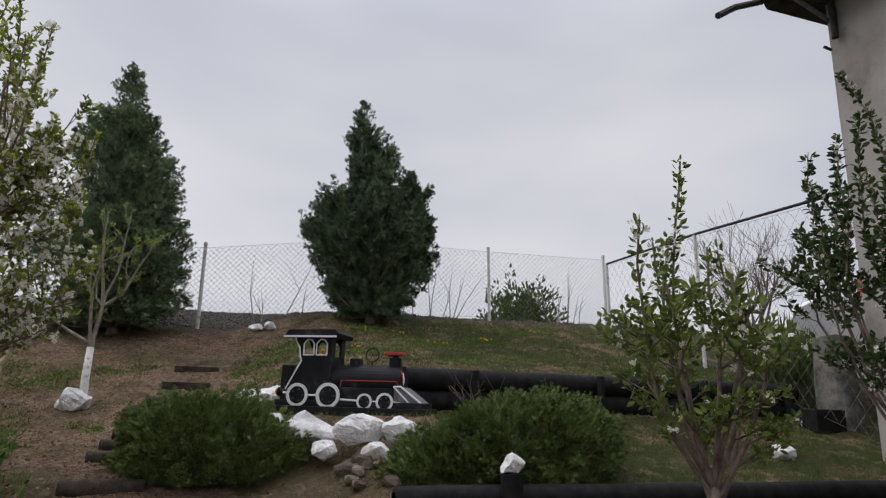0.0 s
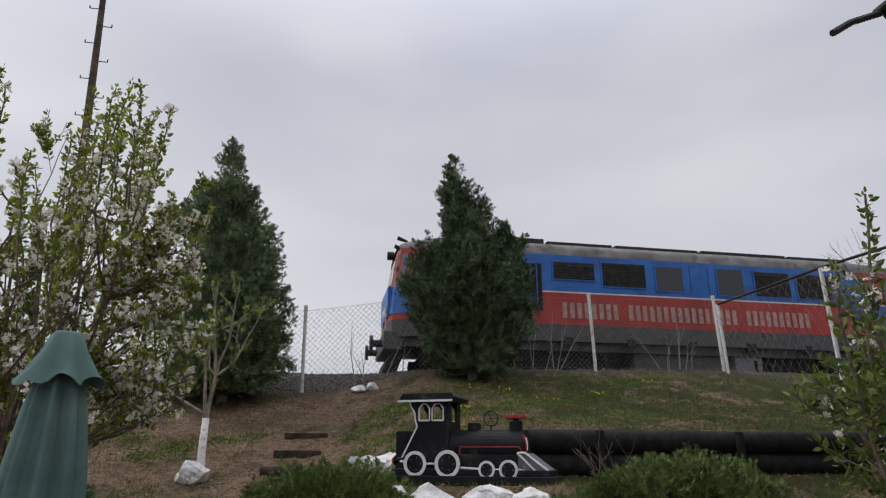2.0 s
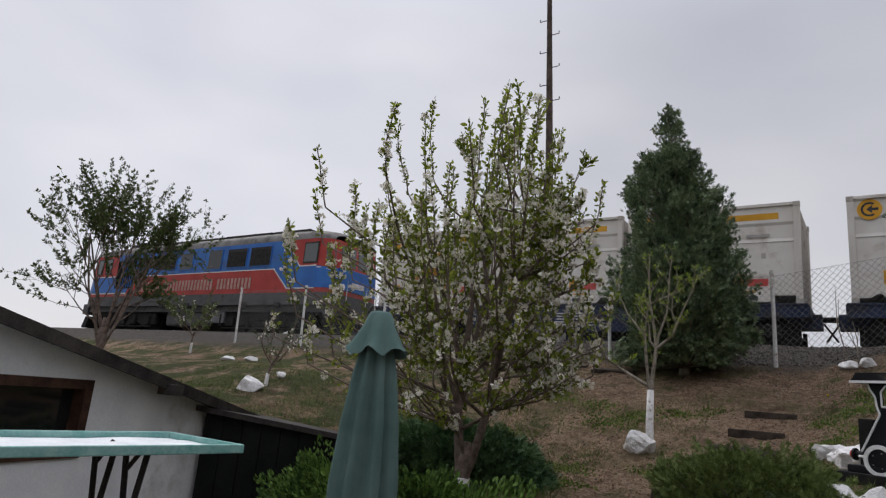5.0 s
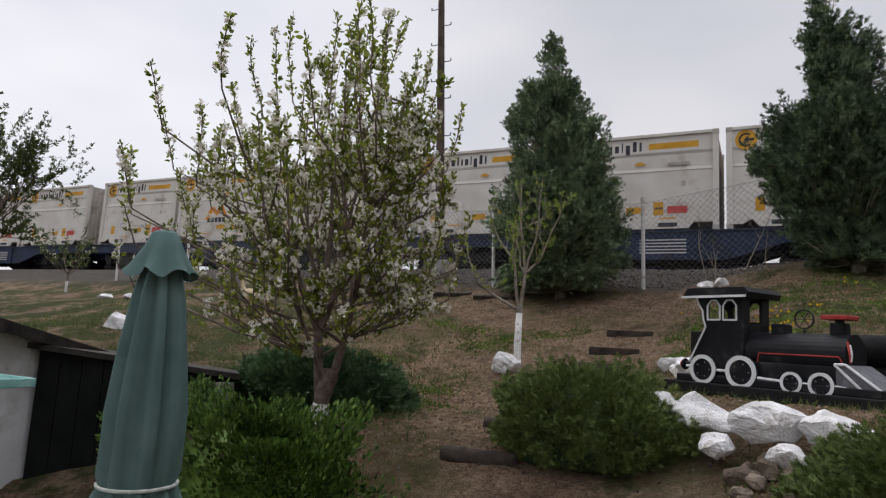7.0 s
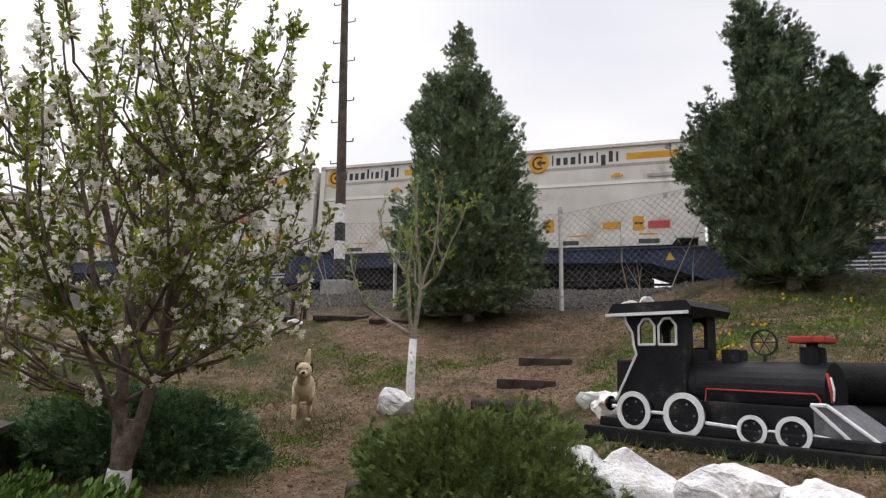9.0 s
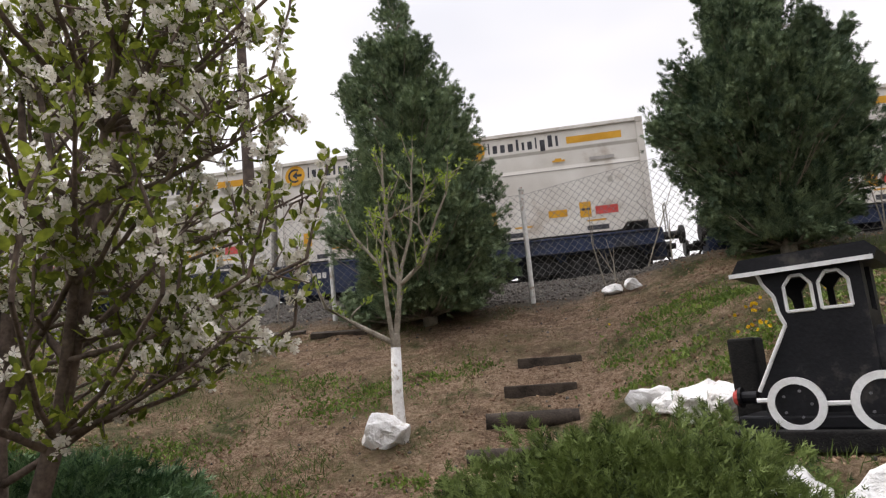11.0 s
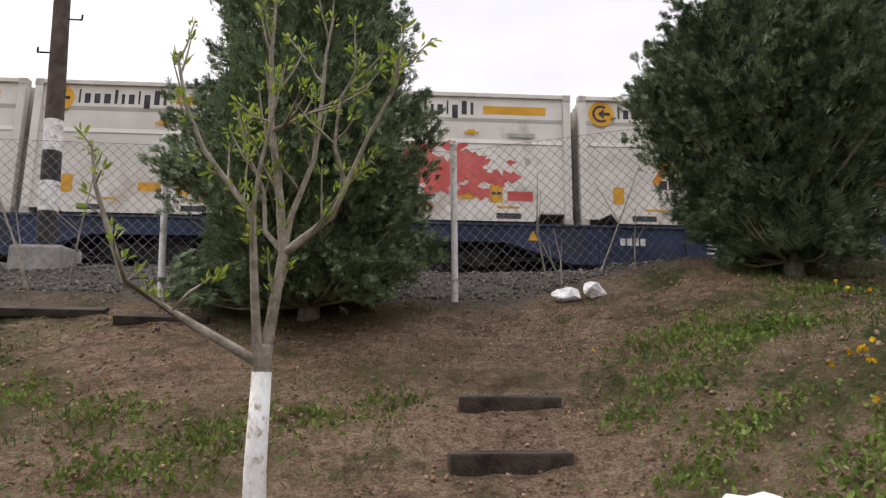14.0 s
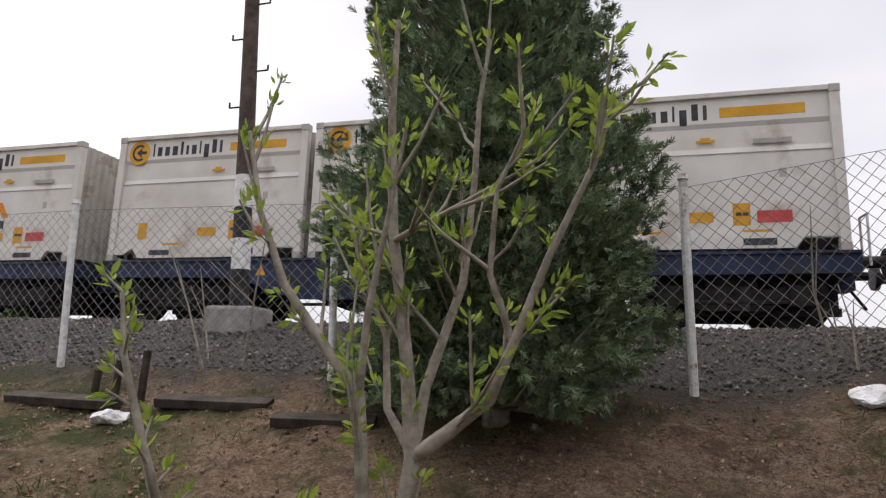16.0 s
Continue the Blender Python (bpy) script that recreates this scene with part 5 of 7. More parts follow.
    # boughs that reach towards the path
    for q in ((1.36, 0.02, 1.45), (1.3, 0.16, 1.8), (1.27, -0.3, 1.2), (1.34, -0.1, 2.1), (1.2, -0.5, 1.6), (1.15, -0.6, 2.3), (1.0, -0.9, 1.9), (1.25, -0.2, 2.6), (1.3, -0.35, 2.35), (1.1, -0.7, 2.75), (1.22, 0.1, 2.3), (0.9, -1.0, 2.4), (1.2, -0.45, 2.0)):
        q = Vector(q)
        s = min((p for p in leaders if p.z < q.z - 0.2), key=lambda p: (p - q).length)
        way = [s, s.lerp(q, 0.35) + Vector((0, 0, -0.05)), s.lerp(q, 0.7) + Vector((0, 0, -0.04)), q]
        out.append((way, [0.014, 0.011, 0.008, 0.004]))
        for i in range(36):
            f = 0.25 + 0.75 * rng.random()
            p = s.lerp(q, f) + Vector((rng.gauss(0, 0.05), rng.gauss(0, 0.06), rng.gauss(0, 0.06)))
            tips.append((p, Vector((rng.gauss(0, 0.4), rng.gauss(0, 0.4), 1)).normalized(), 0))
            out.append(([s.lerp(q, f) + Vector((0, 0, -0.03)), p], [0.005, 0.003]))

    # keep only what hangs together with the stems
    near = set()

    def cell(p):
        return (round(p[0] / 0.06), round(p[1] / 0.06), round(p[2] / 0.06))

    def joined(p):
        a, b, c = cell(p)
        return any((a + i, b + j, c + k) in near for i in (-1, 0, 1) for j in (-1, 0, 1) for k in (-1, 0, 1))

    def mark(points):
        for p, q in zip(points, points[1:]):
            p, q = Vector(p), Vector(q)
            n = max(1, int((q - p).length / 0.03))
            near.update(cell(p.lerp(q, i / n)) for i in range(n + 1))

    for line in stems:
        mark(line)
    kept = []
    for b in out:
        if all(inside(p) for p in b[0][1:]) and joined(b[0][0]):
            kept.append(b)
            mark(b[0])
    limbs("limb", kept, BARK, t, 5)
    tips = [q for q in tips + spurs if inside(q[0]) and joined(q[0])]
    dress(t, tips, rng, LEAF, 4, 0.055, 11, 0.2, 0.036, lambda p: (0.9 if p.x < 0.9 else 2.2) if p.z < 1.3 else 1.5 if p.z < 3.0 else 0.35)


cherry_tree()


def small_tree():
    x, y = -1.56, 9.4
    z = height(x, y, False)
    t = thing("young_fruit_tree", pose(x, y, z), "young fruit tree with whitewashed trunk and sparse bright leaves", "tree")
    rng = random.Random(8)
    k = 1.163 - z
    tube("trunk", [(0.02, -0.05, -0.15), (0.0, -0.02, 0.2), (0, 0, k)], [0.052, 0.047, 0.042], LIME, t, 10, "whitewashed trunk")
    tube("bare_trunk", [(0, 0, k - 0.01), (0.0, 0.0, k + 0.06), (0.005, 0, k + 0.12)], [0.041, 0.04, 0.036], YOUNG_BARK, t, 10)
    out, tips = [], []
    top = Vector((0.0, 0, k + 0.08))
    rel = lambda *pts: [Vector((px - x, py, pz - z)) for px, py, pz in pts]
    main = rel((-1.56, 0, 1.17), (-1.53, 0, 1.4), (-1.495, 0, 1.685), (-1.53, 0.02, 1.95), (-1.59, 0.03, 2.31), (-1.61, 0.03, 2.67), (-1.6, 0.02, 2.95))
    left = rel((-1.57, -0.02, 1.17), (-1.6, -0.05, 1.5), (-1.625, -0.07, 1.845), (-1.726, -0.09, 1.97), (-1.85, -0.1, 2.13), (-1.944, -0.1, 2.34), (-2.0, -0.1, 2.58))
    right = rel((-1.495, 0, 1.685), (-1.39, -0.04, 1.76), (-1.278, -0.07, 1.846), (-1.2, -0.09, 2.03), (-1.13, -0.1, 2.2), (-1.02, -0.1, 2.43), (-0.97, -0.1, 2.6))
    upper = rel((-1.495, 0, 1.69), (-1.48, 0.05, 1.866), (-1.39, 0.08, 2.156), (-1.37, 0.1, 2.45), (-1.36, 0.1, 2.7), (-1.33, 0.1, 2.9))
    cross = rel((-1.495, 0, 1.69), (-1.6, 0.08, 1.8), (-1.62, 0.1, 2.0), (-1.72, 0.12, 2.2), (-1.78, 0.13, 2.42))
    side = rel((-1.58, 0.02, 2.27), (-1.47, -0.02, 2.31), (-1.36, -0.04, 2.36), (-1.2, -0.05, 2.44))
    fork = rel((-1.625, -0.07, 1.85), (-1.6, -0.1, 2.05), (-1.55, -0.12, 2.3), (-1.5, -0.14, 2.55))
    spread = rel((-1.22, -0.08, 1.98), (-1.27, -0.14, 2.15), (-1.25, -0.17, 2.35), (-1.18, -0.18, 2.5))
    for line, r in ((main, 0.032), (left, 0.024), (right, 0.021), (upper, 0.019), (cross, 0.015), (side, 0.01), (fork, 0.013), (spread, 0.011)):
        out.append((line, [r * (1 - 0.85 * i / len(line)) for i in range(len(line))]))
        for i in range(1 if line is side else 2, len(line)):
            p, q = line[i - 1], line[i]
            for k in range(2):
                f = rng.random()
                b = p.lerp(q, f)
                d = ((q - p).normalized() + Vector((rng.gauss(0, 0.7), rng.gauss(0, 0.5), rng.gauss(0.2, 0.3)))).normalized()
                n = 0.1 + 0.2 * rng.random()
                e = b + d * n + Vector((0, 0, 0.04))
                out.append(([b, b + d * n * 0.5, e], [0.006, 0.005, 0.003]))
                tips.append((e, d, 0))
                if rng.random() < 0.6:
                    tips.append((b + d * n * 0.55, d, 0))
        tips.append((line[-1], Vector((0, 0, 1)), 0))
    low = [top + Vector(p) for p in ((0, 0, -0.05), (-0.28, -0.12, 0.12), (-0.53, -0.2, 0.28), (-0.6, -0.21, 0.46), (-0.68, -0.22, 0.68), (-0.71, -0.22, 0.85))]
    out.append((low, [0.025, 0.02, 0.016, 0.012, 0.009, 0.005]))
    out.append(([low[1].lerp(low[2], 0.3), low[1].lerp(low[2], 0.3) + Vector((0.06, 0.02, 0.08)), low[1].lerp(low[2], 0.3) + Vector((0.15, 0.03, 0.15))], [0.008, 0.006, 0.003]))
    tips += [(out[-1][0][2] + Vector((0.02 * k, 0, 0.01 * k)), Vector((0.7, 0, 0.7)), 0) for k in range(3)]
    for i in (2, 3, 4, 5):
        for k in range(3):
            p = low[i].lerp(low[i - 1], 0.3 * k)
            q = p + Vector((rng.gauss(0, 0.05), rng.gauss(0, 0.04), 0.03 + 0.04 * rng.random()))
            out.append(([p, q], [0.005, 0.003]))
            tips.append((q, (q - p).normalized(), 0))
    limbs("limb", out, YOUNG_BARK, t, 6)
    dress(t, tips, rng, YOUNG_LEAF, 9, 0.042, width=0.68)


small_tree()


def sapling(x, y, top, spread, seed, label, leaf=0.06, blossom=0.1, stems=6, lean=(0, 0), per=4, mat=None, white=True, tall=None, fork_z=None, sides=(3, 6)):
    z = height(x, y, False)
    t = thing("fruit_sapling", pose(x, y, z), label, "tree")
    rng = random.Random(seed)
    h = top - z
    fork = h * 0.27 if fork_z is None else fork_z - z
    tube("trunk", [(0, 0, -0.15), (0.01, 0, fork * 0.5), (lean[0] * 0.3, lean[1] * 0.3, fork)], [0.03, 0.025, 0.021], BARK, t, 8)
    if white:
        tube("whitewash", [(0, 0, -0.05), (0.005, 0, fork * 0.3), (0.01, 0, fork * 0.55)], [0.034, 0.031, 0.028], LIME, t, 8, "white limewashed trunk foot")
    out, tips = [], []
    for k in range(stems):
        a = 2 * math.pi * k / stems + 0.5 * rng.random() + 0.4
        high = 1.0 if k == 0 else 0.62 + 0.24 * rng.random()
        if k == 0 and tall:
            a = tall
        r = spread * (0.35 if k == 0 else 0.45 + 0.5 * rng.random())
        base = Vector((lean[0] * 0.3, lean[1] * 0.3, fork * (0.8 + 0.2 * rng.random())))
        knee = base + Vector((math.cos(a) * r * 0.8 + lean[0] * 0.5, math.sin(a) * r * 0.8 + lean[1] * 0.5, (0.2 + 0.1 * rng.random()) * (h - fork) * 1.3))
        mid = base.lerp(knee, 0.5) + Vector((math.cos(a), math.sin(a), -0.4)) * 0.05 * spread
        out.append(([base, mid, knee], [0.014, 0.012, 0.0095]))
        pts = leafy_shoot(knee, Vector((math.cos(a) * 0.1 + lean[0], math.sin(a) * 0.1 + lean[1], 1)), max(0.2, h * high - knee.z), rng, out, tips, 0.0085, 0.045)
        for j in range(rng.randint(*sides)):
            s = (mid, knee, pts[len(pts) // 4], pts[len(pts) // 3])[j % 4]
            b = a + rng.gauss(0, 1.1)
            leafy_shoot(s, Vector((math.cos(b), math.sin(b), 0.3 + 0.5 * rng.random())), spread * (0.3 + 0.4 * rng.random()), rng, out, tips, 0.005, 0.1)
    limbs("limb", out, BARK, t, 5)
    dress(t, tips, rng, mat or DARK_LEAF, per, leaf, 4, blossom, 0.032)
    return t


sapling(2.27, 2.85, 1.95, 0.42, 31, "slender fruit sapling with dark stems and dense small leaves", 0.046, 0.08, 11, (0, 0), 5, SAPLING_LEAF, True, 1.6, 0.35, (7, 10))
sapling(5.2, 4.1, 3.8, 0.75, 35, "fruit sapling with a few blossoms beside the house wall", 0.065, 0.14, 17, (0, 0), 5, None, True, None, 0.55)
sapling(-7.75, 8.55, 2.1, 0.5, 41, "thin leaning sapling with a whitewashed foot", 0.045, 0.15, 5, (0.22, 0.0), 2)
sapling(-14.4, 11.6, 3.2, 0.8, 43, "thin young tree with a white foot on the embankment", 0.06, 0.1, 6, (0, 0), 3)


def bare_tree(x, y, top, spread, seed, label, leaves=1, depth=3, name="bare_tree"):
    z = height(x, y, False)
    t = thing(name, pose(x, y, z), label, "tree")
    rng = random.Random(seed)
    h = top - z
    out, tips = [], []
    tube("trunk", [(0, 0, -0.2), (0.02, 0, h * 0.12), (0, 0.02, h * 0.28)], [0.09, 0.075, 0.06], BARK, t, 8)
    for k in range(9):
        a = 2 * math.pi * k / 9 + rng.random() * 0.6
        tilt = spread / h * (0.4 + 0.9 * rng.random())
        grow((0, 0.01, h * (0.05 + 0.2 * rng.random())), (math.cos(a) * tilt, math.sin(a) * tilt, 1), h * (0.45 + 0.2 * rng.random()), 0.034, depth, rng, out, tips, 0.2, 0.6, 0.2, (3, 4))
    limbs("limb", out, BARK, t, 5)
    if leaves:
        dress(t, [q for q in tips if rng.random() < 0.75], rng, DARK_LEAF, leaves, 0.06)


bare_tree(-12.6, 8.2, 4.75, 1.9, 51, "spreading small tree with bare twigs and first leaves", 10)
bare_tree(10.0, 10.5, 4.1, 1.6, 53, "bare twiggy bush behind the side fence", 0)


def shoots():
    """Bare upright suckers along the fence."""
    rng = random.Random(77)
    for x, n in ((0.55, 3), (1.3, 2), (3.9, 4), (4.4, 3), (6.8, 3), (7.4, 4), (-4.4, 3)):
        out = []
        y = 12.9
        z = height(x, y, False)
        for k in range(n):
            p = Vector((x + rng.gauss(0, 0.18), y + rng.gauss(0, 0.1), z - 0.05))
            d = Vector((rng.gauss(0, 0.25), rng.gauss(0, 0.12), 1)).normalized()
            L = 0.6 + 0.75 * rng.random()
            out.append(([p, p + d * L * 0.5, p + d * L + Vector((rng.gauss(0, 0.05), 0, 0))], [0.012, 0.008, 0.003]))
            q = p + d * L * 0.45
            out.append(([q, q + (d + Vector((rng.gauss(0, 0.6), 0, 0.2))) * L * 0.3], [0.006, 0.003]))
        tagged(limbs("bare_shrub", out, YOUNG_BARK), "bare upright shrub growing at the fence", "shrub", "bare shrubs")
    out, tips = [], []
    for k in range(7):
        a = 0.9 * k
        grow((2.55 + 0.05 * k, 7.0, height(2.6, 7.0, False) - 0.03), (math.cos(a) * 0.5, math.sin(a) * 0.3, 1), 0.36 + 0.16 * rng.random(), 0.007, 1, rng, out, tips, 0.3, 0.6, 0.2, (1, 3))
    tagged(limbs("bare_shrub", out, BARK), "small bare reddish shrub before the black logs", "shrub", "bare shrubs")


shoots()


def shrub(name, x, y, size, seed, mat, label, category="shrub", count=3600, leaf=0.1, shape=(NEEDLE_SHAPE, NEEDLE_FACES), up=0.5, base=None, box_shape=0.0, turn=0.0):
    z = height(x, y, False) if base is None else base
    t = thing(name, pose(x, y, z, 0, 0, turn), label, category)
    rng = np.random.default_rng(seed)
    sx, sy, sz = size
    d = rng.normal(size=(count, 3))
    d[:, 2] = np.abs(d[:, 2]) * 1.1 - 0.15
    d /= np.linalg.norm(d, axis=1, keepdims=True)
    if box_shape:
        d = np.sign(d) * np.abs(d) ** (1 - 0.55 * box_shape)
    a = np.arctan2(d[:, 1], d[:, 0])
    bump = 1 + 0.1 * np.sin(3 * a + seed) * np.cos(2.2 * d[:, 2] * 3 + seed) + 0.08 * np.sin(7 * a + 5 * d[:, 2] + 2 * seed) + 0.07 * np.sin(13 * a - 9 * d[:, 2]) * np.sin(11 * d[:, 2] + seed)
    heads = rng.normal(size=(58, 3))
    heads[:, 2] = np.abs(heads[:, 2])
    heads /= np.linalg.norm(heads, axis=1, keepdims=True)
    gap = 1 - (d / np.linalg.norm(d, axis=1, keepdims=True)) @ heads.T
    pick = gap.argmin(axis=1)
    bump *= 0.76 + 0.34 * np.exp(-gap.min(axis=1) / 0.018) * (0.5 + 0.8 * np.abs(heads[pick, 0] * 7.3 % 1.0))
    r = (0.72 + 0.28 * rng.random(count) ** 0.5) * bump
    p = d * r[:, None] * np.array([sx / 2, sy / 2, sz])
    keep = p[:, 2] > -0.1
    fan = (d - heads[pick])[keep] * 1.6
    p, d = p[keep], d[keep]
    along = d * 0.7 + fan + np.array([0, 0, up]) + rng.normal(size=p.shape) * 0.35
    scatter("foliage", p, along, leaf * (0.7 + 0.6 * rng.random(len(p))), shape[0], shape[1], mat, t, rng)
    # twiggy heart
    out = []
    g = random.Random(seed)
    for k in range(26):
        a = g.random() * 6.283
        q = Vector((math.cos(a) * sx * 0.4 * g.random(), math.sin(a) * sy * 0.4 * g.random(), sz * (0.5 + 0.4 * g.random())))
        out.append(([(q.x * 0.15, q.y * 0.15, -0.05), (q.x * 0.6, q.y * 0.6, q.z * 0.55), q], [0.02, 0.012, 0.005]))
    limbs("twig_heart", out, BARK, t, 4)
    bm = bmesh.new()
    bmesh.ops.create_icosphere(bm, subdivisions=3, radius=1, matrix=Matrix.Diagonal((sx * 0.36, sy * 0.36, sz * 0.68, 1)))
    for v in bm.verts:
        v.co *= 1 + 0.2 * noise.noise(v.co * 4 + Vector((seed, 0, 0)))
        v.co.z = max(v.co.z, -0.1)
    part("inner_needles", bm, mat, t, "dense dark inner foliage")
    return t


def juniper(name, x, y, size, seed, mat, label, base, tufts=420, leaf=0.05, reach=0.13, flat=0.0, skew=0.0):
    """A spreading juniper: plump tufts of needle sprays over a dark heart."""
    t = thing(name, pose(x, y, base), label, "shrub")
    rng = np.random.default_rng(seed)
    sx, sy, sz = size
    at, along, big = [], [], []
    for k in range(tufts):
        v = 0.02 + 0.98 * (k + 0.5) / tufts
        a = 2.39996 * k + 0.3 * rng.random()
        e = math.sqrt(max(0.0, 1 - v * v))
        lump = 1 + 0.26 * noise.noise(Vector((math.cos(a) * 1.9 + seed, math.sin(a) * 1.9, v * 2.2))) + 0.2 * (rng.random() - 0.5)
        tip = np.array([sx / 2 * e * math.cos(a), sy / 2 * e * math.sin(a), sz * v * (1 + skew * e * math.cos(a))]) * lump
        way = np.array([math.cos(a) * e, math.sin(a) * e, 0.35 + 0.75 * v - flat]) + rng.normal(size=3) * 0.22
        way /= np.linalg.norm(way)
        n = 64
        f = rng.random((n, 1))
        p = tip + way * (f - 0.85) * reach * 1.5 + rng.normal(size=(n, 3)) * reach * 0.36 * (1.1 - 0.75 * f)
        at.append(p)
        along.append(way * 1.1 + (p - tip) * 3 + rng.normal(size=(n, 3)) * 0.3)
        big.append(leaf * (0.6 + 0.7 * rng.random(n)))
    scatter("foliage", np.concatenate(at), np.concatenate(along), np.concatenate(big), SPRAY_SHAPE, SPRAY_FACES, mat, t, rng)
    bm = bmesh.new()
    bmesh.ops.create_icosphere(bm, subdivisions=4, radius=1, matrix=Matrix.Diagonal((sx * 0.4, sy * 0.4, sz * 0.8, 1)))
    for v in bm.verts:
        v.co *= 1 + 0.12 * noise.noise(v.co * 5 + Vector((seed, 0, 0)))
        v.co.z = max(v.co.z, -0.1)
    part("inner_needles", bm, mat, t, "dense dark inner foliage", True)
    out = []
    g = random.Random(seed)
    for k in range(26):
        a = g.random() * 6.283
        q = Vector((math.cos(a) * sx * 0.42, math.sin(a) * sy * 0.42, sz * (0.1 + 0.6 * g.random())))
        out.append(([(q.x * 0.15, q.y * 0.15, -0.05), (q.x * 0.6, q.y * 0.6, q.z * 0.55), q], [0.02, 0.012, 0.005]))
    limbs("twig_heart", out, BARK, t, 4)
    return t


juniper("juniper_bush", 0.04, 6.72, (1.68, 1.3, 0.6), 3, JUNIPER, "low spreading green juniper beside the step path", -0.02)
juniper("juniper_bush", 2.54, 5.72, (2.05, 1.1, 0.62), 5, JUNIPER, "wide green juniper before the black log wall", 0.02, 520, skew=0.4)
shrub("hedge", -2.46, 5.36, (2.72, 0.9, 0.72), 6, HEDGE, "clipped green hedge below the cherry tree", "hedge", 27000, 0.045, (LEAF_SHAPE, LEAF_FACES), 0.5, -0.5, 0.8, -8)
juniper("dark_juniper", -3.15, 7.3, (2.1, 1.4, 0.5), 12, SPRUCE, "flat dark juniper behind the cherry tree", 0.02, 300, 0.085, 0.2, 0.3)
shrub("round_bush", 11.2, 24.0, (4.0, 2.6, 3.2), 14, DARK_LEAF, "green bush beyond the railway", count=5200, leaf=0.18, shape=(LEAF_SHAPE, LEAF_FACES), base=2.3)
shrub("round_bush", -21.0, 24.0, (3.0, 2.6, 2.4), 15, DARK_LEAF, "green bush beyond the railway", count=3000, leaf=0.25, shape=(LEAF_SHAPE, LEAF_FACES), base=2.3)
shrub("round_bush", -26.5, 23.0, (4.4, 3, 1.8), 16, DARK_LEAF, "green bush beyond the railway", count=3000, leaf=0.25, shape=(LEAF_SHAPE, LEAF_FACES), base=2.3)
shrub("leafy_plant", 8.3, 8.2, (1.5, 0.8, 0.75), 17, DARK_LEAF, "dark long-leaved plant beside the planter", count=900, leaf=0.3, shape=(BLADE_SHAPE, BLADE_FACES), up=1.2)


# ---- the cut-out steam engine ----
def toy_engine():
    m = Matrix.Translation((0.933, 7.542, 0.647)) @ pose(0, 0, 0, 0, 0, -30.3)
    t = thing("wooden_steam_engine", m, "black painted wooden garden steam engine with white wheel rims", "garden ornament")
    f = -0.16                                             # the front face
    part("plinth", box(bmesh.new(), -0.34, 1.4, f - 0.12, 0.3, -0.2, -0.11, 0.01), TAR_WOOD, t, "dark wooden plinth")
    part("plinth", box(bmesh.new(), -0.26, 1.36, f - 0.05, 0.26, -0.11, -0.05, 0.01), BLACK_PAINT, t, "black wooden plinth")
    wall = [(-0.14, -0.04), (0.34, -0.04), (0.34, 0.62), (-0.09, 0.62), (-0.07, 0.56), (-0.03, 0.5), (-0.02, 0.42), (0.0, 0.36), (-0.16, 0.06)]

    def cab_side(y0, y1, name):
        bm = bmesh.new()
        outer = [bm.verts.new((x, 0, z)) for x, z in wall]
        edges = [bm.edges.new((outer[i], outer[(i + 1) % len(outer)])) for i in range(len(outer))]
        for x0, x1 in ((0.02, 0.135), (0.165, 0.285)):
            hole = [bm.verts.new((x, 0, z)) for x, z in ((x0, 0.42), (x1, 0.42), (x1, 0.54), (x1 - 0.035, 0.585), (x0 + 0.035, 0.585), (x0, 0.54))]
            edges += [bm.edges.new((hole[i], hole[(i + 1) % 6])) for i in range(6)]
        bmesh.ops.triangle_fill(bm, use_beauty=True, edges=edges)
        r = bmesh.ops.extrude_face_region(bm, geom=bm.faces[:])
        bmesh.ops.translate(bm, vec=(0, y1 - y0, 0), verts=[g for g in r["geom"] if isinstance(g, bmesh.types.BMVert)])
        bmesh.ops.translate(bm, vec=(0, y0, 0), verts=bm.verts[:])
        bmesh.ops.recalc_face_normals(bm, faces=bm.faces)
        return part(name, bm, BLACK_PAINT, t)

    cab_side(f, f + 0.025, "cab_wall")
    cab_side(0.2, 0.225, "cab_wall")
    part("cab_front", box(bmesh.new(), 0.315, 0.34, f + 0.025, f + 0.1, 0.3, 0.62), BLACK_PAINT, t)
    part("cab_front", box(bmesh.new(), 0.315, 0.34, 0.12, 0.2, 0.3, 0.62), BLACK_PAINT, t)
    part("cab_front", box(bmesh.new(), 0.315, 0.34, f + 0.025, 0.2, -0.04, 0.4), BLACK_PAINT, t)
    part("cab_roof", slab([(-0.2, 0.61), (0.4, 0.61), (0.42, 0.65), (0.38, 0.69), (-0.15, 0.69)], f - 0.05, 0.28), BLACK_PAINT, t)
    part("roof_edge", box(bmesh.new(), -0.2, 0.4, f - 0.062, f - 0.049, 0.605, 0.625), WHITE_PAINT, t, "white roof edge line")
    for x0, x1 in ((0.02, 0.135), (0.165, 0.285)):
        o = [(x0, 0.42), (x1, 0.42), (x1, 0.54), (x1 - 0.035, 0.585), (x0 + 0.035, 0.585), (x0, 0.54)]
        bm = bmesh.new()
        for i in range(6):
            a, b = o[i], o[(i + 1) % 6]
            rod(bm, (a[0], f - 0.004, a[1]), (b[0], f - 0.004, b[1]), 0.008, sides=6)
        part("window_rim", bm, WHITE_PAINT, t, "white window outline")
    bm = bmesh.new()
    for a, b in zip(wall[3:], wall[4:]):
        rod(bm, (a[0], f - 0.004, a[1]), (b[0], f - 0.004, b[1]), 0.009, sides=6)
    part("edge_line", bm, WHITE_PAINT, t, "white edge line")
    bm = bmesh.new()
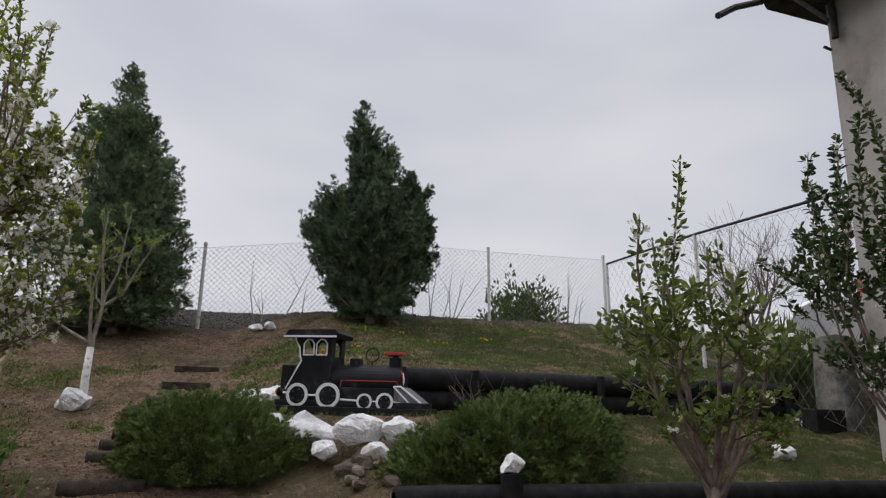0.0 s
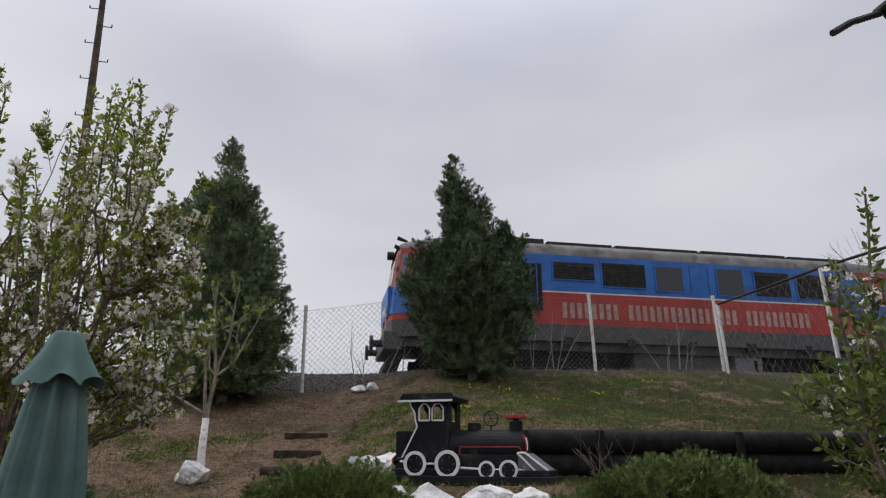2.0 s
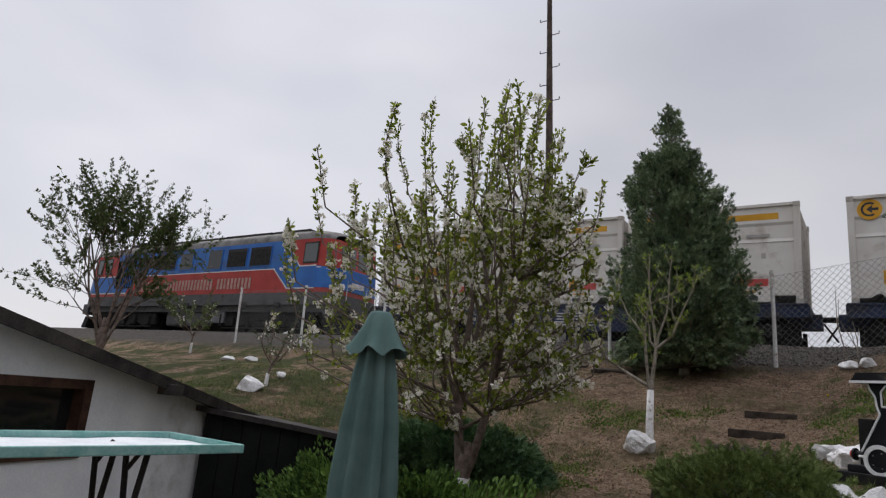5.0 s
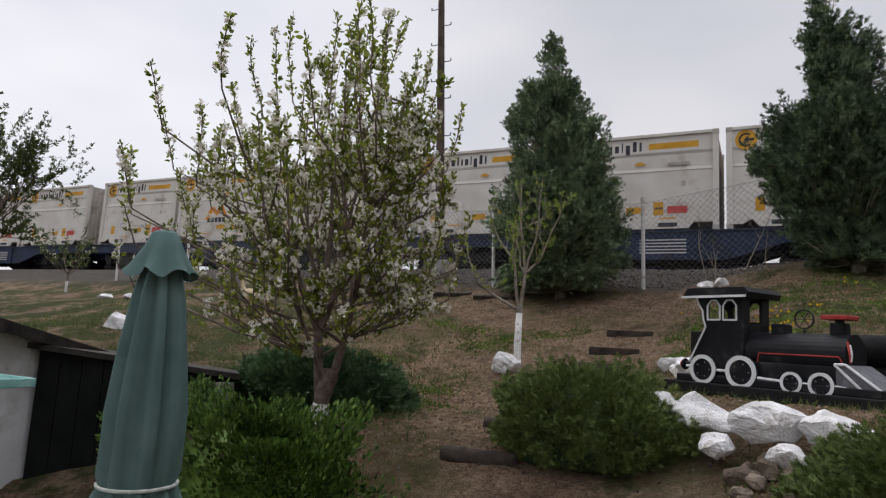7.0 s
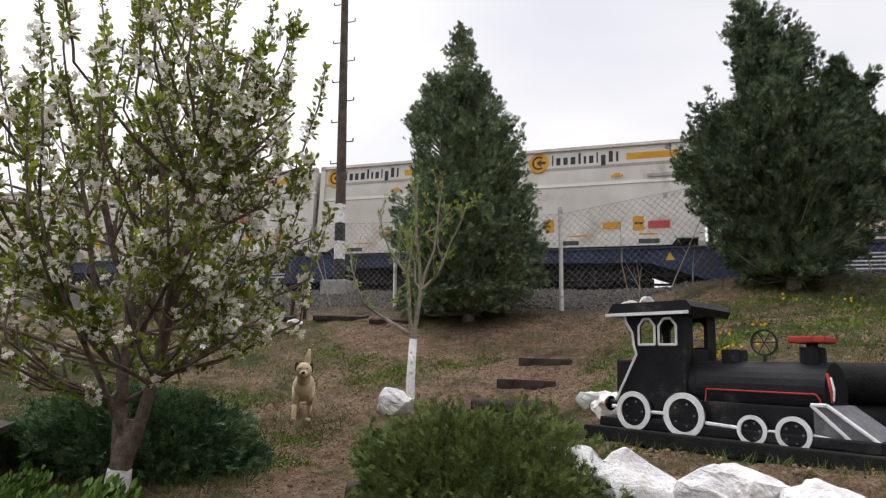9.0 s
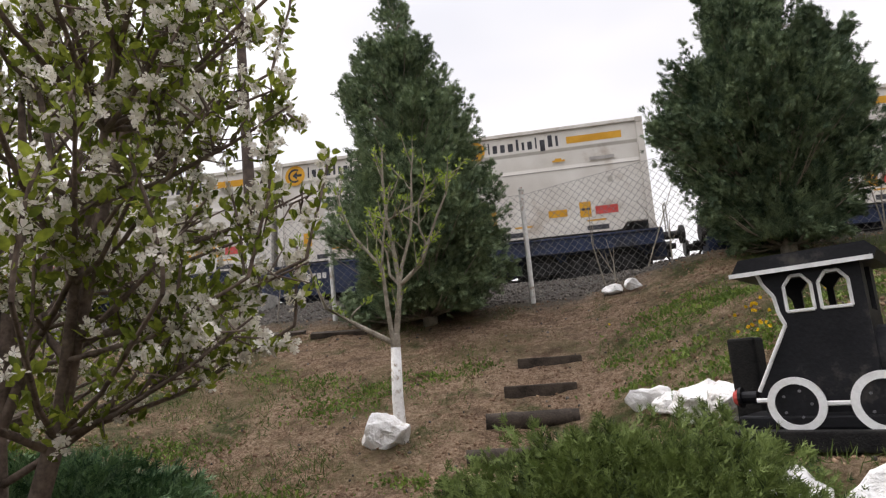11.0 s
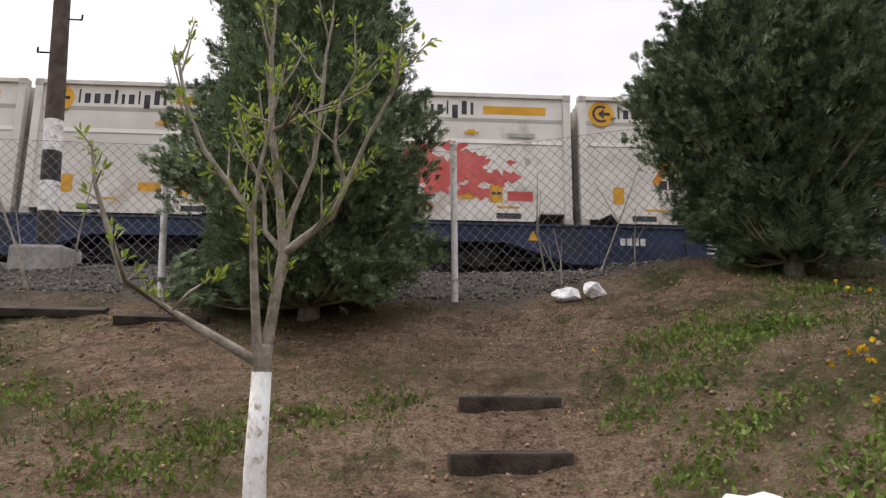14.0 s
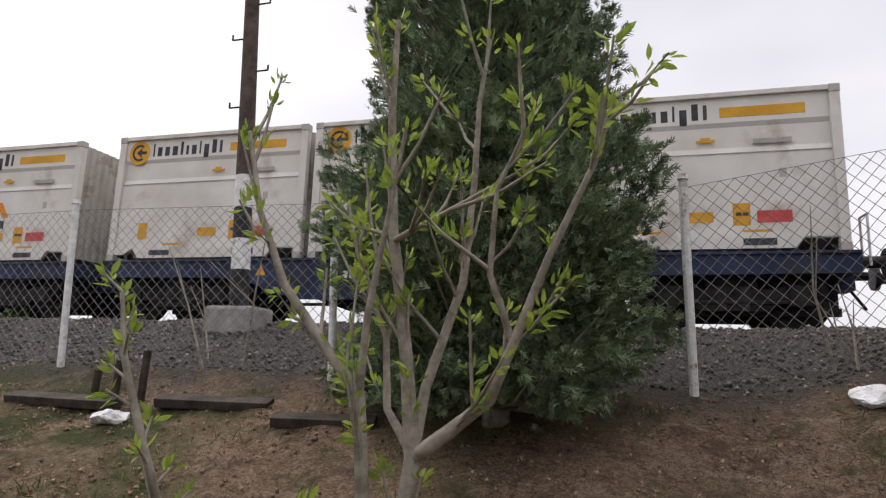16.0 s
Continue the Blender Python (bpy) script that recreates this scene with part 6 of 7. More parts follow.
    rod(bm, (0.34, 0.03, 0.165), (1.1, 0.03, 0.165), 0.165, sides=28)
    part("boiler", bm, BLACK_PAINT, t, "black round boiler")
    part("skirt", box(bmesh.new(), 0.3, 1.12, f + 0.01, 0.2, -0.1, 0.09, 0.008), BLACK_PAINT, t)
    o = [(0.46, 0.16), (1.06, 0.16), (1.08, 0.13), (1.08, 0.07)]
    bm = bmesh.new()
    for a, b in list(zip(o, o[1:])) + [((0.46, 0.16), (0.45, 0.09))]:
        rod(bm, (a[0], -0.143, a[1]), (b[0], -0.143, b[1]), 0.005, sides=6)
    part("red_line", bm, RED_PAINT, t, "thin red line")
    for x, z, r in ((0.0, 0.0, 0.122), (0.345, 0.0, 0.132), (0.748, -0.05, 0.082), (0.965, -0.05, 0.092)):
        w = part("wheel", rods(((x, f - 0.045, z), (x, f - 0.01, z), r * 0.98), sides=32), BLACK_PAINT, t, "black disc wheel")
        part("rim", ring(bmesh.new(), (x, z), r * 0.74, r, f - 0.055, f - 0.043, 36), WHITE_PAINT, w, "white painted rim")
        bm = bmesh.new()
        for k in range(5):
            a = 2 * math.pi * k / 5
            rod(bm, (x + 0.5 * r * math.cos(a), f - 0.05, z + 0.5 * r * math.sin(a)), (x + 0.5 * r * math.cos(a), f - 0.044, z + 0.5 * r * math.sin(a)), 0.007, sides=6)
        part("bolt", bm, GREY_PAINT, w)
    for x0, x1, z0, z1 in ((0.12, 0.21, 0.0, 0.0), (0.475, 0.67, -0.035, -0.045), (0.83, 0.87, -0.05, -0.05), (1.055, 1.13, -0.05, -0.06), (-0.17, -0.12, 0.02, 0.02)):
        part("coupling_bar", rods(((x0, f - 0.03, z0), (x1, f - 0.03, z1), 0.011), sides=6), WHITE_PAINT, t, "white connecting rod")
    part("cowcatcher", slab([(1.056, -0.1), (1.34, -0.1), (1.35, -0.06), (1.125, 0.105), (1.056, 0.105)], f - 0.02, 0.2), GREY_PAINT, t, "grey cowcatcher")
    bm = bmesh.new()
    for a, b in (((1.05, 0.105), (1.125, 0.108)), ((1.125, 0.108), (1.35, -0.06)), ((1.25, -0.085), (1.35, -0.06)), ((1.05, 0.105), (1.25, -0.085)), ((1.06, -0.085), (1.25, -0.085))):
        rod(bm, (a[0], f - 0.028, a[1]), (b[0], f - 0.028, b[1]), 0.01, sides=6)
    part("cowcatcher_line", bm, WHITE_PAINT, t, "white cowcatcher outline")
    part("dome", box(bmesh.new(), 0.5, 0.61, -0.03, 0.09, 0.31, 0.4, 0.01), BLACK_PAINT, t)
    bm = bmesh.new()
    ring(bm, (0.735, 0.44), 0.068, 0.078, 0.02, 0.035, 28)
    rod(bm, (0.735, 0.028, 0.3), (0.735, 0.028, 0.37), 0.01, sides=6)
    for k in range(3):
        a = math.pi * k / 3
        rod(bm, (0.735 - 0.072 * math.cos(a), 0.028, 0.44 - 0.072 * math.sin(a)), (0.735 + 0.072 * math.cos(a), 0.028, 0.44 + 0.072 * math.sin(a)), 0.003, sides=5)
    part("ring_wheel", bm, IRON, t, "thin iron ring on the boiler")
    part("chimney", rods(((0.995, 0.03, 0.3), (0.995, 0.03, 0.41), 0.068, 0.066), ((0.995, 0.03, 0.41), (0.995, 0.03, 0.44), 0.03), sides=18), BLACK_PAINT, t)
    part("chimney_cap", box(bmesh.new(), 0.9, 1.09, -0.06, 0.12, 0.435, 0.47, 0.008), RED_PAINT, t, "flat red chimney cap")
    part("bunting", rods(((1.105, -0.1, 0.27), (1.125, -0.125, 0.2), 0.008), ((1.125, -0.125, 0.2), (1.13, -0.12, 0.12), 0.007), sides=6), RED_PAINT, t, "red twisted cord")
    part("bunting", rods(((1.12, -0.1, 0.25), (1.14, -0.12, 0.18), 0.007), ((1.14, -0.12, 0.18), (1.135, -0.12, 0.13), 0.006), sides=6), WHITE_PAINT, t, "white twisted cord")
    part("rear_post", box(bmesh.new(), -0.37, -0.23, 0.14, 0.32, -0.2, 0.33, 0.015), TAR_WOOD, t, "black square post")
    part("rear_buffer", rods(((-0.2, f + 0.1, 0.03), (-0.27, f + 0.1, 0.03), 0.03), ((-0.27, f + 0.1, 0.03), (-0.285, f + 0.1, 0.03), 0.05), sides=12), BLACK_PAINT, t)
    part("rear_lamp", rods(((-0.286, f + 0.1, 0.03), (-0.31, f + 0.1, 0.03), 0.045, 0.03), sides=12), RED_PAINT, t, "red rear lamp")


toy_engine()


# ---- logs, steps and stones ----
def log_between(a, b, r, mat, name, label, group="", kind="", parent=None):
    n = 14
    d = Vector(b) - Vector(a)
    pts = [Vector(a) + d * (i / n) + Vector((0, 0.01 * noise.noise(Vector((i * 0.7, a[2] * 9, a[1]))), 0.008 * noise.noise(Vector((i * 0.9, 5, a[0]))))) for i in range(n + 1)]
    ob = tube(name, [pts[0] - d * 0.0005] + pts, [r * 0.6] + [r * (1 + 0.06 * noise.noise(Vector((i * 1.3, a[0] * 3, a[2] * 5)))) for i in range(n + 1)], mat, parent, 12)
    return ob if parent else tagged(ob, label, "log", group, kind)


def steps():
    rows = [(-0.32, 10.39, 0.6, "plank"), (-0.41, 9.81, 0.62, "plank"), (-0.47, 9.27, 0.72, "log"), (-0.6, 8.7, 0.62, "log"), (-0.66, 8.15, 0.64, "log"), (-0.7, 7.65, 0.62, "log"), (-0.72, 7.14, 0.62, "log"), (-0.74, 6.3, 0.62, "log")]
    for x, y, w, kind in rows:
        z = height(x, y, False)
        turn = 4 + 4 * math.sin(9 * y)
        if kind == "plank":
            ob = part("step_plank", box(bmesh.new(), -w / 2, w / 2, -0.06, 0.06, -0.1, 0.06, 0.012), OLD_WOOD)
            ob.matrix_basis = pose(x, y, z, 0, 0, turn)
            tagged(ob, "dark weathered timber set as a step in the slope", "step", "garden steps")
        else:
            c, s = math.cos(radians(turn)) * w / 2, math.sin(radians(turn)) * w / 2
            log_between((x - c, y - s, z + 0.01), (x + c, y + s, z + 0.01), 0.075, OLD_WOOD, "step_log", "dark round log set as a step in the slope", "garden steps")


steps()


def log_walls():
    for k, z in enumerate((0.62, 0.87)):
        log_between((1.74 + 0.05 * k, 7.64, z), (7.9, 7.76, z + 0.02), 0.132, TAR_WOOD, "retaining_log", "black tarred log in the retaining wall", "retaining logs")
    for x in (2.9, 4.6, 6.2, 7.6):
        tagged(part("log_stake", rods(((x, 7.53, 0.3), (x, 7.53, 0.99), 0.05), sides=10), TAR_WOOD), "black stake holding the retaining logs", "stake", "log stakes")
    for k, z in enumerate((-0.62, -0.44, -0.26, -0.08)):
        log_between((1.35, 5.08, z), (9.0, 5.12, z), 0.092, TAR_WOOD, "kerb_log", "black tarred log along the lower bed", "kerb logs")
    tagged(part("bollard", rods(((2.24, 5.0, -0.8), (2.24, 5.0, 0.1), 0.085), sides=14), TAR_WOOD), "black wooden bollard at the lower bed", "bollard")


log_walls()


def stones():
    rows = [("whitewashed_stone", -1.6, 9.05, (0.4, 0.36, 0.33), "large whitewashed stone at the foot of the young tree", 1),
            ("whitewashed_stone", 0.5, 12.25, (0.34, 0.24, 0.16), "flat whitewashed stone near the fence", 2), ("whitewashed_stone", 0.74, 12.2, (0.32, 0.24, 0.17), "flat whitewashed stone near the fence", 3),
            ("whitewashed_stone", 0.4, 9.05, (0.36, 0.3, 0.24), "rough whitewashed stone behind the toy engine", 4), ("whitewashed_stone", 0.53, 8.82, (0.3, 0.28, 0.22), "rough whitewashed stone behind the toy engine", 5),
            ("whitewashed_stone", 0.66, 8.5, (0.5, 0.44, 0.28), "rough whitewashed stone behind the toy engine", 6), ("whitewashed_stone", 0.78, 8.25, (0.42, 0.38, 0.28), "rough whitewashed stone behind the toy engine", 7),
            ("whitewashed_stone", -7.72, 8.2, (0.55, 0.4, 0.3), "whitewashed stone under the leaning sapling", 9), ("whitewashed_stone", -7.9, 9.0, (0.25, 0.2, 0.12), "small whitewashed stone on the slope", 10),
            ("whitewashed_stone", -4.5, 11.66, (0.3, 0.22, 0.12), "flat whitewashed stone near the fence", 11), ("whitewashed_stone", -4.9, 10.2, (0.34, 0.24, 0.14), "flat whitewashed stone on the slope", 12),
            ("whitewashed_stone", 1.2, 5.0, (0.24, 0.2, 0.5), "upright whitewashed stone at the bed's end", 13), ("whitewashed_stone", 5.95, 6.1, (0.3, 0.24, 0.2), "small whitewashed stone in the lawn", 14),
            ("whitewashed_stone", -12.0, 11.0, (0.4, 0.3, 0.15), "flat whitewashed stone on the embankment", 15), ("whitewashed_stone", -11.3, 11.1, (0.3, 0.3, 0.15), "flat whitewashed stone on the embankment", 16)]
    for name, x, y, size, label, seed in rows:
        ob = new(name, stone_mesh(name, size, seed, WHITE_STONE))
        ob.matrix_basis = pose(x, y, height(x, y, False) + size[2] * (0.16 if "behind" in label else 0.22), 0, 0, 37 * seed)
        tagged(ob, label, "stone", "whitewashed stones")
    # the row that holds up the engine's terrace
    for k, (u, s) in enumerate(((-0.38, (0.42, 0.34, 0.42)), (0.04, (0.54, 0.38, 0.44)), (0.5, (0.56, 0.36, 0.4)), (0.95, (0.5, 0.34, 0.34)), (0.72, (0.3, 0.24, 0.24)), (0.22, (0.28, 0.22, 0.26)))):
        v = -0.62 if k < 4 else -0.8
        x, y = 1.2 + u * 0.864 + v * 0.503, 7.1 - u * 0.503 + v * 0.864
        ob = new("whitewashed_stone", stone_mesh("whitewashed_stone", (0.96 * s[0], 0.96 * s[1], 0.76 * s[2]), 20 + k, WHITE_STONE))
        ob.matrix_basis = pose(x, y, 0.33 if k < 4 else 0.16, 0, 0, -30 + 15 * math.sin(k))
        tagged(ob, "large whitewashed stone holding the toy engine's terrace", "stone", "terrace stones")
    ob = new("whitewashed_stone", stone_mesh("whitewashed_stone", (0.2, 0.17, 0.16), 31, WHITE_STONE))
    ob.matrix_basis = pose(2.24, 5.0, 0.16)
    tagged(ob, "whitewashed stone lying on the black bollard", "stone", "whitewashed stones")
    rng = random.Random(6)
    grey = [stone_mesh("earth_stone", (0.2, 0.16, 0.13), 40 + k, EARTH_STONE) for k in range(4)]
    for k in range(14):
        x, y = 1.15 + 0.5 * rng.random(), 5.5 + 0.75 * rng.random()
        ob = new("earth_stone", grey[k % 4])
        ob.matrix_basis = pose(x, y, height(x, y, False) + 0.04, 0, 0, 360 * rng.random()) @ Matrix.Scale(0.6 + 0.7 * rng.random(), 4)
        tagged(ob, "brown stone in the bare soil between the junipers", "stone", "earth stones")


stones()


# ---- garden things ----
def parasol():
    x, y, top = -1.16, 3.46, 1.2
    g = height(x, y, False)
    t = thing("closed_parasol", pose(x, y, g), "closed faded green parasol tied with a pale cord", "parasol")
    h = top - g
    part("pole", rods(((0, 0, 0.0), (0, 0, h - 0.02), 0.02), sides=10), IRON, t)
    part("foot", box(bmesh.new(), -0.22, 0.22, -0.22, 0.22, -0.05, 0.08, 0.02), CONCRETE, t)
    n, rows = 64, [(0.6, 0.2, 0.045), (0.75, 0.19, 0.045), (0.9, 0.15, 0.025), (0.95, 0.138, 0.018), (1.0, 0.145, 0.025), (1.3, 0.142, 0.03), (1.6, 0.118, 0.026), (1.85, 0.092, 0.02), (h - 0.16, 0.072, 0.01)]
    k = (h - 0.16 - 0.6) / (2.0 - 0.6)
    verts, faces = [], []
    for z, r, f in rows:
        zz = 0.6 + (z - 0.6) * k if z < h - 0.16 else h - 0.16
        for i in range(n):
            a = 2 * math.pi * i / n
            rr = r + f * math.sin(8 * a + 0.7 * math.sin(3 * z)) + 0.3 * f * math.sin(19 * a + z)
            verts.append((rr * math.cos(a), rr * math.sin(a), zz))
    for j in range(len(rows) - 1):
        for i in range(n):
            faces.append((j * n + i, j * n + (i + 1) % n, (j + 1) * n + (i + 1) % n, (j + 1) * n + i))
    raw("canopy", verts, faces, CANVAS, t, "hanging green canvas folds", True)
    verts, faces = [], []
    for z, r, f in ((h - 0.19, 0.14, 0.026), (h - 0.16, 0.122, 0.018), (h - 0.07, 0.08, 0.007), (h - 0.005, 0.058, 0.002), (h + 0.008, 0.045, 0), (h + 0.01, 0.01, 0)):
        for i in range(n):
            a = 2 * math.pi * i / n
            rr = r + f * math.sin(6 * a + 1)
            verts.append((rr * math.cos(a), rr * math.sin(a), z + f * 0.8 * math.cos(6 * a + 1)))
    for j in range(5):
        for i in range(n):
            faces.append((j * n + i, j * n + (i + 1) % n, (j + 1) * n + (i + 1) % n, (j + 1) * n + i))
    raw("cap", verts, faces, CANVAS, t, "flared green canvas cap", True)
    bm = bmesh.new()
    zc = 0.6 + (0.95 - 0.6) * k
    for i in range(32):
        a, b = 2 * math.pi * i / 32, 2 * math.pi * (i + 1) / 32
        rod(bm, (0.162 * math.cos(a), 0.162 * math.sin(a), zc), (0.162 * math.cos(b), 0.162 * math.sin(b), zc), 0.008, sides=6)
    part("cord", bm, CORD, t, "pale tie cord")


parasol()


def low_canopy():
    t = thing("garden_canopy", pose(-2.5, 2.5, 0.0), "white cloth garden canopy with teal edge on dark folding legs", "canopy")
    g = height(-2.5, 2.5, False)
    bm = bmesh.new()
    r = bmesh.ops.create_grid(bm, x_segments=14, y_segments=20, size=0.5)
    for v in bm.verts:
        v.co = Vector((v.co.x * 0.66, v.co.y * 2.1, 0.43 + 0.012 * noise.noise(v.co * 7) - 0.03 * (v.co.x * v.co.x + v.co.y * v.co.y)))
    r = bmesh.ops.extrude_face_region(bm, geom=bm.faces[:])
    bmesh.ops.translate(bm, vec=(0, 0, 0.012), verts=[q for q in r["geom"] if isinstance(q, bmesh.types.BMVert)])
    part("cloth", bm, AWNING, t, "white cloth top", True)
    for x0, x1, y0, y1 in ((-0.34, 0.34, -1.07, -1.05), (-0.34, 0.34, 1.05, 1.07), (-0.355, -0.335, -1.07, 1.07), (0.335, 0.355, -1.07, 1.07)):
        part("edge_trim", box(bmesh.new(), x0, x1, y0, y1, 0.42, 0.468, 0.006), TEAL, t, "teal scalloped edge")
    for y in (0.55, -0.75):
        for x in (-0.15, 0.15):
            part("leg", rods(((x - 0.16, y, g), (x + 0.1, y, 0.43), 0.016), ((x + 0.16, y, g), (x - 0.1, y, 0.43), 0.016), ((x - 0.06, y, 0.32), (x + 0.06, y, 0.44), 0.012), sides=8), IRON, t, "dark folding leg")


low_canopy()


def garden_house():
    t = thing("garden_house", Matrix(), "low white plastered garden house with a dark felt roof", "house")
    # wall towards the garden, with a window opening; u runs from the far corner towards the south
    a, d = Vector((-4.53, 5.09, 0)), Vector((0.26, -0.965, 0)).normalized()
    nrm = Vector((d.y, -d.x, 0)) * -1
    top = lambda u: 0.56 + 0.219 * u
    U, g = 8.5, -1.0

    def panel(name, u0, u1, z0, z1a, z1b, mat, out0=0.0, out1=-0.2, label=""):
        v = []
        for o in (out0, out1):
            for u, z in ((u0, z0), (u1, z0), (u1, z1b), (u0, z1a)):
                p = a + d * u + nrm * o
                v.append((p.x, p.y, z))
        return raw(name, v, [(0, 1, 2, 3), (7, 6, 5, 4), (0, 4, 5, 1), (1, 5, 6, 2), (2, 6, 7, 3), (3, 7, 4, 0)], mat, t, label)

    w0, w1, z0, z1 = 1.42, 2.55, 0.15, 0.72
    panel("wall", 0, w0, g, top(0), top(w0), PLASTER, label="white plastered wall")
    panel("wall", w1, U, g, top(w1), top(U), PLASTER)
    panel("wall", w0, w1, g, z0, z0, PLASTER)
    panel("wall", w0, w1, z1, top(w0), top(w1), PLASTER)
    panel("window_glass", w0 + 0.06, w1 - 0.06, z0 + 0.06, z1 - 0.06, z1 - 0.06, DARK_GLASS, -0.1, -0.12)
    for q in ((w0, w0 + 0.07, z0, z1), (w1 - 0.07, w1, z0, z1), (w0 + 0.07, w1 - 0.07, z1 - 0.07, z1), (w0 + 0.07, w1 - 0.07, z0, z0 + 0.07)):
        panel("window_frame", q[0], q[1], q[2], q[3], q[3], BROWN_WOOD, 0.015, -0.1, "brown window frame")
    # end wall to the north
    e = [a, a - Vector((5.2, 0.9, 0))]
    v = [(p.x, p.y, z) for z in (g, 0.42) for p in (e[0], e[1], e[1] - Vector((0, 0.2, 0)), e[0] - Vector((0, 0.2, 0)))]
    raw("wall", v, [(0, 1, 5, 4), (2, 3, 7, 6), (4, 5, 6, 7), (0, 4, 7, 3), (1, 2, 6, 5)], PLASTER, t)
    # roof slab following the rake
    v = []
    for dz in (0.015, 0.06):
        for u, o in ((-0.75, 0.14), (U, 0.14), (U, -5.5), (-0.75, -5.5)):
            p = a + d * u + nrm * o
            v.append((p.x, p.y, top(u) + dz))
    raw("roof", v, [(3, 2, 1, 0), (4, 5, 6, 7), (0, 1, 5, 4), (1, 2, 6, 5), (2, 3, 7, 6), (3, 0, 4, 7)], ROOFING, t, "dark felt roof")
    v = []
    for o in (0.13, 0.155):
        for u, dz in ((-0.75, -0.04), (U, -0.04), (U, 0.05), (-0.75, 0.05)):
            p = a + d * u + nrm * o
            v.append((p.x, p.y, top(u) + dz))
    raw("barge_board", v, [(0, 1, 2, 3), (7, 6, 5, 4), (0, 4, 5, 1), (1, 5, 6, 2), (2, 6, 7, 3), (3, 7, 4, 0)], ROOFING, t)
    p = a + d * 0.75 + nrm * 0.1
    part("rafter_end", box(bmesh.new(), p.x - 0.05, p.x + 0.2, p.y - 0.04, p.y + 0.04, top(0.75) - 0.08, top(0.75) + 0.01), ROOFING, t)
    part("lattice", box(bmesh.new(), *(sorted(((a + d * 2.9 + nrm * 0.02).x, (a + d * 3.5 + nrm * 0.05).x))), *(sorted(((a + d * 2.9).y, (a + d * 3.5).y))), -0.9, -0.2), IRON, t)

    s = thing("black_shed", Matrix(), "low black boarded shed leaning on the garden house", "shed")
    c = [Vector((-4.45, 5.0, 0)), Vector((-3.15, 5.98, 0)), Vector((-3.9, 6.7, 0)), Vector((-5.2, 5.9, 0))]
    tops = (0.5, 0.3, 0.26, 0.45)
    n = 9
    for i in range(n):
        f0, f1 = i / n, (i + 0.96) / n
        p, q = c[0].lerp(c[1], f0), c[0].lerp(c[1], f1)
        z0, z1 = tops[0] + (tops[1] - tops[0]) * f0, tops[0] + (tops[1] - tops[0]) * f1
        o = Vector((-0.03, 0.04, 0)) * 0.6
        raw("board", [(p.x, p.y, -1), (q.x, q.y, -1), (q.x, q.y, z1), (p.x, p.y, z0), (p.x + o.x, p.y + o.y, -1), (q.x + o.x, q.y + o.y, -1), (q.x + o.x, q.y + o.y, z1), (p.x + o.x, p.y + o.y, z0)], [(0, 1, 2, 3), (7, 6, 5, 4), (0, 4, 5, 1), (1, 5, 6, 2), (2, 6, 7, 3), (3, 7, 4, 0)], SHED_BLACK, s)
    for i, j in ((1, 2), (2, 3)):
        p, q = c[i], c[j]
        o = Vector((-0.05, -0.05, 0))
        raw("side_wall", [(p.x, p.y, -1), (q.x, q.y, -1), (q.x, q.y, tops[j]), (p.x, p.y, tops[i]), (p.x + o.x, p.y + o.y, -1), (q.x + o.x, q.y + o.y, -1), (q.x + o.x, q.y + o.y, tops[j]), (p.x + o.x, p.y + o.y, tops[i])], [(0, 1, 2, 3), (7, 6, 5, 4), (0, 4, 5, 1), (1, 5, 6, 2), (2, 6, 7, 3), (3, 7, 4, 0)], SHED_BLACK, s)
    m = sum(c, Vector()) / 4
    v = []
    for dz in (0.01, 0.06):
        for p, z in zip(c, tops):
            q = m + (p - m) * 1.12
            v.append((q.x, q.y, z + dz))
    raw("shed_roof", v, [(3, 2, 1, 0), (4, 5, 6, 7), (0, 1, 5, 4), (1, 2, 6, 5), (2, 3, 7, 6), (3, 0, 4, 7)], ROOFING, s, "dark felt shed roof")
    part("corner_post", box(bmesh.new(), -3.2, -3.08, 5.86, 5.98, -1, 0.28, 0.01), CONCRETE, s, "grey corner post")


garden_house()


def main_house():
    t = thing("tall_house", Matrix(), "tall grey rendered house wall with dark eaves", "house")
    part("wall", boxed(7.3, 15.0, -7.0, 6.0, -1.2, 6.2), GREY_PLASTER, t, "grey rendered wall")
    part("eave_board", slab([(6.65, 6.0), (15.4, 6.0), (15.4, 6.17), (6.55, 6.17)], -7.4, 6.35), ROOFING, t, "dark eaves boarding")
    part("gutter", rods(((6.52, -7.4, 6.14), (6.52, 6.35, 6.1), 0.06), sides=10), IRON, t, "dark gutter")
    part("gutter_end", rods(((6.52, 6.3, 6.06), (6.1, 6.35, 5.9), 0.045), ((6.1, 6.35, 5.9), (5.8, 6.35, 5.7), 0.045), sides=8), IRON, t)
    part("downpipe", rods(((7.22, 5.85, 5.97), (7.22, 5.85, 5.4), 0.045), ((7.22, 5.85, 5.97), (6.7, 5.9, 5.92), 0.04), sides=10), IRON, t, "short grey downpipe")
    part("bracket", rods(((7.27, 5.97, 5.3), (7.15, 5.97, 5.32), 0.02), sides=6), IRON, t)
    part("strut", rods(((7.28, 5.95, 5.72), (6.6, 5.95, 5.97), 0.03), sides=8), GREY_PAINT, t)
    w = thing("white_wall", Matrix(), "low white garden wall with a sloping top beside the house", "wall")
    part("wall_body", slab([(9.2, 0.7), (12, 0.7), (12, 2.75), (10.2, 2.7), (9.5, 2.4), (9.2, 2.0)], 9.0, 9.2), PLASTER, w)


main_house()


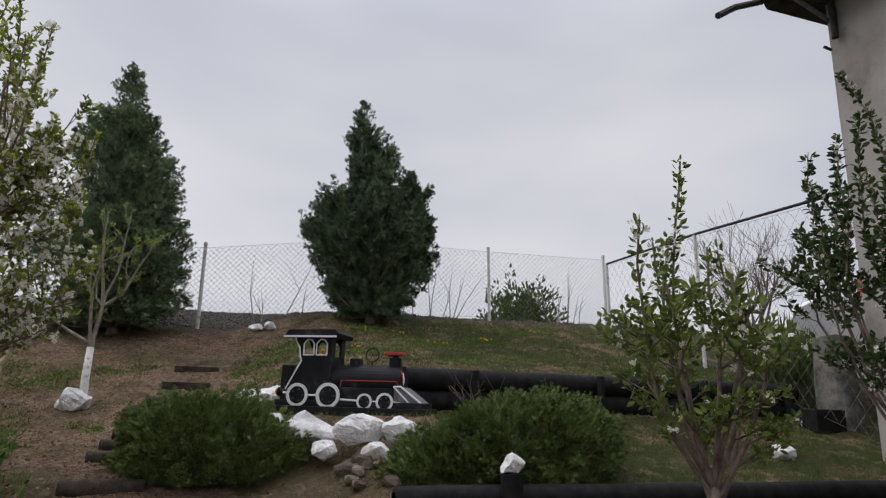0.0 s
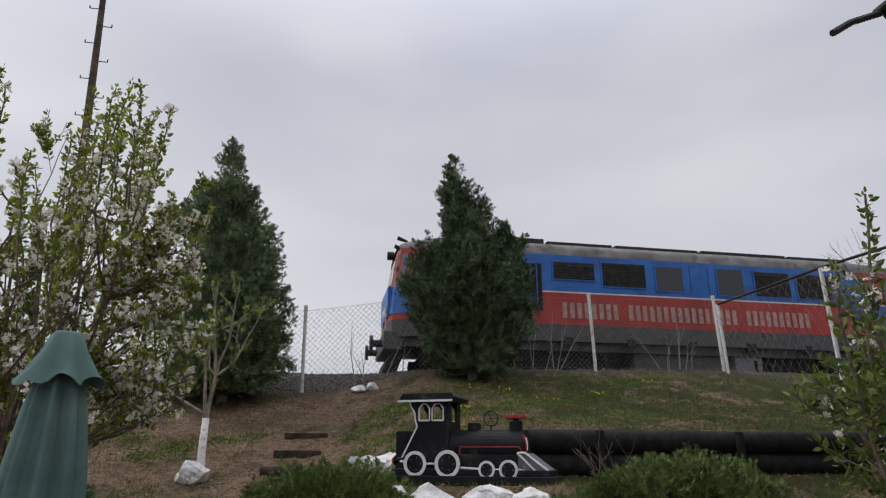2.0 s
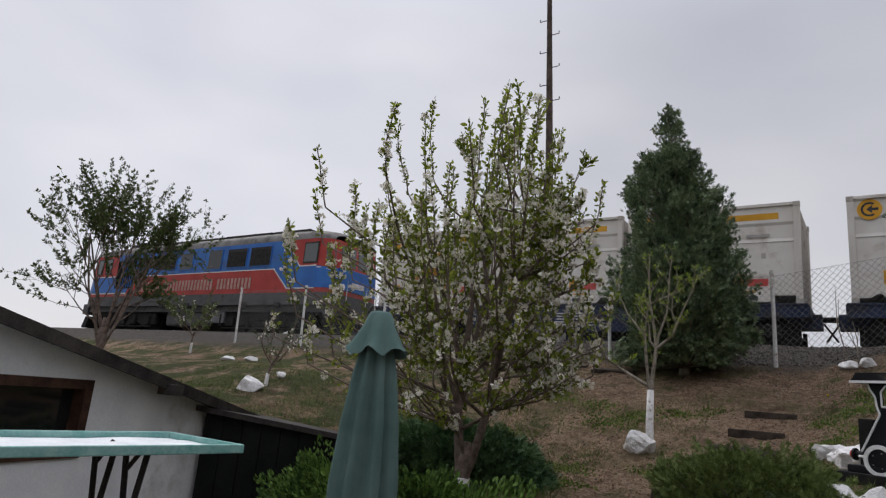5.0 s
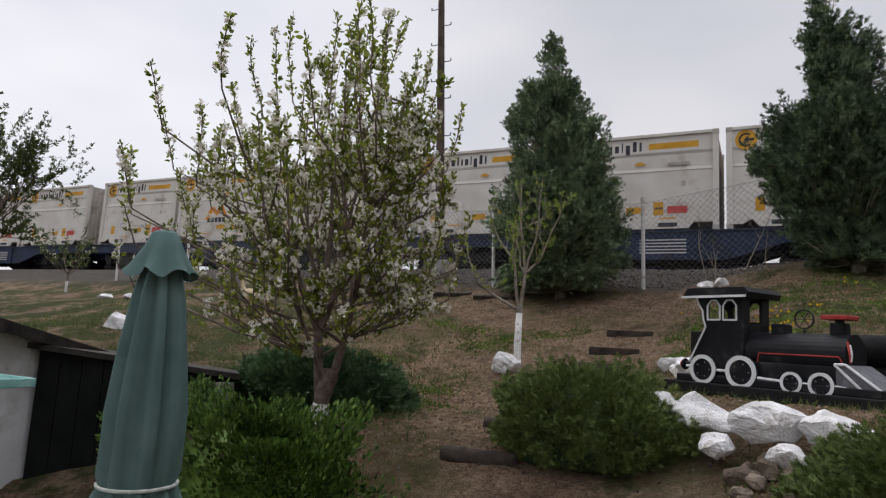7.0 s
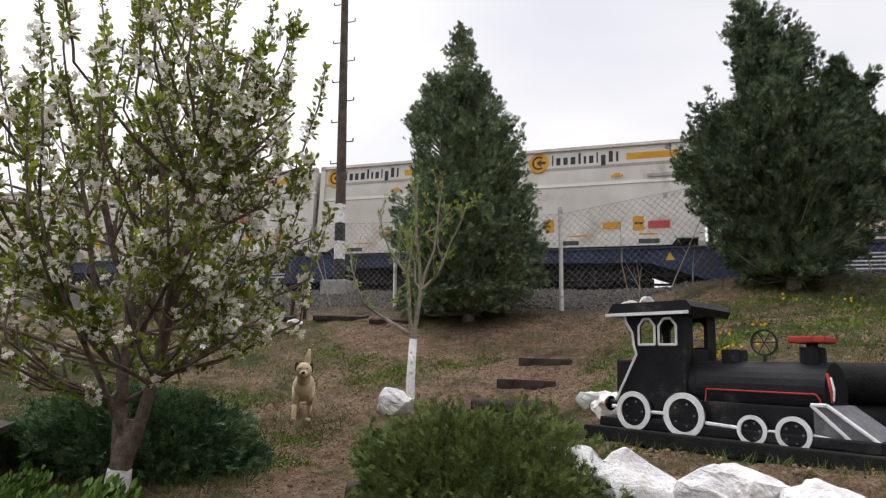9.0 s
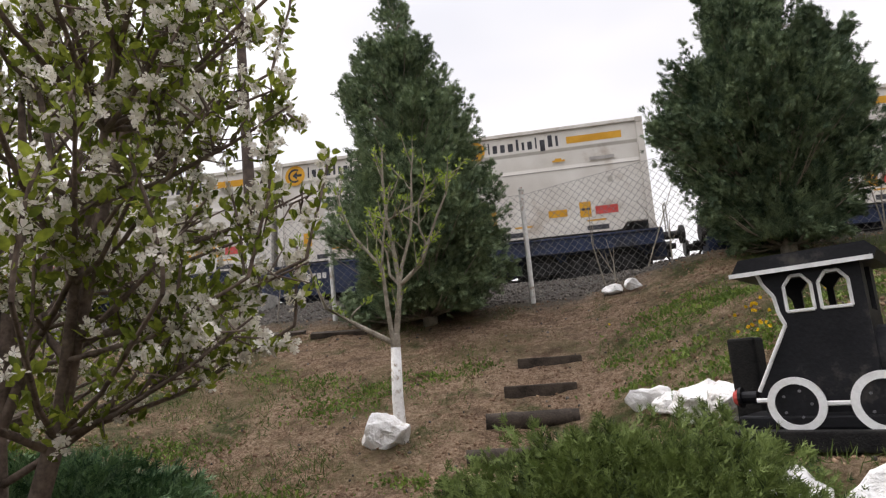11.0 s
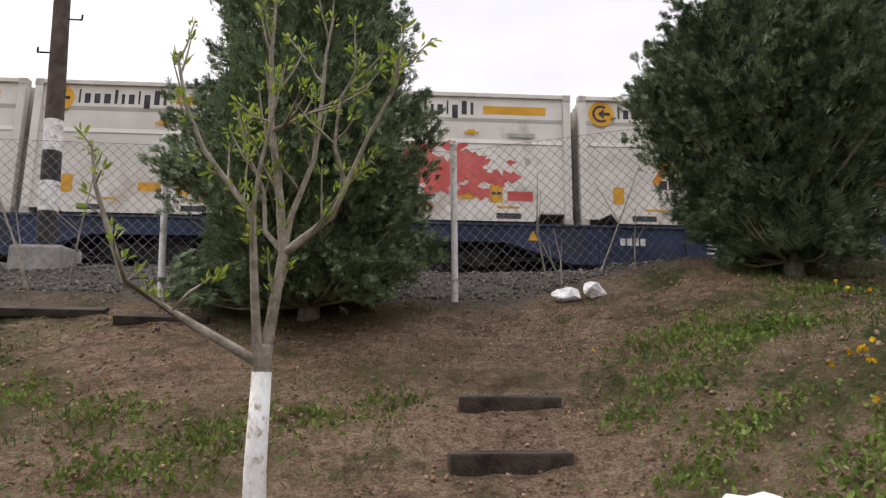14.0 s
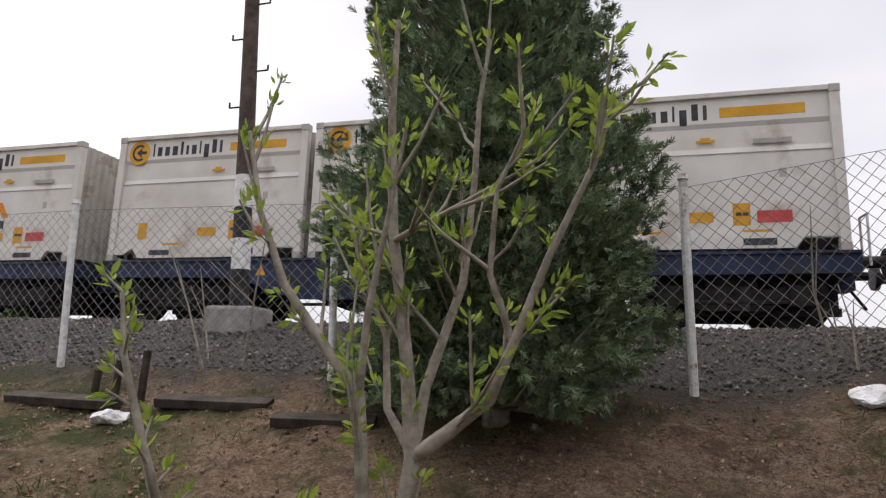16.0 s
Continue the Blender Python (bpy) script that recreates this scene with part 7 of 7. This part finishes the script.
def corner_things():
    x, y = 8.3, 7.35
    z = height(x, y, False)
    t = thing("tree_stump", pose(x, y, z), "tall grey weathered tree stump on the lawn", "stump")
    bm = bmesh.new()
    bmesh.ops.create_cone(bm, cap_ends=True, segments=22, radius1=0.3, radius2=0.23, depth=1.35, matrix=Matrix.Translation((0, 0, 0.55)))
    bmesh.ops.subdivide_edges(bm, edges=[e for e in bm.edges if abs(e.verts[0].co.z - e.verts[1].co.z) > 0.5], cuts=8)
    for v in bm.verts:
        k = 1 + 0.14 * noise.noise(Vector((v.co.x * 7, v.co.y * 7, v.co.z * 1.3)))
        v.co.x *= k
        v.co.y *= k
        if v.co.z > 1.1:
            v.co.z += 0.06 * noise.noise(v.co * 9)
    part("stump_body", bm, STUMP, t)
    ob = part("planter", boxed(7.5, 8.0, 7.0, 7.3, height(7.8, 7.1, False) - 0.02, height(7.8, 7.1, False) + 0.28, bevel=0.02), TAR_WOOD)
    tagged(ob, "black wooden planter box beside the stump", "planter")
    # old boards lying at the crest of the bank
    for k, (x, y, L, a) in enumerate(((-3.9, 12.0, 0.9, 6), (-5.2, 11.9, 1.1, -4), (-2.9, 11.8, 0.7, 12), (-6.6, 11.9, 1.0, 3))):
        ob = part("old_board", boxed(-L / 2, L / 2, -0.07, 0.07, -0.03, 0.04, bevel=0.008), OLD_WOOD)
        ob.matrix_basis = pose(x, y, height(x, y, False) + 0.03, 14, 0, a)
        tagged(ob, "old grey board lying on the bank", "board", "old boards")
    for k, x in enumerate((-5.05, -4.85, -4.6)):
        ob = part("short_stake", rods(((x, 12.05, height(x, 12.05, False) - 0.1), (x + 0.02, 12.05, height(x, 12.05, False) + 0.22 + 0.08 * k), 0.03), sides=8), OLD_WOOD)
        tagged(ob, "short dark stake at the crest of the bank", "stake", "short stakes")
    # white tarpaulin heaps seen beneath the train
    for k, (x, w, h) in enumerate(((-1.2, 4.0, 0.55), (4.0, 3.4, 0.4), (-8.5, 3.0, 0.5), (-15.0, 4.5, 0.55), (-22, 3.0, 0.5), (9.0, 3.0, 0.45))):
        ob = new("white_heap", stone_mesh("white_heap", (w, 1.2, h * 2), 60 + k, WHITE_STONE, 0.2))
        ob.matrix_basis = pose(x, 23.5, 2.45)
        tagged(ob, "pale heap of lime beyond the track", "heap", "pale heaps")


corner_things()


# ---- loose cover on the ground ----
def cover():
    rng = np.random.default_rng(12)

    def spread(name, n, region, keep, shape, faces, mat, size, label, category, up=1.0, flat=0.0, clump=0.0):
        x = region[0] + (region[1] - region[0]) * rng.random(n * 3)
        y = region[2] + (region[3] - region[2]) * rng.random(n * 3)
        sel = [i for i in range(n * 3) if keep(x[i], y[i])][:n]
        pts = np.array([(x[i], y[i], height(x[i], y[i]) + flat) for i in sel])
        along = rng.normal(size=(len(sel), 3)) * 0.55 + np.array([0, 0, up])
        ob = scatter(name, pts, along, size[0] + (size[1] - size[0]) * rng.random(len(sel)), shape, faces, mat, None, rng)
        tagged(ob, label, category, kind="stuff")

    patch = lambda x, y, s=0.0: noise.noise(Vector((x * 0.9 + 3, y * 0.9, 1))) + 0.5 * noise.noise(Vector((x * 2.6, y * 2.6, 4))) + s
    on_path = lambda x, y: abs(x + 0.45 + 0.1 * (10 - y)) < 0.5
    spread("grass", 30000, (-8, 8, 5.3, 12.3), lambda x, y: patch(x, y, 0.12 + 0.07 * min(x, 3)) > 0.1 and not (on_path(x, y) and y > 6), BLADE_SHAPE, BLADE_FACES, GRASS, (0.03, 0.085), "thin green grass in patches on the slope", "grass", 0.7)
    spread("dry_grass", 16000, (-8, 8, 5.3, 12.6), lambda x, y: patch(x + 5, y, 0.1) > 0.05, BLADE_SHAPE, BLADE_FACES, STRAW, (0.03, 0.08), "dry straw-coloured grass on the slope", "grass", 0.35)
    spread("lawn", 22000, (1.6, 8, 5.25, 12.2), lambda x, y: patch(x, y, 0.35) > 0.0, BLADE_SHAPE, BLADE_FACES, GRASS, (0.03, 0.075), "thin green lawn on the terrace", "grass", 0.7)
    spread("rough_grass", 16000, (-10, -1.8, 5.9, 10.4), lambda x, y: patch(x + 2, y, 0.3 - 0.12 * abs(y - 8)) > 0.08, BLADE_SHAPE, BLADE_FACES, GRASS, (0.04, 0.1), "rough green grass on the slope behind the cherry tree", "grass", 0.5)
    # leafy weeds
    centres = [(0.89, 10.83, 1.6), (1.33, 10.57, 1.5), (1.24, 10.5, 1.3), (-1.03, 10.45, 0.7), (0.7, 10.29, 1.1), (0.33, 10.07, 0.8), (0.74, 9.67, 1.2), (-1.44, 10.26, 1.0), (-2.56, 10.33, 1.0), (-1.96, 10.05, 1.2), (1.34, 9.15, 1.5), (1.42, 8.45, 1.2), (0.93, 8.99, 1.4), (0.35, 9.46, 0.8), (-2.23, 9.68, 1.4), (2.6, 9.9, 1.5), (3.4, 10.4, 1.5), (4.4, 10.8, 1.5), (5.2, 11.6, 1.4), (-2.2, 8.2, 1.2), (-1.9, 7.6, 1.0), (-3.4, 9.0, 1.3), (3.0, 8.6, 1.4), (4.0, 9.0, 1.4), (-4.6, 8.8, 1.4), (-1.3, 8.4, 0.8), (1.75, 9.4, 1.3), (6.1, 12.0, 1.3), (2.2, 11.2, 1.2), (2.9, 10.8, 1.2), (-5.5, 9.2, 1.4), (-3.2, 10.5, 1.0)]
    at = []
    for cx, cy, big in centres:
        n = int(330 * big * big)
        s = 0.11 * big
        for q in rng.normal(size=(n, 2)) * s * np.array([1.5, 0.8]):
            at.append((cx + q[0], cy + q[1], height(cx + q[0], cy + q[1])))
    along = rng.normal(size=(len(at), 3)) * 0.8 + np.array([0, 0, 0.7])
    tagged(scatter("leafy_weeds", at, along, 0.018 + 0.03 * rng.random(len(at)), LEAF_SHAPE, LEAF_FACES, WEED, None, rng), "low green weeds in clumps on the slope", "weeds", kind="stuff")
    at = []
    for cx, cy, n in ((1.34, 9.15, 12), (1.42, 8.45, 12), (1.33, 9.68, 9), (2.9, 10.8, 4), (1.75, 9.4, 6), (3.2, 10.1, 5), (4.3, 10.7, 6), (2.3, 11.0, 3), (-4.8, 8.6, 6), (5.5, 11.4, 5), (0.2, 10.8, 1)):
        for q in rng.normal(size=(n, 2)) * np.array([0.1, 0.07]):
            at.append((cx + q[0], cy + q[1], height(cx + q[0], cy + q[1]) + 0.07 + 0.04 * rng.random()))
    tagged(scatter("dandelions", np.repeat(at, 3, axis=0), rng.normal(size=(3 * len(at), 3)) * 0.5, np.full(3 * len(at), 0.03), FLOWER_SHAPE, FLOWER_FACES, YELLOW, None, rng), "yellow dandelion heads in the grass", "flowers", kind="stuff")
    # pebbles and clods
    cube = [(-0.5, -0.4, -0.3), (0.45, -0.5, -0.3), (0.5, 0.4, -0.3), (-0.4, 0.5, -0.3), (-0.3, -0.25, 0.3), (0.3, -0.3, 0.25), (0.28, 0.28, 0.32), (-0.3, 0.3, 0.26)]
    cf = [(4, 5, 6, 7), (3, 2, 1, 0), (0, 1, 5, 4), (1, 2, 6, 5), (2, 3, 7, 6), (3, 0, 4, 7)]
    spread("clods", 9000, (-7, 7, 6.0, 12.6), lambda x, y: patch(x - 7, y, 0.1) > -0.1, cube, cf, CLOD, (0.008, 0.03), "crumbs and clods of brown earth", "earth", 0.2, 0.004)
    spread("gravel", 11000, (-9, 9, 12.6, 15.5), lambda x, y: True, cube, cf, PEBBLE, (0.012, 0.045), "grey gravel on the railway bank", "gravel", 0.2, 0.006)
    spread("pebbles", 1100, (-6, 6, 6.0, 12.6), lambda x, y: True, cube, cf, PEBBLE, (0.008, 0.028), "small pale pebbles on the earth", "pebbles", 0.2, 0.004)


cover()


# ---- the dog ----
def dog():
    t = thing("dog", Matrix(), "cream coloured dog with dark ears trotting down the slope", "dog")

    def blob(name, c, s, mat, parent=t, turn=0.0, label=""):
        bm = bmesh.new()
        bmesh.ops.create_uvsphere(bm, u_segments=18, v_segments=12, radius=1, matrix=Matrix.Translation(c) @ pose(0, 0, 0, turn, 0, 0) @ Matrix.Diagonal((*s, 1)))
        for v in bm.verts:
            v.co += 0.006 * noise.noise_vector(v.co * 20)
        return part(name, bm, mat, parent, label, True)

    # faces -y
    bm = bmesh.new()
    for y, z, r, zz in ((-0.24, 0.36, 0.095, 1.15), (-0.12, 0.35, 0.115, 1.2), (0.05, 0.36, 0.105, 1.05), (0.2, 0.37, 0.1, 1.05)):
        bmesh.ops.create_uvsphere(bm, u_segments=18, v_segments=12, radius=r, matrix=Matrix.Translation((0, y, z)) @ Matrix.Diagonal((0.95, 1.25, zz, 1)))
    part("body", bm, FUR, t, "", True)
    blob("neck", (0, -0.31, 0.44), (0.065, 0.09, 0.1), FUR, turn=35)
    head = blob("head", (0, -0.4, 0.51), (0.075, 0.085, 0.075), FUR)
    blob("muzzle", (0, -0.485, 0.48), (0.038, 0.06, 0.036), FUR, head)
    blob("nose", (0, -0.545, 0.49), (0.017, 0.014, 0.014), DARK_FUR, head, 0, "black nose")
    for s in (-1, 1):
        blob("ear", (s * 0.068, -0.38, 0.54), (0.02, 0.03, 0.05), DARK_FUR, head, 20, "dark drooping ear")
        blob("eye", (s * 0.032, -0.468, 0.53), (0.009, 0.008, 0.009), DARK_FUR, head)
    tail = [(0, 0.28, 0.42), (0, 0.36, 0.52), (0.01, 0.38, 0.64), (0.02, 0.34, 0.72)]
    tube("tail", tail, [0.03, 0.035, 0.03, 0.012], FUR, t, 8)
    legs = []
    for name, x, y in (("front_leg", -0.065, -0.22), ("front_leg", 0.065, -0.22), ("hind_leg", -0.065, 0.22), ("hind_leg", 0.065, 0.22)):
        bm = rods(((0, 0, 0.02), (0, 0.012 if y > 0 else 0, -0.16), 0.045, 0.028), ((0, 0.012 if y > 0 else 0, -0.16), (0, 0, -0.31), 0.026, 0.022), sides=10)
        bmesh.ops.create_uvsphere(bm, u_segments=10, v_segments=8, radius=0.03, matrix=Matrix.Translation((0, -0.015, -0.31)) @ Matrix.Diagonal((0.9, 1.3, 0.7, 1)))
        leg = part(name, bm, FUR, t, "", True)
        leg.matrix_basis = pose(x, y, 0.33)
        legs.append((leg, x, y))
    return t, legs


DOG, DOG_LEGS = dog()


# ---- what moves ----
def motions():
    train_rows = TRAIN_ROWS
    for ob, s in MOVERS:
        near = ob.name.startswith("freight_container")
        walk(ob, [(t, pose(x + s, TRACK - 1.23 if near else TRACK, RAIL + DECK if near else RAIL)) for t, x in train_rows])
    rows = DOG_ROWS
    keyed = []
    for t, x, y, a in rows:
        keyed.append((t, pose(x, y, height(x, y, False), 0, 0, a)))
    walk(DOG, keyed)
    for k, (leg, x, y) in enumerate(DOG_LEGS):
        phase = 0 if k in (0, 3) else math.pi
        rows = [(0, pose(x, y, 0.33)), (7.2, pose(x, y, 0.33))]
        t = 7.3
        while t < 11.0:
            rows.append((t, pose(x, y, 0.33, 26 * math.sin(2 * math.pi * t * 2.2 + phase))))
            t += 0.1
        rows += [(11.1, pose(x, y, 0.33)), (16.0, pose(x, y, 0.33))]
        walk(leg, rows)


TRAIN_ROWS = [(0.0, 24.2), (0.5, 18.5), (1.0, 12.78), (1.5, 7.0), (2.0, 1.0), (2.5, -4.8), (3.0, -10.5), (3.5, -15.85), (4.0, -21.6), (5.0, -33.1), (6.3, -47.8), (7.0, -55.8), (7.5, -61.5), (8.0, -67.12), (8.5, -72.55), (9.0, -78.05), (10.0, -89.3), (11.3, -103.4), (12.0, -111.42), (12.5, -117.1), (13.0, -122.8), (13.5, -128.4), (14.0, -133.6), (14.5, -139.1), (15.0, -144.65), (15.5, -150.3), (16.0, -155.75)]
DOG_ROWS = [(0.0, -2.72, 9.15, -95), (0.7, -4.1, 8.7, -85), (1.6, -6.4, 6.9, -55), (2.4, -7.4, 6.0, -60), (3.2, -7.45, 6.0, -130), (5.4, -7.5, 6.1, -190), (5.9, -7.4, 7.6, -190), (6.3, -7.14, 8.91, -240), (7.0, -6.3, 9.7, -265), (8.0, -4.2, 9.7, -280), (8.4, -3.35, 8.95, -292), (8.6, -3.02, 8.86, -302), (8.8, -2.72, 8.76, -318), (9.0, -2.4, 8.65, -330), (9.2, -2.18, 8.6, -332), (9.8, -1.6, 7.2, -345), (10.5, -1.7, 4.6, -365), (11.2, -2.0, 2.6, -370), (12.0, -2.3, 1.5, -370), (16.0, -2.3, 1.45, -370)]
motions()
